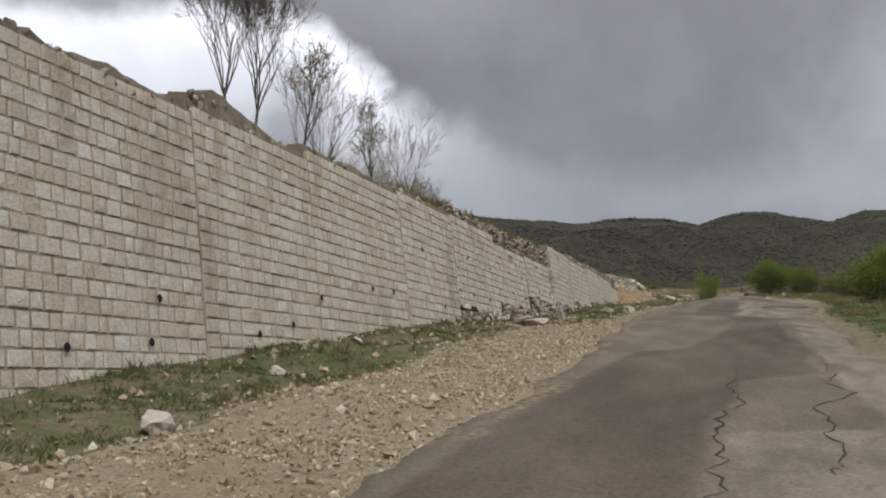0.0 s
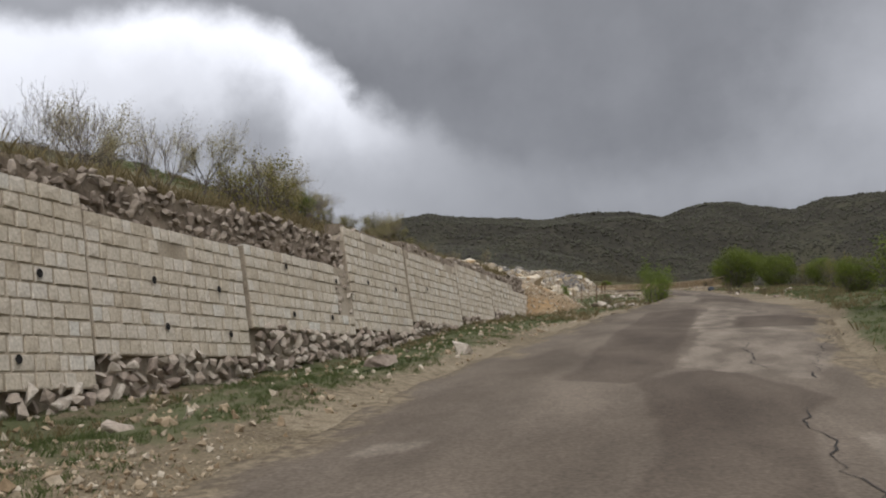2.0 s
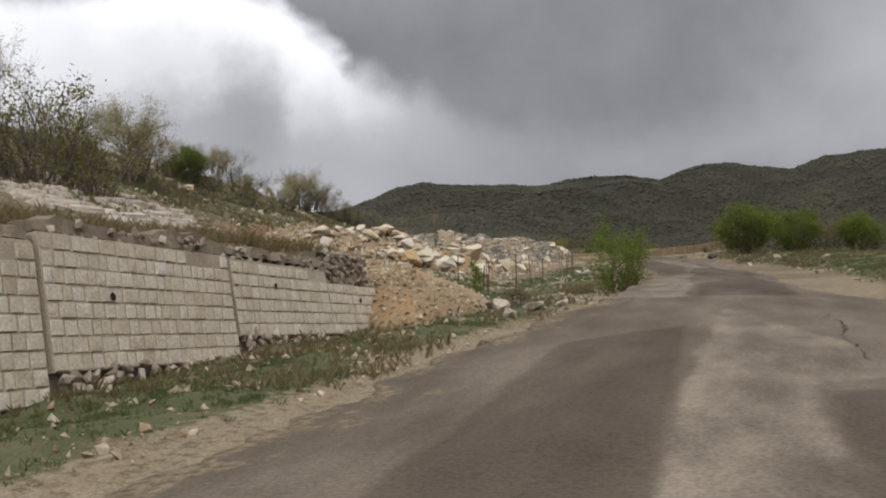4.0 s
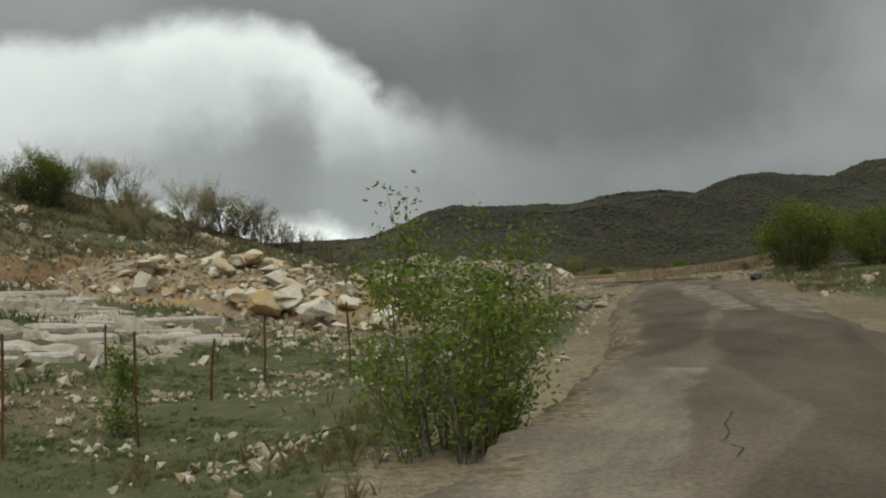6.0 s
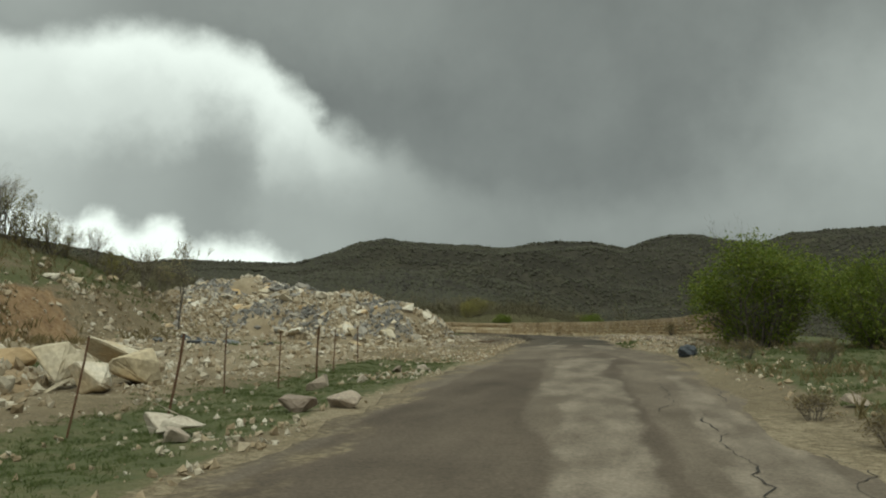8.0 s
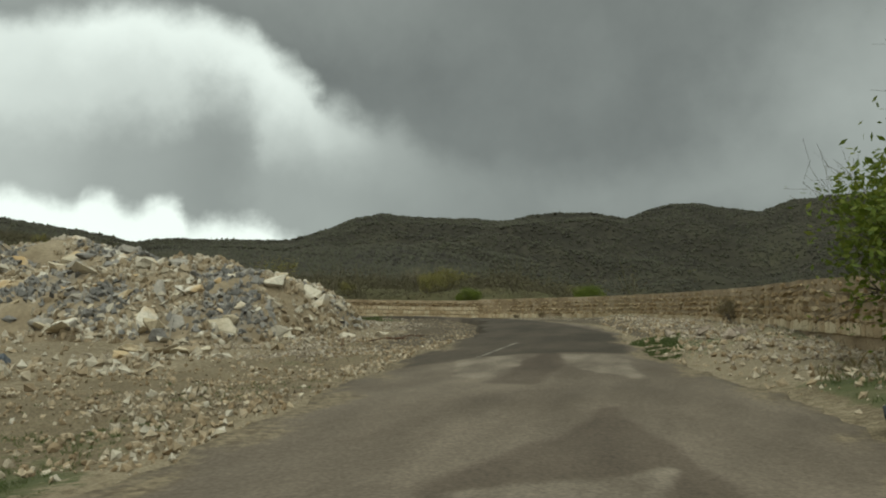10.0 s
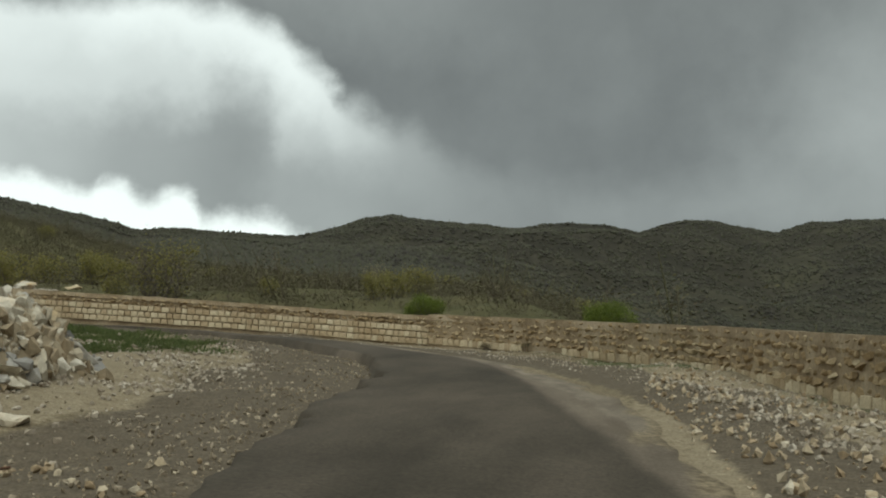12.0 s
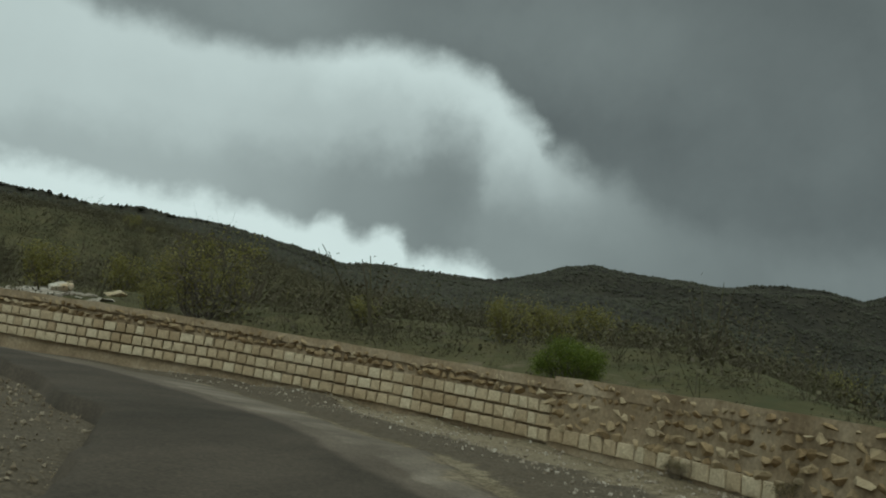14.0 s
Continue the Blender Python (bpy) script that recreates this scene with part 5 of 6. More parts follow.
GREEN = plant("bush", 41, "dense fresh-green roadside bush", "bush", 11, 4.0, 0.05, 4, (20, 55), (3, 3), 0.02, M_LEAF, 8, 0.055, 0.2, 0.6, 0.5, group="roadside bushes", skirt=60)
SPRIG = plant("bush", 52, "light green sapling bush at the road edge", "bush", 8, 1.75, 0.013, 3, (10, 34), (2, 3), 0.09, M_LEAF_LIGHT, 9, 0.024, 0.06, 0.22, 0.26, group="roadside bushes", skirt=46)
SAPLING = plant("bush", 57, "thin upright leafy sapling among the turf", "bush", 3, 1.2, 0.011, 3, (10, 26), (2, 3), 0.10, M_LEAF_LIGHT, 6, 0.024, 0.045, 0.1, 0.06, group="roadside bushes", skirt=9)
DRY = plant("shrub", 61, "low dry brown shrub", "shrub", 14, 0.9, 0.012, 3, (18, 50), (3, 3), 0.02, M_STRAW, 1, 0.025, 0.05, 0.8, 0.12, group="dry shrubs")


def wall_spot(y, back):
    x = float(wall_x(y, wall_top(y))) - back
    return x, y, max(ground_at(x, y), float(wall_top(y)) - 0.1)


first = set()
for proto, y, back, tall, spin in ((BROAD, 14.7, 1.8, 3.4, 20), (BROAD, 15.9, 1.8, 3.2, 160), (SLENDER, 17.6, 1.8, 3.9, 70), (FAN, 19.3, 2.1, 3.9, 10), (SLENDER, 22.0, 1.9, 3.6, 250), (FAN, 23.3, 1.7, 2.9, 120), (SLENDER, 22.3, 2.2, 2.6, 10), (FAN, 29.0, 3.0, 1.9, 200), (FAN, 32.0, 4.5, 2.2, 77)):
    x, y, z = wall_spot(y, back)
    stand(proto, x, y, tall, spin, z - 0.1, proto not in first)
    first.add(proto)
for i, (proto, x, y, tall) in enumerate((
        (OLIVE, -23.7, 62.6, 5.0), (HILL_FAN, -26.7, 57.7, 5.6), (HILL_BARE, -24.4, 49.3, 5.6), (HILL_FAN, -25.6, 51.4, 5.2), (OLIVE, -22.2, 64.0, 3.8), (HILL_BARE, -26.0, 61.0, 5.4), (OLIVE, -27.5, 54.0, 2.6), (HILL_BARE, -27.9, 74.1, 5.4), (HILL_BARE, -29.2, 75.6, 4.7), (OLIVE, -26.9, 75.2, 1.5), (OLIVE, -29, 73, 1.5), (OLIVE, -30.6, 74.2, 2.6), (OLIVE, -28.5, 74.9, 4.0), (HILL_BARE, -26.9, 73.0, 4.2), (OLIVE, -30.8, 72.2, 3.6), (OLIVE, -33.5, 86.5, 2.4), (OLIVE, -31.5, 88.5, 2.0), (OLIVE, -29.8, 89.6, 2.2), (OLIVE, -27.8, 92.0, 2.0),
        (HILL_BARE, -37.5, 92.4, 2.8), (HILL_FAN, -36.4, 93.6, 2.8), (HILL_FAN, -35.0, 94.3, 3.0), (HILL_FAN, -33.9, 94.8, 3.1), (HILL_BARE, -32.6, 91, 3.0), (HILL_FAN, -33.2, 92.2, 2.9), (OLIVE, -30.2, 91.2, 1.8), (OLIVE, -34, 96, 1.7),
        (HILL_BARE, -25.5, 89.0, 3.9), (OLIVE, -31.4, 98.9, 3.2), (OLIVE, -31.0, 100.8, 3.4), (OLIVE, -30.6, 101.9, 3.0), (HILL_FAN, -30.2, 103, 3.3), (OLIVE, -29.6, 103.3, 2.8), (OLIVE, -28.8, 104.2, 2.2), (OLIVE, -28.1, 104.8, 1.9),
        (HILL_FAN, -26.8, 105.8, 2.3), (OLIVE, -26.4, 107, 1.9), (HILL_FAN, -25.4, 108, 2.6), (HILL_FAN, -25.0, 109.2, 2.2), (OLIVE, -28.6, 88, 1.5), (HILL_FAN, -26.2, 86.6, 2.0), (OLIVE, -35, 85, 2.2), (HILL_BARE, -23.8, 83.2, 2.6))):
    stand(proto, x, y, tall, i * 67, None, proto not in first)
    first.add(proto)
stand(SLENDER, -20.6, 103.3, 4.9, 30, 10.4, label="thin tall bare tree beside the rubble heap")
stand(GREEN, 9.2, 92, 3.0, 200)
stand(OLIVE, 7.6, 95, 2.6, 40, label="olive shrub among the roadside bushes")
stand(GREEN, 2.9, 98.2, 4.3, 0, None, True)
stand(GREEN, 5.8, 94.5, 3.3, 130)
stand(GREEN, -33, 87.5, 3.2, 60, label="dense dark-green bush on the hillside")
stand(GREEN, 6.1, 41.5, 3.0, 40, label="tall fresh-green bush on the road shoulder")
stand(OLIVE, 7.2, 66.0, 2.2, 250, label="olive shrub coming into leaf on the road shoulder")
stand(GREEN, 6.4, 56, 1.8, 300)
stand(SPRIG, -1.5, 57.7, 2.05, 0, None, True)
stand(SAPLING, -5.6, 59.1, 1.2, 140, None, True)
for i, (x, y, tall) in enumerate(((-2.9, 52.0, 0.5), (3.4, 88.6, 0.7), (2.0, 79.5, 0.45), (2.4, 77.2, 0.5), (0.3, 110.0, 0.8), (1.0, 107.5, 0.7), (3.6, 70.5, 0.4), (-7.2, 128.2, 0.35), (-8.6, 129.4, 0.3), (-6.3, 33.5, 0.3), (2.0, 90.5, 0.6))):
    stand(DRY, x, y, tall, i * 77, None, i == 0)
# slope beyond the parapet
stand(FAR_SHRUB, -40, 150, 2.6, 15, None, True)
stand(FAR_BARE, -20, 152, 2.6, 15, None, True)
stand(OLIVE, -27, 141.5, 3.6, 15, label="ochre-tinged tree coming into leaf beyond the parapet")
stand(GREEN, -12.6, 136.5, 1.5, 10, label="fresh-green bush beyond the parapet")
stand(GREEN, -5.2, 131, 1.6, 170, label="fresh-green bush beyond the parapet")
slope = random.Random(77)
for k in range(64):
    a, d = radians(slope.uniform(-56, 2)), slope.uniform(52, 135)
    x, y = EYE0[0] + math.sin(a) * d, EYE0[1] + math.cos(a) * d
    if y < 141:
        continue
    stand(slope.choice((FAR_SHRUB, FAR_SHRUB, FAR_SHRUB, FAR_BARE)), x, y, slope.uniform(0.9, 2.8), slope.uniform(0, 360))


# ---------------------------------------------------------------- woods on the hills
def clump_shape(seed):
    """A tree crown far off: eight uneven facets."""
    r = random.Random(seed)
    verts = [Vector(v) * r.uniform(0.35, 0.62) for v in ((1, 0, 0), (0, 1, 0), (-1, 0, 0), (0, -1, 0), (0.2, 0, 1.0), (0, 0, -1))]
    verts = [v + Vector((r.uniform(-0.12, 0.12), r.uniform(-0.12, 0.12), r.uniform(-0.1, 0.1))) for v in verts]
    return verts, [(0, 1, 4), (1, 2, 4), (2, 3, 4), (3, 0, 4), (1, 0, 5), (2, 1, 5), (3, 2, 5), (0, 3, 5)]


def woods():
    r = np.random.default_rng(5)
    shapes = np.array([[tuple(v) for v in clump_shape(k)[0]] for k in range(8)])
    faces0 = np.array(clump_shape(0)[1])
    n = 170000
    az = r.uniform(-54, 15, n)
    d = np.exp(r.uniform(math.log(170), math.log(1500), n))
    ridge = np.interp(az, (-180, -60, -36, -33, -24, -21, 180), (700, 800, 950, 1050, 1150, 1450, 1450))
    a = np.radians(az)
    X, Y = EYE0[0] + d * np.sin(a), EYE0[1] + d * np.cos(a)
    keep = (d < ridge * 1.01) & (rough_noise(X, Y, 1 / 70.0, 3, 6.0) > r.uniform(-0.75, -0.05, n) - 0.25 * smooth(300, 500, d))
    X, Y, d = X[keep], Y[keep], d[keep]
    m = len(X)
    H = far_height(X, Y) + rough_noise(X, Y, 1 / 40.0, 3, 2.0) * np.clip((d - 150) / 250, 0, 1) * 2.2
    size = r.uniform(1.2, 3.4, m) * (0.5 + d / 800)
    spin = r.uniform(0, 6.28, m)
    base = shapes[r.integers(0, 8, m)]
    c, sn = np.cos(spin)[:, None], np.sin(spin)[:, None]
    px = X[:, None] + (base[..., 0] * c - base[..., 1] * sn) * size[:, None]
    py = Y[:, None] + (base[..., 0] * sn + base[..., 1] * c) * size[:, None]
    pz = H[:, None] + (base[..., 2] * r.uniform(0.55, 1.05, m)[:, None] - 0.02) * size[:, None]
    verts = np.stack([px, py, pz], -1).reshape(-1, 3)
    faces = (faces0[None] + (np.arange(m) * 6)[:, None, None]).reshape(-1, 3)
    return thing("woods", mesh_of("woods", verts.tolist(), faces.tolist(), M_HILLTREE, True), "grey-brown leafless woodland covering the far hills", "woods", kind="stuff")


woods()

# ---------------------------------------------------------------- stones, heaps, posts
BOULDERS = [rock_mesh("boulder", s, M_BOULDER) for s in ROCKS[:9]]
GREY_STONES = [rock_mesh("stone", s, M_SLATE, 0.04) for s in ROCKS[3:10]]
PALE_STONES = [mesh_of("stone", s[0], s[1], M_BOULDER) for s in ROCKS]


def boulder(x, y, size, seed, label, z=None, mesh=None, flat=0.75, group="boulders"):
    r = random.Random(seed)
    zz = ground_at(x, y) if z is None else z
    spin = Euler((radians(r.uniform(-22, 22)), radians(r.uniform(-22, 22)), radians(r.uniform(0, 360)))).to_matrix().to_4x4()
    return thing("boulder", mesh or r.choice(BOULDERS), label, "boulder", group, m=placed(x, y, zz + size * flat * 0.22, spin, size * r.uniform(0.95, 1.35), size * r.uniform(0.75, 1.05), size * flat))


def mound_height(x, y, crest, slope_of):
    """Height of a tipped heap at arrays of points: it falls from its crest line (x, y, z ...) at a given slope."""
    best = np.full(np.shape(x), -1e9)
    for (ax, ay, az_), (bx, by, bz) in zip(crest, crest[1:]):
        dx, dy = bx - ax, by - ay
        k = np.clip(((x - ax) * dx + (y - ay) * dy) / (dx * dx + dy * dy), 0, 1)
        d = np.hypot(x - ax - k * dx, y - ay - k * dy)
        best = np.maximum(best, az_ + (bz - az_) * k - slope_of * np.sqrt(d * d + 0.6) + slope_of * 0.77)
    return best


def mound(name, crest, slope_of, box, mat, label, rough, seed):
    x0, x1, y0, y1 = box
    xs, ys = np.arange(x0, x1, 0.28), np.arange(y0, y1, 0.28)
    X, Y = np.meshgrid(xs, ys)
    base = height(X, Y)[0]
    H = mound_height(X, Y, crest, slope_of) + rough_noise(X, Y, 0.45, 4, seed) * rough + rough_noise(X, Y, 1.6, 2, seed + 4) * rough * 0.4
    border = np.minimum(np.minimum(X - x0, x1 - X), np.minimum(Y - y0, y1 - Y))
    H = H - 1.5 * smooth(3.2, 0.3, border)
    me_h = np.where(H > base - 0.35, H, base - 0.5)
    me = grid_mesh(name, xs, ys, mat, me_h)
    return thing(name, me, label, "heap"), (lambda a, b: lookup(xs, ys, np.maximum(me_h, base), a, b)), (lambda a, b: lookup(xs, ys, me_h - base, a, b) > -0.02)


def lookup(xs, ys, field, x, y):
    i = int(np.clip((x - xs[0]) / (xs[1] - xs[0]), 0, len(xs) - 2))
    j = int(np.clip((y - ys[0]) / (ys[1] - ys[0]), 0, len(ys) - 2))
    fx, fy = np.clip((x - xs[i]) / (xs[1] - xs[0]), 0, 1), np.clip((y - ys[j]) / (ys[1] - ys[0]), 0, 1)
    return float(field[j, i] * (1 - fx) * (1 - fy) + field[j, i + 1] * fx * (1 - fy) + field[j + 1, i] * (1 - fx) * fy + field[j + 1, i + 1] * fx * fy)


def cover(heap_ob, top, on, box, parts_n, chips_n, sizes, meshes, chip_mat, seed, near=None, shale=None, chip=(0.05, 0.30)):
    """Stones over a heap: the larger ones single, the rest in one mesh."""
    r = random.Random(seed)
    done = 0
    while done < parts_n:
        x, y = r.uniform(box[0], box[1]), r.uniform(box[2], box[3])
        if not on(x, y) or (near and not near(x, y)):
            if r.random() < 0.002:
                done += 1
            continue
        s = sizes[0] + (sizes[1] - sizes[0]) * r.random() ** 3.2
        part("stone", r.choice(meshes), heap_ob, m=placed(x, y, top(x, y) + s * 0.12, turn(r, 40), s * r.uniform(0.9, 1.5), s * r.uniform(0.7, 1.1), s * r.uniform(0.6, 1.0)))
        done += 1
    chips, dark, tries = Heap(), Heap(), 0
    while tries < chips_n:
        tries += 1
        x, y = r.uniform(box[0], box[1]), r.uniform(box[2], box[3])
        if on(x, y) and noise.noise((x * 0.5, y * 0.5, 9.1)) > r.uniform(-0.45, 0.1):
            s = chip[0] + chip[1] * r.random() ** 2.8
            patch = shale and noise.noise((x * 0.42, y * 0.42, 3.3)) > r.uniform(-0.1, 0.35)
            (dark if patch else chips).add(r.choice(ROCKS), placed(x, y, top(x, y) + s * 0.1, turn(r), s * 1.3, s, s * 0.8))
    part("rubble", chips.mesh("rubble", chip_mat), heap_ob, "small broken stone", kind="stuff")
    if shale:
        part("shale", dark.mesh("shale", shale), heap_ob, "blue-grey broken shale", kind="stuff")


# grey heap of quarry waste beside the bend
CREST_B = ((-28, 116.5, 13.6), (-23, 115.6, 14.1), (-20, 113.8, 13.3), (-17, 112.2, 12.5), (-15, 112.4, 12.6), (-13.2, 112.2, 12.3), (-12.3, 111.8, 11.3))
BOX_B = (-33, -9.3, 97.5, 122)
heap_b, top_b, on_b = mound("waste_mound", CREST_B, 0.44, BOX_B, M_SPOIL_GREY, "long heap of grey and buff quarry waste beside the road", 0.5, 12.0)
cover(heap_b, top_b, on_b, (-27, -9.7, 100, 116.5), 262, 36000, (0.2, 0.9), GREY_STONES[:4] + PALE_STONES[:8], M_BOULDER_I, 61, shale=M_BLUE_I)
for i, (x, y, s) in enumerate(((-17.1, 111.7, 1.25), (-13.1, 112.5, 0.95), (-15.3, 113.0, 0.9), (-16.2, 112.6, 0.8), (-12.2, 110.2, 0.95), (-11.2, 108.8, 0.6), (-12.9, 111.3, 0.8), (-22.6, 115.2, 1.3), (-19, 112.8, 0.9), (-14.2, 109.2, 0.9), (-16.5, 106.8, 1.0), (-10.2, 110.6, 0.55), (-9.3, 111.2, 0.5), (-11.9, 112.2, 0.7), (-20.5, 111.5, 0.9), (-10.6, 102.4, 0.8), (-11.3, 103.3, 0.95), (-10.0, 103.0, 0.6), (-11.9, 102.5, 0.8), (-10.9, 104.2, 0.6), (-12.6, 103.8, 0.7))):
    boulder(x, y, s, 700 + i, "pale angular limestone boulder on the rubble heap", z=top_b(x, y) - 0.03, flat=0.6, group="boulders on the heap")

M_SHALE = material("blue_grey_slate", [(0.060, 0.065, 0.070), (0.10, 0.106, 0.112), (0.16, 0.162, 0.16)], 2.0, 18, 0.6, 12, each=0.6)
SHALES = [rock_mesh("boulder", s, M_SHALE, 0.03) for s in ROCKS[4:9]]
r_s = random.Random(415)
for i in range(26):
    x, y = -17.6 + r_s.gauss(0, 1.5), 100.9 + r_s.gauss(0, 0.6)
    boulder(x, y, r_s.uniform(0.25, 0.75), 640 + i, "dark blue-grey slate boulder at the foot of the heap", z=max(top_b(x, y), ground_at(x, y)), mesh=r_s.choice(SHALES), flat=0.55, group="slate boulders")

# ochre spoil with pale boulders in the quarry
CREST_A = ((-20, 77.5, 10.4), (-16, 78, 9.7), (-12.6, 79, 8.9), (-10.6, 79.0, 8.0))
BOX_A = (-24, -7.2, 70, 88)
heap_a, top_a, on_a = mound("spoil_mound", CREST_A, 0.40, BOX_A, M_SPOIL, "ochre spoil heap strewn with pale quarried boulders", 0.25, 23.0)
cover(heap_a, top_a, on_a, BOX_A, 225, 14000, (0.18, 0.75), PALE_STONES, M_BOULDER_I, 62)
r_a = random.Random(901)
for i in range(130):
    x, y = -8.9 - 10.0 * r_a.random() ** 1.1, r_a.uniform(73.2, 84.5)
    s = 0.40 + 0.95 * r_a.random() ** 1.7
    boulder(x, y, s, 800 + i, r_a.choice(("pale limestone boulder tipped in the quarry", "ochre-stained limestone boulder tipped in the quarry")), z=max(top_a(x, y), ground_at(x, y)) + r_a.uniform(0, 0.25) * s, flat=0.8, group="quarry boulders")

# spoil slope at the end of the retaining wall
CREST_C = ((-9.5, 57.5, 6.55), (-7.2, 54.8, 6.45), (-5.0, 53.0, 5.75), (-3.4, 52.2, 5.2))
BOX_C = (-13, -1.6, 49.3, 60)
heap_c, top_c, on_c = mound("spoil_mound", CREST_C, 0.45, BOX_C, M_SPOIL, "slope of buff spoil and stones at the retaining wall end", 0.16, 31.0)
cover(heap_c, top_c, on_c, BOX_C, 85, 26000, (0.06, 0.24), PALE_STONES[:4] + TOPSTONES[:9], M_GRAVEL_I, 63, chip=(0.03, 0.13))
DITCH, r_d = [rock_mesh("boulder", s, M_RUBBLE) for s in ROCKS[2:7]], random.Random(3)
for i, (x, y, s) in enumerate(((-2.9, 50.6, 0.42), (-2.3, 50.4, 0.5), (-1.95, 51.6, 0.36), (-3.6, 50.2, 0.4), (-2.5, 49.6, 0.45), (-3.2, 51.5, 0.55), (-1.5, 52.6, 0.4), (-4.3, 50.4, 0.35), (-1.9, 53.4, 0.35))):
    boulder(x, y, s, 950 + i, "buff limestone boulder in the roadside ditch", mesh=r_d.choice(DITCH), flat=0.75, group="ditch boulders")

# other boulders: x, y, size, label
LOOSE = "weathered limestone boulder on the grassy verge"
for i, (x, y, s) in enumerate(((-4.4, 79.3, 0.62), (-4.0, 79.9, 0.55), (-4.9, 77.2, 0.55), (-5.4, 77.6, 0.5), (-4.6, 76.6, 0.42), (-5.9, 83.7, 0.6), (-5.5, 85.0, 0.3), (-5.0, 87.5, 0.4), (-6.0, 88.8, 0.35), (-5.4, 74.4, 0.3), (-6.6, 74.6, 0.35), (-25.1, 100.8, 0.8),
                               (-25.3, 102.6, 0.7), (-25.4, 104.4, 0.7), (-25.8, 106.2, 0.6), (-36, 88, 1.6), (-35, 89.5, 1.2), (-30, 83, 0.8), (2.6, 80.4, 0.4), (3.6, 78.2, 0.45), (2.3, 76.4, 0.3), (4.2, 82, 0.4), (5.2, 74, 0.5), (4.6, 69.2, 0.4), (3.8, 63, 0.3),
                               (-4.1, 15.4, 0.28), (-3.4, 7.0, 0.35), (-3.9, 21.2, 0.5), (-3.5, 20.6, 0.6), (-3.2, 21.8, 0.45), (-3.8, 19.8, 0.4), (-2.7, 30.8, 0.4), (-3.1, 28.4, 0.45), (-33, 143, 1.0), (-35.5, 142.5, 1.3), (-37, 144, 0.9),
                               (-1.2, 104.6, 0.35), (-0.6, 104.2, 0.4), (0.1, 105.0, 0.3), (-0.2, 102.6, 0.35), (-3.8, 24.0, 0.3), (-4.5, 13.2, 0.25), (-4.2, 10.4, 0.22))):
    boulder(x, y, s, 300 + i, LOOSE if x > -20 else "pale boulder half sunk in the hillside", mesh=r_d.choice(DITCH) if x > -7 else None, flat=0.88, group="loose boulders")


# ---------------------------------------------------------------- bedrock ledges
def slab_mesh(seed):
    """A broken bed of rock, one unit long, deep and thick, with a worn upper edge."""
    r = random.Random(seed)
    n = 9
    ring = []
    for k in range(n):
        a = 2 * math.pi * (k + r.uniform(-0.25, 0.25)) / n
        ca, sa = math.cos(a), math.sin(a)
        q = 0.5 / max(abs(ca), abs(sa)) * r.uniform(0.82, 1.0)
        ring.append((ca * q, sa * q))
    verts = [(px, py, -0.6) for px, py in ring] + [(px, py, 0.25 + r.uniform(-0.12, 0.08)) for px, py in ring]
    verts += [(px * 0.9, py * 0.84, 0.42 + r.uniform(-0.1, 0.08)) for px, py in ring] + [(r.uniform(-0.2, 0.2), r.uniform(-0.2, 0.2), 0.45)]
    faces = []
    for k in range(n):
        m = (k + 1) % n
        faces += [(k, m, n + m, n + k), (n + k, n + m, 2 * n + m, 2 * n + k), (2 * n + k, 2 * n + m, 3 * n)]
    return mesh_of("slab", verts, faces, M_LEDGE)


SLABS = [slab_mesh(s) for s in range(8)]


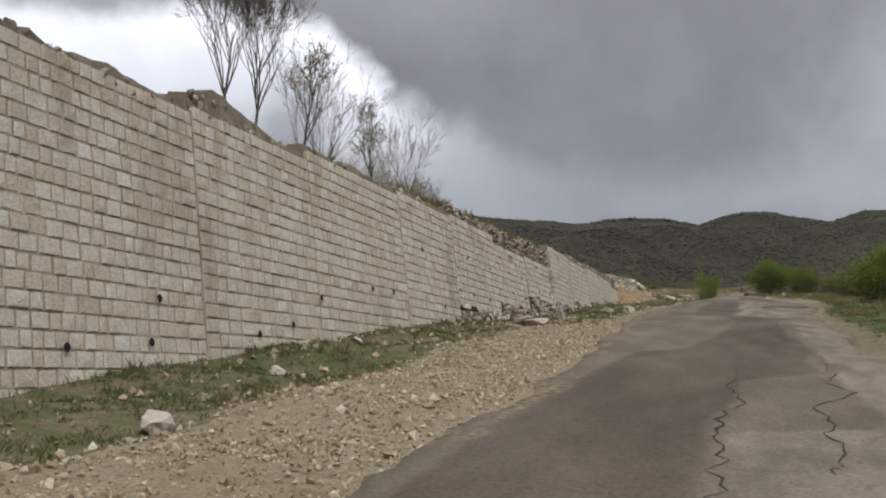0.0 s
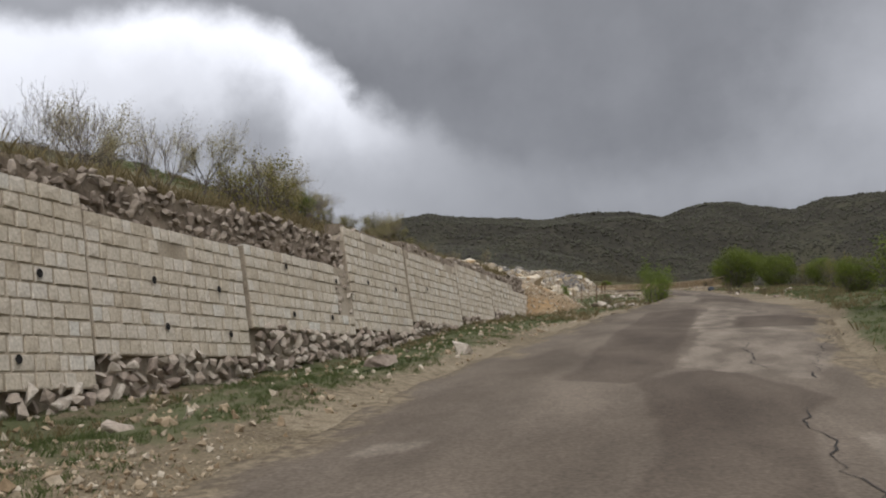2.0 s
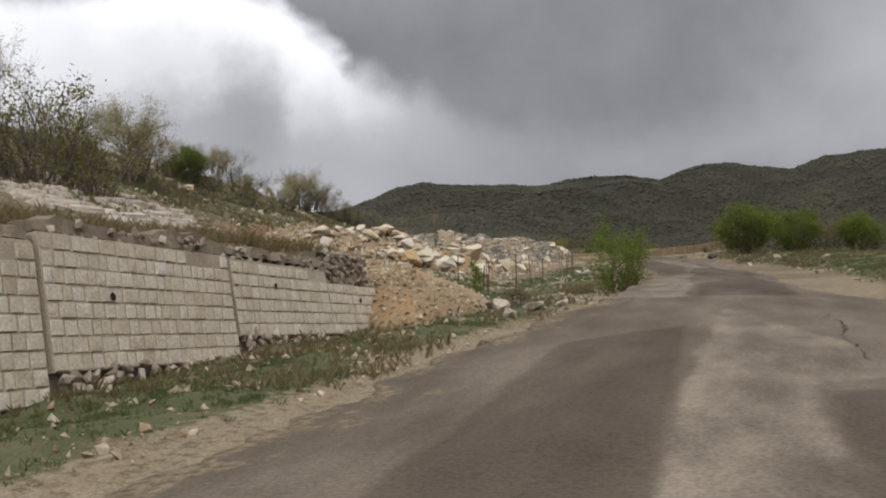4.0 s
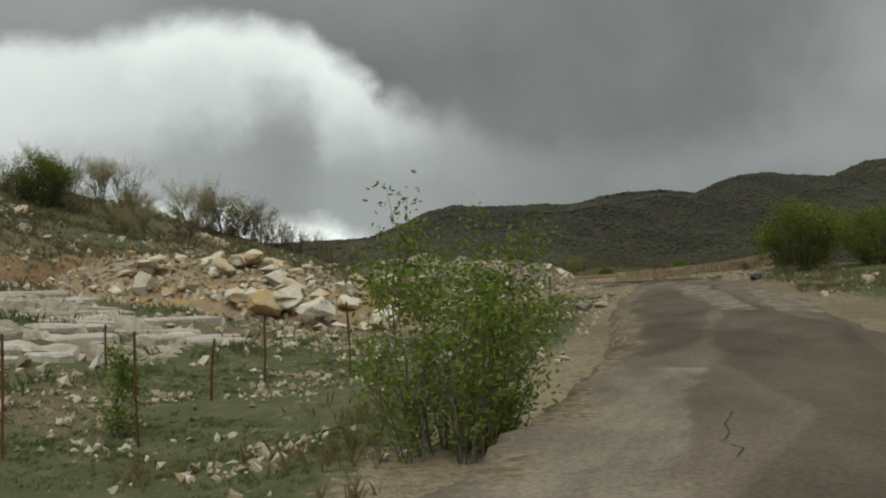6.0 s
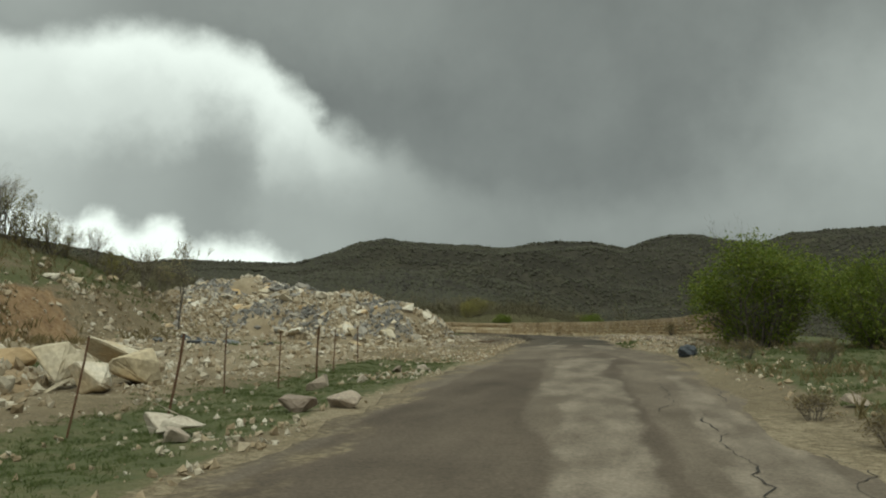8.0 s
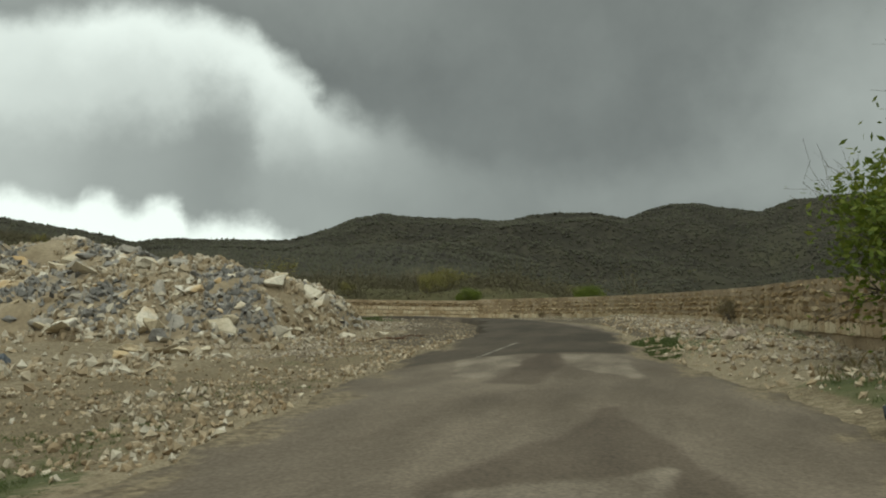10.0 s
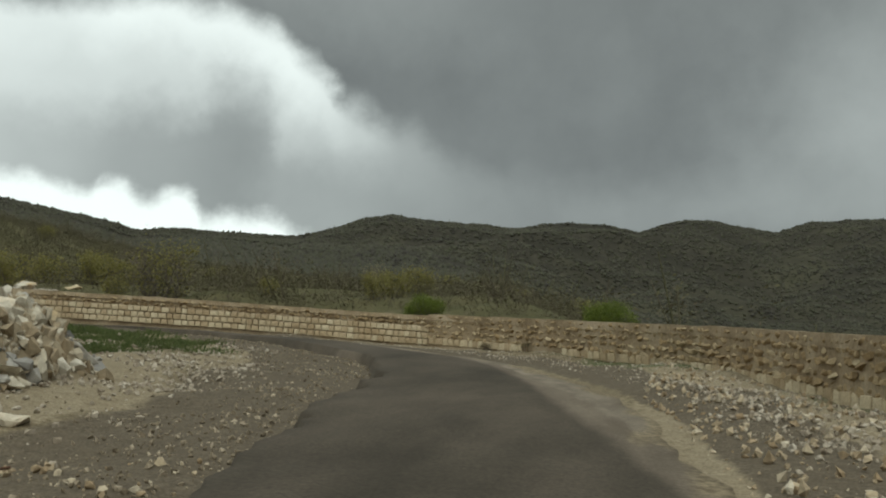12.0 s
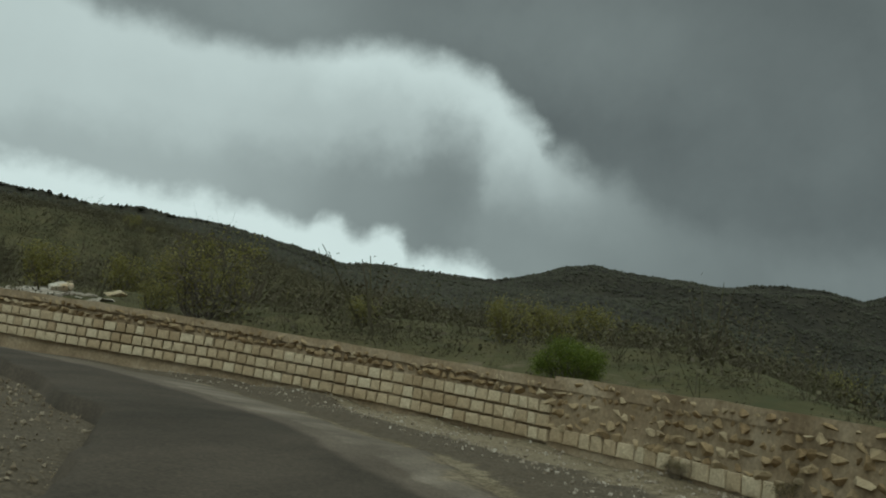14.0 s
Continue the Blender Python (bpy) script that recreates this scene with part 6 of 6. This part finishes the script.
def outcrop(x, y, length, depth, beds, spin, seed, label):
    """Bedrock laid bare: thin beds that step back up the slope, with a broken outline sunk into the turf."""
    c, sn = math.cos(radians(spin)), math.sin(radians(spin))
    us, vs = np.arange(-length / 2, length / 2, 0.1), np.arange(0, depth, 0.06)
    U, V = np.meshgrid(us, vs)
    wob = rough_noise(U, V * 1.6, 0.35, 3, seed + 0.3) * 0.7 + rough_noise(U, V, 1.7, 2, seed + 5.0) * 0.12
    step = depth / beds
    bed = (V + wob) / step
    k = np.floor(bed)
    VQ = (k + smooth(0.0, 0.10, bed - k)) * step - wob * 0.4
    X, Y = x + c * U - sn * V, y + sn * U + c * V
    h, hq = height(X, Y)[0], height(x + c * U - sn * VQ, y + sn * U + c * VQ)[0]
    border = np.minimum(np.minimum(U + length / 2, length / 2 - U), np.minimum(V, depth - V)) + rough_noise(U, V, 0.6, 4, seed + 9.0) * 1.5
    worn = rough_noise(U, V, 0.5, 4, seed + 2.0)
    lift = 0.05 + 0.22 * (bed - k - 0.5) * -1 + rough_noise(U, V, 3.0, 3, seed + 1.0) * 0.05 - 0.16 * smooth(0.12, 0.4, worn)
    Z = hq + lift - 0.15 * smooth(1.2, 0.4, border) - 0.6 * smooth(0.5, 0.1, border)
    n = U.shape[1]
    i = np.arange(U.size).reshape(U.shape)
    quads = np.stack([i[:-1, :-1], i[:-1, 1:], i[1:, 1:], i[1:, :-1]], -1).reshape(-1, 4)
    me = mesh_of("rock_outcrop", np.stack([X.ravel(), Y.ravel(), Z.ravel() - 0.1], -1).tolist(), quads.tolist(), M_STRATA)
    rock = thing("rock_outcrop", me, label, "rock outcrop", "bedrock ledges")
    r = random.Random(seed * 7 + 1)
    for k in range(beds):
        u = -length / 2 + r.uniform(0, 0.8)
        while u < length / 2 - 0.4:
            w = r.choice((0.5, 0.8, 1.2, 1.7, 2.4)) * r.uniform(0.85, 1.15)
            v = (k + 0.5) * step + noise.noise((u * 0.35, k * 0.6, seed)) * 0.35
            if noise.noise((u * 0.3, k * 0.45, seed + 3.3)) > -0.02:
                px, py = x + c * (u + w / 2) - sn * v, y + sn * (u + w / 2) + c * v
                z0, z1 = ground_at(px + sn * 0.4, py - c * 0.4), ground_at(px - sn * 0.4, py + c * 0.4)
                tip = math.atan2(z1 - z0, 0.8) * 0.55
                turned = Euler((tip + r.uniform(-0.05, 0.05), r.uniform(-0.05, 0.05), radians(spin) + r.uniform(-0.08, 0.08))).to_matrix().to_4x4()
                part("slab", r.choice(SLABS), rock, m=Matrix.Translation((px, py, (z0 + z1) / 2 + 0.02)) @ turned @ Matrix.Diagonal((w, step * r.uniform(0.9, 1.4), r.uniform(0.16, 0.30), 1)))
            u += w * r.uniform(0.95, 1.15)
    return rock


LEDGE = "pale grey bedded limestone ledge breaking out of the turf"
outcrop(-12.0, 63.5, 8.0, 6.0, 10, 62, 1, LEDGE)
outcrop(-9.6, 62.3, 7.5, 3.2, 6, 62, 6, LEDGE)
outcrop(-17.0, 61.0, 9.0, 6.0, 10, 60, 2, LEDGE)
outcrop(-16.5, 71.5, 7.0, 3.5, 7, 62, 3, LEDGE)
outcrop(-21.5, 66.0, 8.0, 4.0, 8, 60, 4, LEDGE)
outcrop(-35, 141.0, 5.0, 2.0, 3, 0, 5, LEDGE)


# ---------------------------------------------------------------- fence posts
def fence_post():
    """A bent length of rusty angle iron."""
    verts, faces = [], []
    a, tck = 0.026, 0.006
    section = ((0, 0), (a, 0), (a, tck), (tck, tck), (tck, a), (0, a))
    heights = (-0.3, 0.2, 0.55, 0.9, 1.25)
    for k, h in enumerate(heights):
        bow = 0.015 * math.sin(h * 2.4)
        verts += [(px + bow, py - bow * 0.5, h) for px, py in section]
        if k:
            b0, b1 = 6 * (k - 1), 6 * k
            faces += [(b0 + i, b0 + (i + 1) % 6, b1 + (i + 1) % 6, b1 + i) for i in range(6)]
    faces += [tuple(range(6))[::-1], tuple(6 * (len(heights) - 1) + i for i in range(6))]
    return mesh_of("fence_post", verts, faces, M_RUST)


POST = fence_post()
r_p = random.Random(44)
for x, y, tall, lean_x, lean_y in ((-5.66, 57.6, 1.1, 0, 0), (-5.15, 58.8, 1.15, 1, 0), (-8.6, 62.5, 0.7, 0, 0), (-6.2, 63.0, 0.9, 0, -3), (-5.65, 64.8, 1.2, -1, 0), (-5.5, 66.4, 1.15, -2, 2), (-5.2, 67.0, 1.05, 4, 0), (-6.2, 77.0, 1.15, 9, 0), (-6.15, 79.0, 1.15, 8, 0),
                                   (-7.0, 82.2, 1.1, 1, 0), (-7.0, 84.3, 1.1, 0, 0), (-6.9, 86.0, 1.15, -1, 0), (-7.3, 88.0, 1.0, -3, 0), (-7.6, 90.5, 1.0, 4, 0), (-5.9, 61.2, 0.8, -5, 0)):
    m = Matrix.Translation((x, y, ground_at(x, y))) @ Euler((radians(-lean_y), radians(lean_x), r_p.uniform(0, 6))).to_matrix().to_4x4() @ Matrix.Diagonal((1, 1, tall / 1.25, 1))
    thing("fence_post", POST, "rusty bent iron fence post in the verge", "fence post", "fence posts", m=m)


# ---------------------------------------------------------------- rubbish by the road
def rubbish_bag(x, y):
    bm = bmesh.new()
    bmesh.ops.create_icosphere(bm, subdivisions=3, radius=0.26)
    for v in bm.verts:
        v.co *= 1 + 0.35 * noise.noise(v.co * 6) + 0.2 * noise.noise(v.co * 14)
        v.co.z = max(v.co.z, -0.15) * 0.8
    me = bpy.data.meshes.new("rubbish_bag")
    bm.to_mesh(me)
    bm.free()
    me.materials.append(material("dark_plastic", [(0.018, 0.02, 0.022), (0.045, 0.05, 0.055)], 6, 30, 0.3, rough=0.45))
    return thing("rubbish_bag", me, "dark plastic rubbish bag dumped at the road edge", "rubbish bag", m=Matrix.Translation((x, y, ground_at(x, y) + 0.1)))


rubbish_bag(0.75, 93.8)


def scrap(x, y, length, spin, tip, label):
    """A bent, rusty bar lying in the rubble."""
    pile = Heap()
    tube(pile, [Vector((length * (k / 5 - 0.5), 0.06 * math.sin(k * 1.7), 0.03 * math.cos(k * 2.1))) for k in range(6)], [0.013, 0.014, 0.013, 0.014, 0.013, 0.012], 6)
    z = max(top_b(x, y), ground_at(x, y)) + 0.08
    return thing("scrap_bar", pile.mesh("scrap_bar", M_RUST), label, "scrap metal", "scrap in the rubble", m=Matrix.Translation((x, y, z)) @ Euler((0, radians(tip), radians(spin))).to_matrix().to_4x4())


scrap(-8.1, 107.2, 1.5, 10, -4, "rusty bar lying in the rubble at the heap foot")
scrap(-8.8, 106.6, 0.9, 120, -14, "rusty bent bar sticking out of the rubble")
scrap(-7.8, 108.6, 1.1, 40, -6, "rusty bar lying in the rubble at the heap foot")

# ---------------------------------------------------------------- loose stones and grass
def tuft_shape(seed, blades, tall, spread):
    r = random.Random(seed)
    verts, faces = [], []
    for _ in range(blades):
        a, d = r.uniform(0, 6.28), r.uniform(0, spread)
        p = Vector((math.cos(a) * d, math.sin(a) * d, -0.02))
        h, lean = tall * r.uniform(0.5, 1.1), Vector((r.gauss(0, 0.3), r.gauss(0, 0.3), 0)) * tall
        side = Vector((math.sin(a + 1), math.cos(a + 1), 0)) * (0.0034 + 0.0032 * r.random()) * min(tall / 0.11, 1.4)
        at = len(verts)
        verts += [p - side, p + side, p + lean * 0.4 + Vector((0, 0, h * 0.6)) + side * 0.7, p + lean + Vector((0, 0, h))]
        faces += [(at, at + 1, at + 2), (at, at + 2, at + 3)]
    return verts, faces


TUFTS = [tuft_shape(s, 15, 0.11, 0.14) for s in range(8)]
WEEDS = [tuft_shape(s + 20, 7, 0.34, 0.08) for s in range(6)]


def scatter(name, count, box, chance, shapes, size, mat, label, category, seed, lift=0.0, tilt=6.0, deeper=0.0):
    """Many small things over the ground, thicker where chance() is high; chance takes arrays and zones."""
    r = np.random.default_rng(seed)
    rr = random.Random(seed)
    x, y = r.uniform(box[0], box[1], count), r.uniform(box[2], box[3], count)
    h, zones = height(x, y)
    side, half, _ = beside_road(x, y)
    keep = r.uniform(0, 1, count) < chance(x, y, -side - half, side - half, zones)
    pile = Heap()
    for a, b, c in zip(x[keep], y[keep], h[keep]):
        s = size[0] + (size[1] - size[0]) * rr.random() ** 2.4
        pile.add(rr.choice(shapes), placed(a, b, c + lift * s, turn(rr, tilt), s))
    return thing(name, pile.mesh(name, mat), label, category, kind="stuff")


def pebble_shape(seed):
    r = random.Random(seed)
    verts = [Vector(v) * r.uniform(0.35, 0.6) for v in ((1, 0, 0), (0, 0.85, 0), (-1, 0, 0), (0, -0.85, 0), (0, 0, 0.7), (0, 0, -0.7))]
    verts = [v + Vector((r.uniform(-0.14, 0.14), r.uniform(-0.14, 0.14), r.uniform(-0.1, 0.1))) for v in verts]
    return verts, [(0, 1, 4), (1, 2, 4), (2, 3, 4), (3, 0, 4), (1, 0, 5), (2, 1, 5), (3, 2, 5), (0, 3, 5)]


PEBBLES = [pebble_shape(s) for s in range(12)]


def clumped(x, y, scale, cut, seed):
    n = rough_noise(x, y, scale, 3, seed)
    return smooth(cut, cut + 0.25, n)


def off_road(dl, dr):
    return (np.maximum(dl, dr) > 0.05)


scatter("verge_grass", 56000, (-6.0, -1.4, 3, 52), lambda x, y, dl, dr, z: off_road(dl, dr) * np.where(y < 20.5, smooth(1.5, 2.6, dl), smooth(0.1, 0.7, dl)) * (0.10 + 0.38 * clumped(x, y, 0.9, 0.0, 2.0)), TUFTS, (0.3, 0.72), M_GRASS, "ragged spring grass along the foot of the wall", "grass", 1)
scatter("verge_grass", 60000, (-12, -0.9, 52, 98), lambda x, y, dl, dr, z: off_road(dl, dr) * smooth(0.4, 1.2, dl) * np.clip(z["turf"] * 1.3, 0, 1) * smooth(9, 5, dl) * np.maximum(clumped(x, y, 0.35, -0.1, 3.0), 0.8 * (y > 66) * (dl < 3.6) * clumped(x, y, 0.5, -0.4, 3.0)), TUFTS, (0.25, 0.62), M_GRASS, "patchy green turf between stones", "grass", 2)
scatter("verge_grass", 30000, (0.5, 8, 8, 98), lambda x, y, dl, dr, z: (dr > 0.15) * smooth(0.1, 0.8, dr) * (0.3 + 0.6 * clumped(x, y, 0.5, -0.1, 4.0)), TUFTS, (0.4, 0.95), M_GRASS, "rough green grass on the road shoulder", "grass", 3)
scatter("verge_grass", 24000, (-26, -9, 113, 128), lambda x, y, dl, dr, z: (dl > 1.8) * (dl < 7) * (x < -9.5 - 0.5 * (124 - y)) * smooth(1.8, 2.6, dl) * (0.25 + 0.75 * clumped(x, y, 0.4, -0.25, 6.0)), TUFTS, (0.8, 1.7), M_GRASS, "green turf inside the bend", "grass", 4)
scatter("verge_grass", 6500, (-1.95, -1.0, 100.8, 105.4), lambda x, y, dl, dr, z: 0.7 * (dr > -0.3) * clumped(x, y, 1.5, -0.4, 2.0), TUFTS, (0.25, 0.5), M_GRASS, "bright green grass patch at the road edge", "grass", 5)
scatter("dry_grass", 5000, (-9.0, -1.2, 40, 62), lambda x, y, dl, dr, z: off_road(dl, dr) * (dl < 4) * clumped(x, y, 0.5, 0.08, 7.0), WEEDS, (0.35, 0.75), M_STRAW, "dry straw-coloured grass along the ditch", "grass", 6)
scatter("dry_grass", 9000, (-9.5, -6.2, 4, 52), lambda x, y, dl, dr, z: (x < wall_x(y, wall_top(y)) - 0.3) * (0.25 + clumped(x, y, 0.5, 0.0, 8.0)), WEEDS, (0.5, 1.0), M_STRAW, "dry weeds along the top of the wall", "grass", 7)
scatter("dry_grass", 9000, (0.4, 8, 20, 98), lambda x, y, dl, dr, z: (dr > 0.2) * clumped(x, y, 0.4, 0.05, 9.0), WEEDS, (0.4, 0.9), M_STRAW, "dry tussocks on the shoulder", "grass", 8)
scatter("hill_grass", 16000, (-40, -7, 54, 112), lambda x, y, dl, dr, z: (dl > 6) * (z["chips"] < 0.5) * clumped(x, y, 0.25, -0.1, 10.0), TUFTS, (1.2, 2.6), M_GRASS, "thin turf on the stony hillside", "grass", 9)
scatter("loose_stones", 46000, (-4.6, -0.9, 3, 26), lambda x, y, dl, dr, z: (dl > -0.05) * smooth(2.4, 1.4, dl) * smooth(24, 20.5, y) * (0.35 + 0.65 * clumped(x, y, 0.9, -0.25, 15.0)), PEBBLES, (0.012, 0.072), M_GRAVEL_I, "pale limestone gravel shoulder", "gravel", 11, 0.15, 180)
scatter("loose_stones", 16000, (-6, -0.8, 3, 52), lambda x, y, dl, dr, z: (dl > 0) * (0.12 + 0.4 * clumped(x, y, 0.7, 0.1, 11.0)), PEBBLES, (0.025, 0.15), M_GRAVEL_I, "pale stones scattered over the verge", "gravel", 12, 0.15, 180)
scatter("loose_stones", 40000, (-9, -0.6, 52, 98), lambda x, y, dl, dr, z: (dl > 0.1) * (0.04 + 0.6 * clumped(x, y, 0.4, 0.14, 12.0)), PEBBLES, (0.025, 0.17), M_BOULDER_I, "small limestone debris among the verge turf", "gravel", 19, 0.15, 180)
scatter("loose_stones", 30000, (-26, -8, 56, 112), lambda x, y, dl, dr, z: (dl > 4) * (0.10 + 0.6 * clumped(x, y, 0.35, 0.02, 12.0)), PEBBLES, (0.05, 0.34), M_BOULDER_I, "limestone rubble strewn over the quarry floor and slope", "gravel", 13, 0.15, 180)
scatter("loose_stones", 22000, (-3.6, 2.5, 94, 118), lambda x, y, dl, dr, z: (dr > 0.3) * smooth(0.3, 1.2, dr) * (0.2 + 0.8 * clumped(x, y, 0.6, -0.1, 43.0)), ROCKS, (0.015, 0.11), M_PEBBLE_I, "whitish rubble spread below the parapet", "gravel", 44, 0.15, 180)
scatter("loose_stones", 26000, (-3.6, 4.5, 52, 124), lambda x, y, dl, dr, z: (dr > 0) * smooth(4.5, 0.5, dr) * (0.15 + 0.6 * (y > 96) + 0.3 * clumped(x, y, 0.8, 0.05, 13.0)), PEBBLES, (0.025, 0.15), M_GRAVEL_I, "pale stones and grit along the road edge", "gravel", 14, 0.15, 180)
scatter("loose_stones", 30000, (-20, -1.5, 110, 133), lambda x, y, dl, dr, z: (dr > 0.1) * (dr < 4.5) * smooth(0.2, 1.4, dr) * (0.4 + 0.6 * clumped(x, y, 0.7, -0.3, 41.0)), ROCKS, (0.016, 0.075), M_PEBBLE_I, "pale grit drifted against the parapet", "gravel", 15, 0.15, 180)
scatter("loose_stones", 40000, (-16, -5, 94, 128), lambda x, y, dl, dr, z: (dl > -0.1) * smooth(4, 0.5, dl) * (0.3 + 0.7 * clumped(x, y, 0.6, -0.1, 29.0)), PEBBLES, (0.018, 0.08), M_GRIT_I, "dark grit and chippings inside the bend", "gravel", 16, 0.15, 180)


scatter("loose_stones", 26000, (-17, -6.5, 102, 122), lambda x, y, dl, dr, z: (dl > 0.9) * smooth(1.2, 2.6, dl) * smooth(8, 5, dl) * (0.12 + 0.88 * clumped(x, y, 0.45, -0.02, 39.0)), ROCKS, (0.02, 0.13), M_PEBBLE_I, "whitish stones strewn inside the bend", "gravel", 40, 0.15, 180)
scatter("loose_stones", 12000, (-14, -4.5, 92, 110), lambda x, y, dl, dr, z: (dl > 0.15) * smooth(7, 4, dl) * (0.25 + 0.75 * clumped(x, y, 0.5, -0.2, 33.0)), ROCKS, (0.02, 0.12), M_GRAVEL_I, "buff stones strewn between the road and the heap", "gravel", 36, 0.15, 180)


def scrub_shape(seed):
    r = random.Random(seed)
    pile = Heap()
    tips = [(Vector((r.gauss(0, 0.3), r.gauss(0, 0.3), abs(r.gauss(0.24, 0.16)))), Vector((0, 0, 1))) for _ in range(30)]
    leaves(r, pile, tips, 1, 0.055, 0.05)
    for _ in range(3):
        tube(pile, [Vector((r.gauss(0, 0.08), r.gauss(0, 0.08), -0.1)), Vector((r.gauss(0, 0.3), r.gauss(0, 0.3), r.uniform(0.25, 0.6)))], [0.008, 0.003], 3)
    return pile.verts, pile.faces


SCRUB = [scrub_shape(s) for s in range(6)]
def thicket_shape(seed):
    r = random.Random(seed)
    pile = Heap()
    tips = [(Vector((r.gauss(0, 0.3), r.gauss(0, 0.3), abs(r.gauss(0.26, 0.17)))), Vector((0, 0, 1))) for _ in range(32)]
    leaves(r, pile, tips, 1, 0.058, 0.04)
    return pile.verts, pile.faces


THICKETS = [thicket_shape(s) for s in range(8)]
def brush_shape(seed):
    """A rounded bush seen from afar."""
    r = random.Random(seed)
    pile = Heap()
    tips = []
    for _ in range(5):
        lobe = Vector((r.gauss(0, 0.28), r.gauss(0, 0.28), r.uniform(0.25, 0.7)))
        tips += [(lobe + Vector((r.gauss(0, 0.16), r.gauss(0, 0.16), r.gauss(0, 0.15))), Vector((0, 0, 1))) for _ in range(40)]
    leaves(r, pile, tips, 1, 0.033, 0.03)
    for _ in range(4):
        tube(pile, [Vector((r.gauss(0, 0.05), r.gauss(0, 0.05), -0.1)), Vector((r.gauss(0, 0.28), r.gauss(0, 0.28), r.uniform(0.6, 1.1)))], [0.02, 0.006], 3)
    return pile.verts, pile.faces


BRUSH = [brush_shape(s) for s in range(7)]
M_SCRUB = material("brown_scrub", [(0.050, 0.043, 0.031), (0.075, 0.064, 0.046), (0.080, 0.076, 0.044), (0.115, 0.097, 0.068)], 0.25, 20, 0.0, island=0.45)
scatter("scrub", 2300, (-95, 8, 134, 228), lambda x, y, dl, dr, z: (dr > 9) * (0.25 + 0.75 * clumped(x, y, 0.07, -0.15, 51.0)), BRUSH, (0.8, 2.7), M_SCRUB, "bare brown and olive bushes on the slope beyond the parapet", "scrub", 52)
scatter("scrub", 9000, (-70, 6, 133, 215), lambda x, y, dl, dr, z: (dr > 8) * (0.3 + 0.7 * clumped(x, y, 0.08, -0.15, 21.0)), SCRUB, (0.6, 2.0), M_SCRUB, "brown and olive scrub covering the slope beyond the parapet", "scrub", 31)
scatter("scrub", 14000, (-62, 6, 112, 152), lambda x, y, dl, dr, z: (dr > 4.6) * (dr < 16) * (y > 118 - x) * (0.35 + 0.65 * clumped(x, y, 0.2, -0.1, 24.0)), SCRUB, (0.22, 0.75), M_SCRUB, "low brown and green scrub just beyond the parapet", "scrub", 34)
scatter("scrub", 16000, (-126, 30, 135, 232), lambda x, y, dl, dr, z: (np.maximum(dl, dr) > 24) * (0.35 + 0.65 * clumped(x, y, 0.06, -0.2, 26.0)), THICKETS, (0.9, 2.4), M_SCRUB, "brown and olive thickets on the rising slope", "scrub", 37)
scatter("loose_stones", 9000, (-36, -15, 78, 114), lambda x, y, dl, dr, z: (dl > 13) * (0.04 + 0.7 * clumped(x, y, 0.3, 0.12, 61.0)), ROCKS, (0.06, 0.5), M_BOULDER_I, "pale rocks lying on the slope above the quarry", "gravel", 62, 0.12, 180)
scatter("dry_grass", 9000, (-36, -15, 60, 114), lambda x, y, dl, dr, z: (dl > 14) * (0.15 + 0.85 * clumped(x, y, 0.25, 0.0, 63.0)), WEEDS, (0.6, 1.5), M_STRAW, "dry tussocks on the slope above the quarry", "grass", 64)
scatter("scrub", 4200, (-60, -20, 56, 128), lambda x, y, dl, dr, z: (dl > 20) * clumped(x, y, 0.12, 0.0, 22.0), SCRUB, (0.5, 1.6), M_SCRUB, "brown scrub along the crest of the hillside", "scrub", 32)
scatter("scrub", 1500, (4, 30, 10, 130), lambda x, y, dl, dr, z: (dr > 5.5) * clumped(x, y, 0.12, -0.1, 23.0), SCRUB, (0.5, 1.6), M_SCRUB, "brown scrub falling away into the valley", "scrub", 33)
scatter("dry_grass", 9000, (-6.0, -1.4, 3, 52), lambda x, y, dl, dr, z: smooth(1.6, 2.6, dl) * clumped(x, y, 0.8, 0.0, 17.0), WEEDS, (0.25, 0.5), M_STRAW, "dry stalks among the verge grass", "grass", 18)
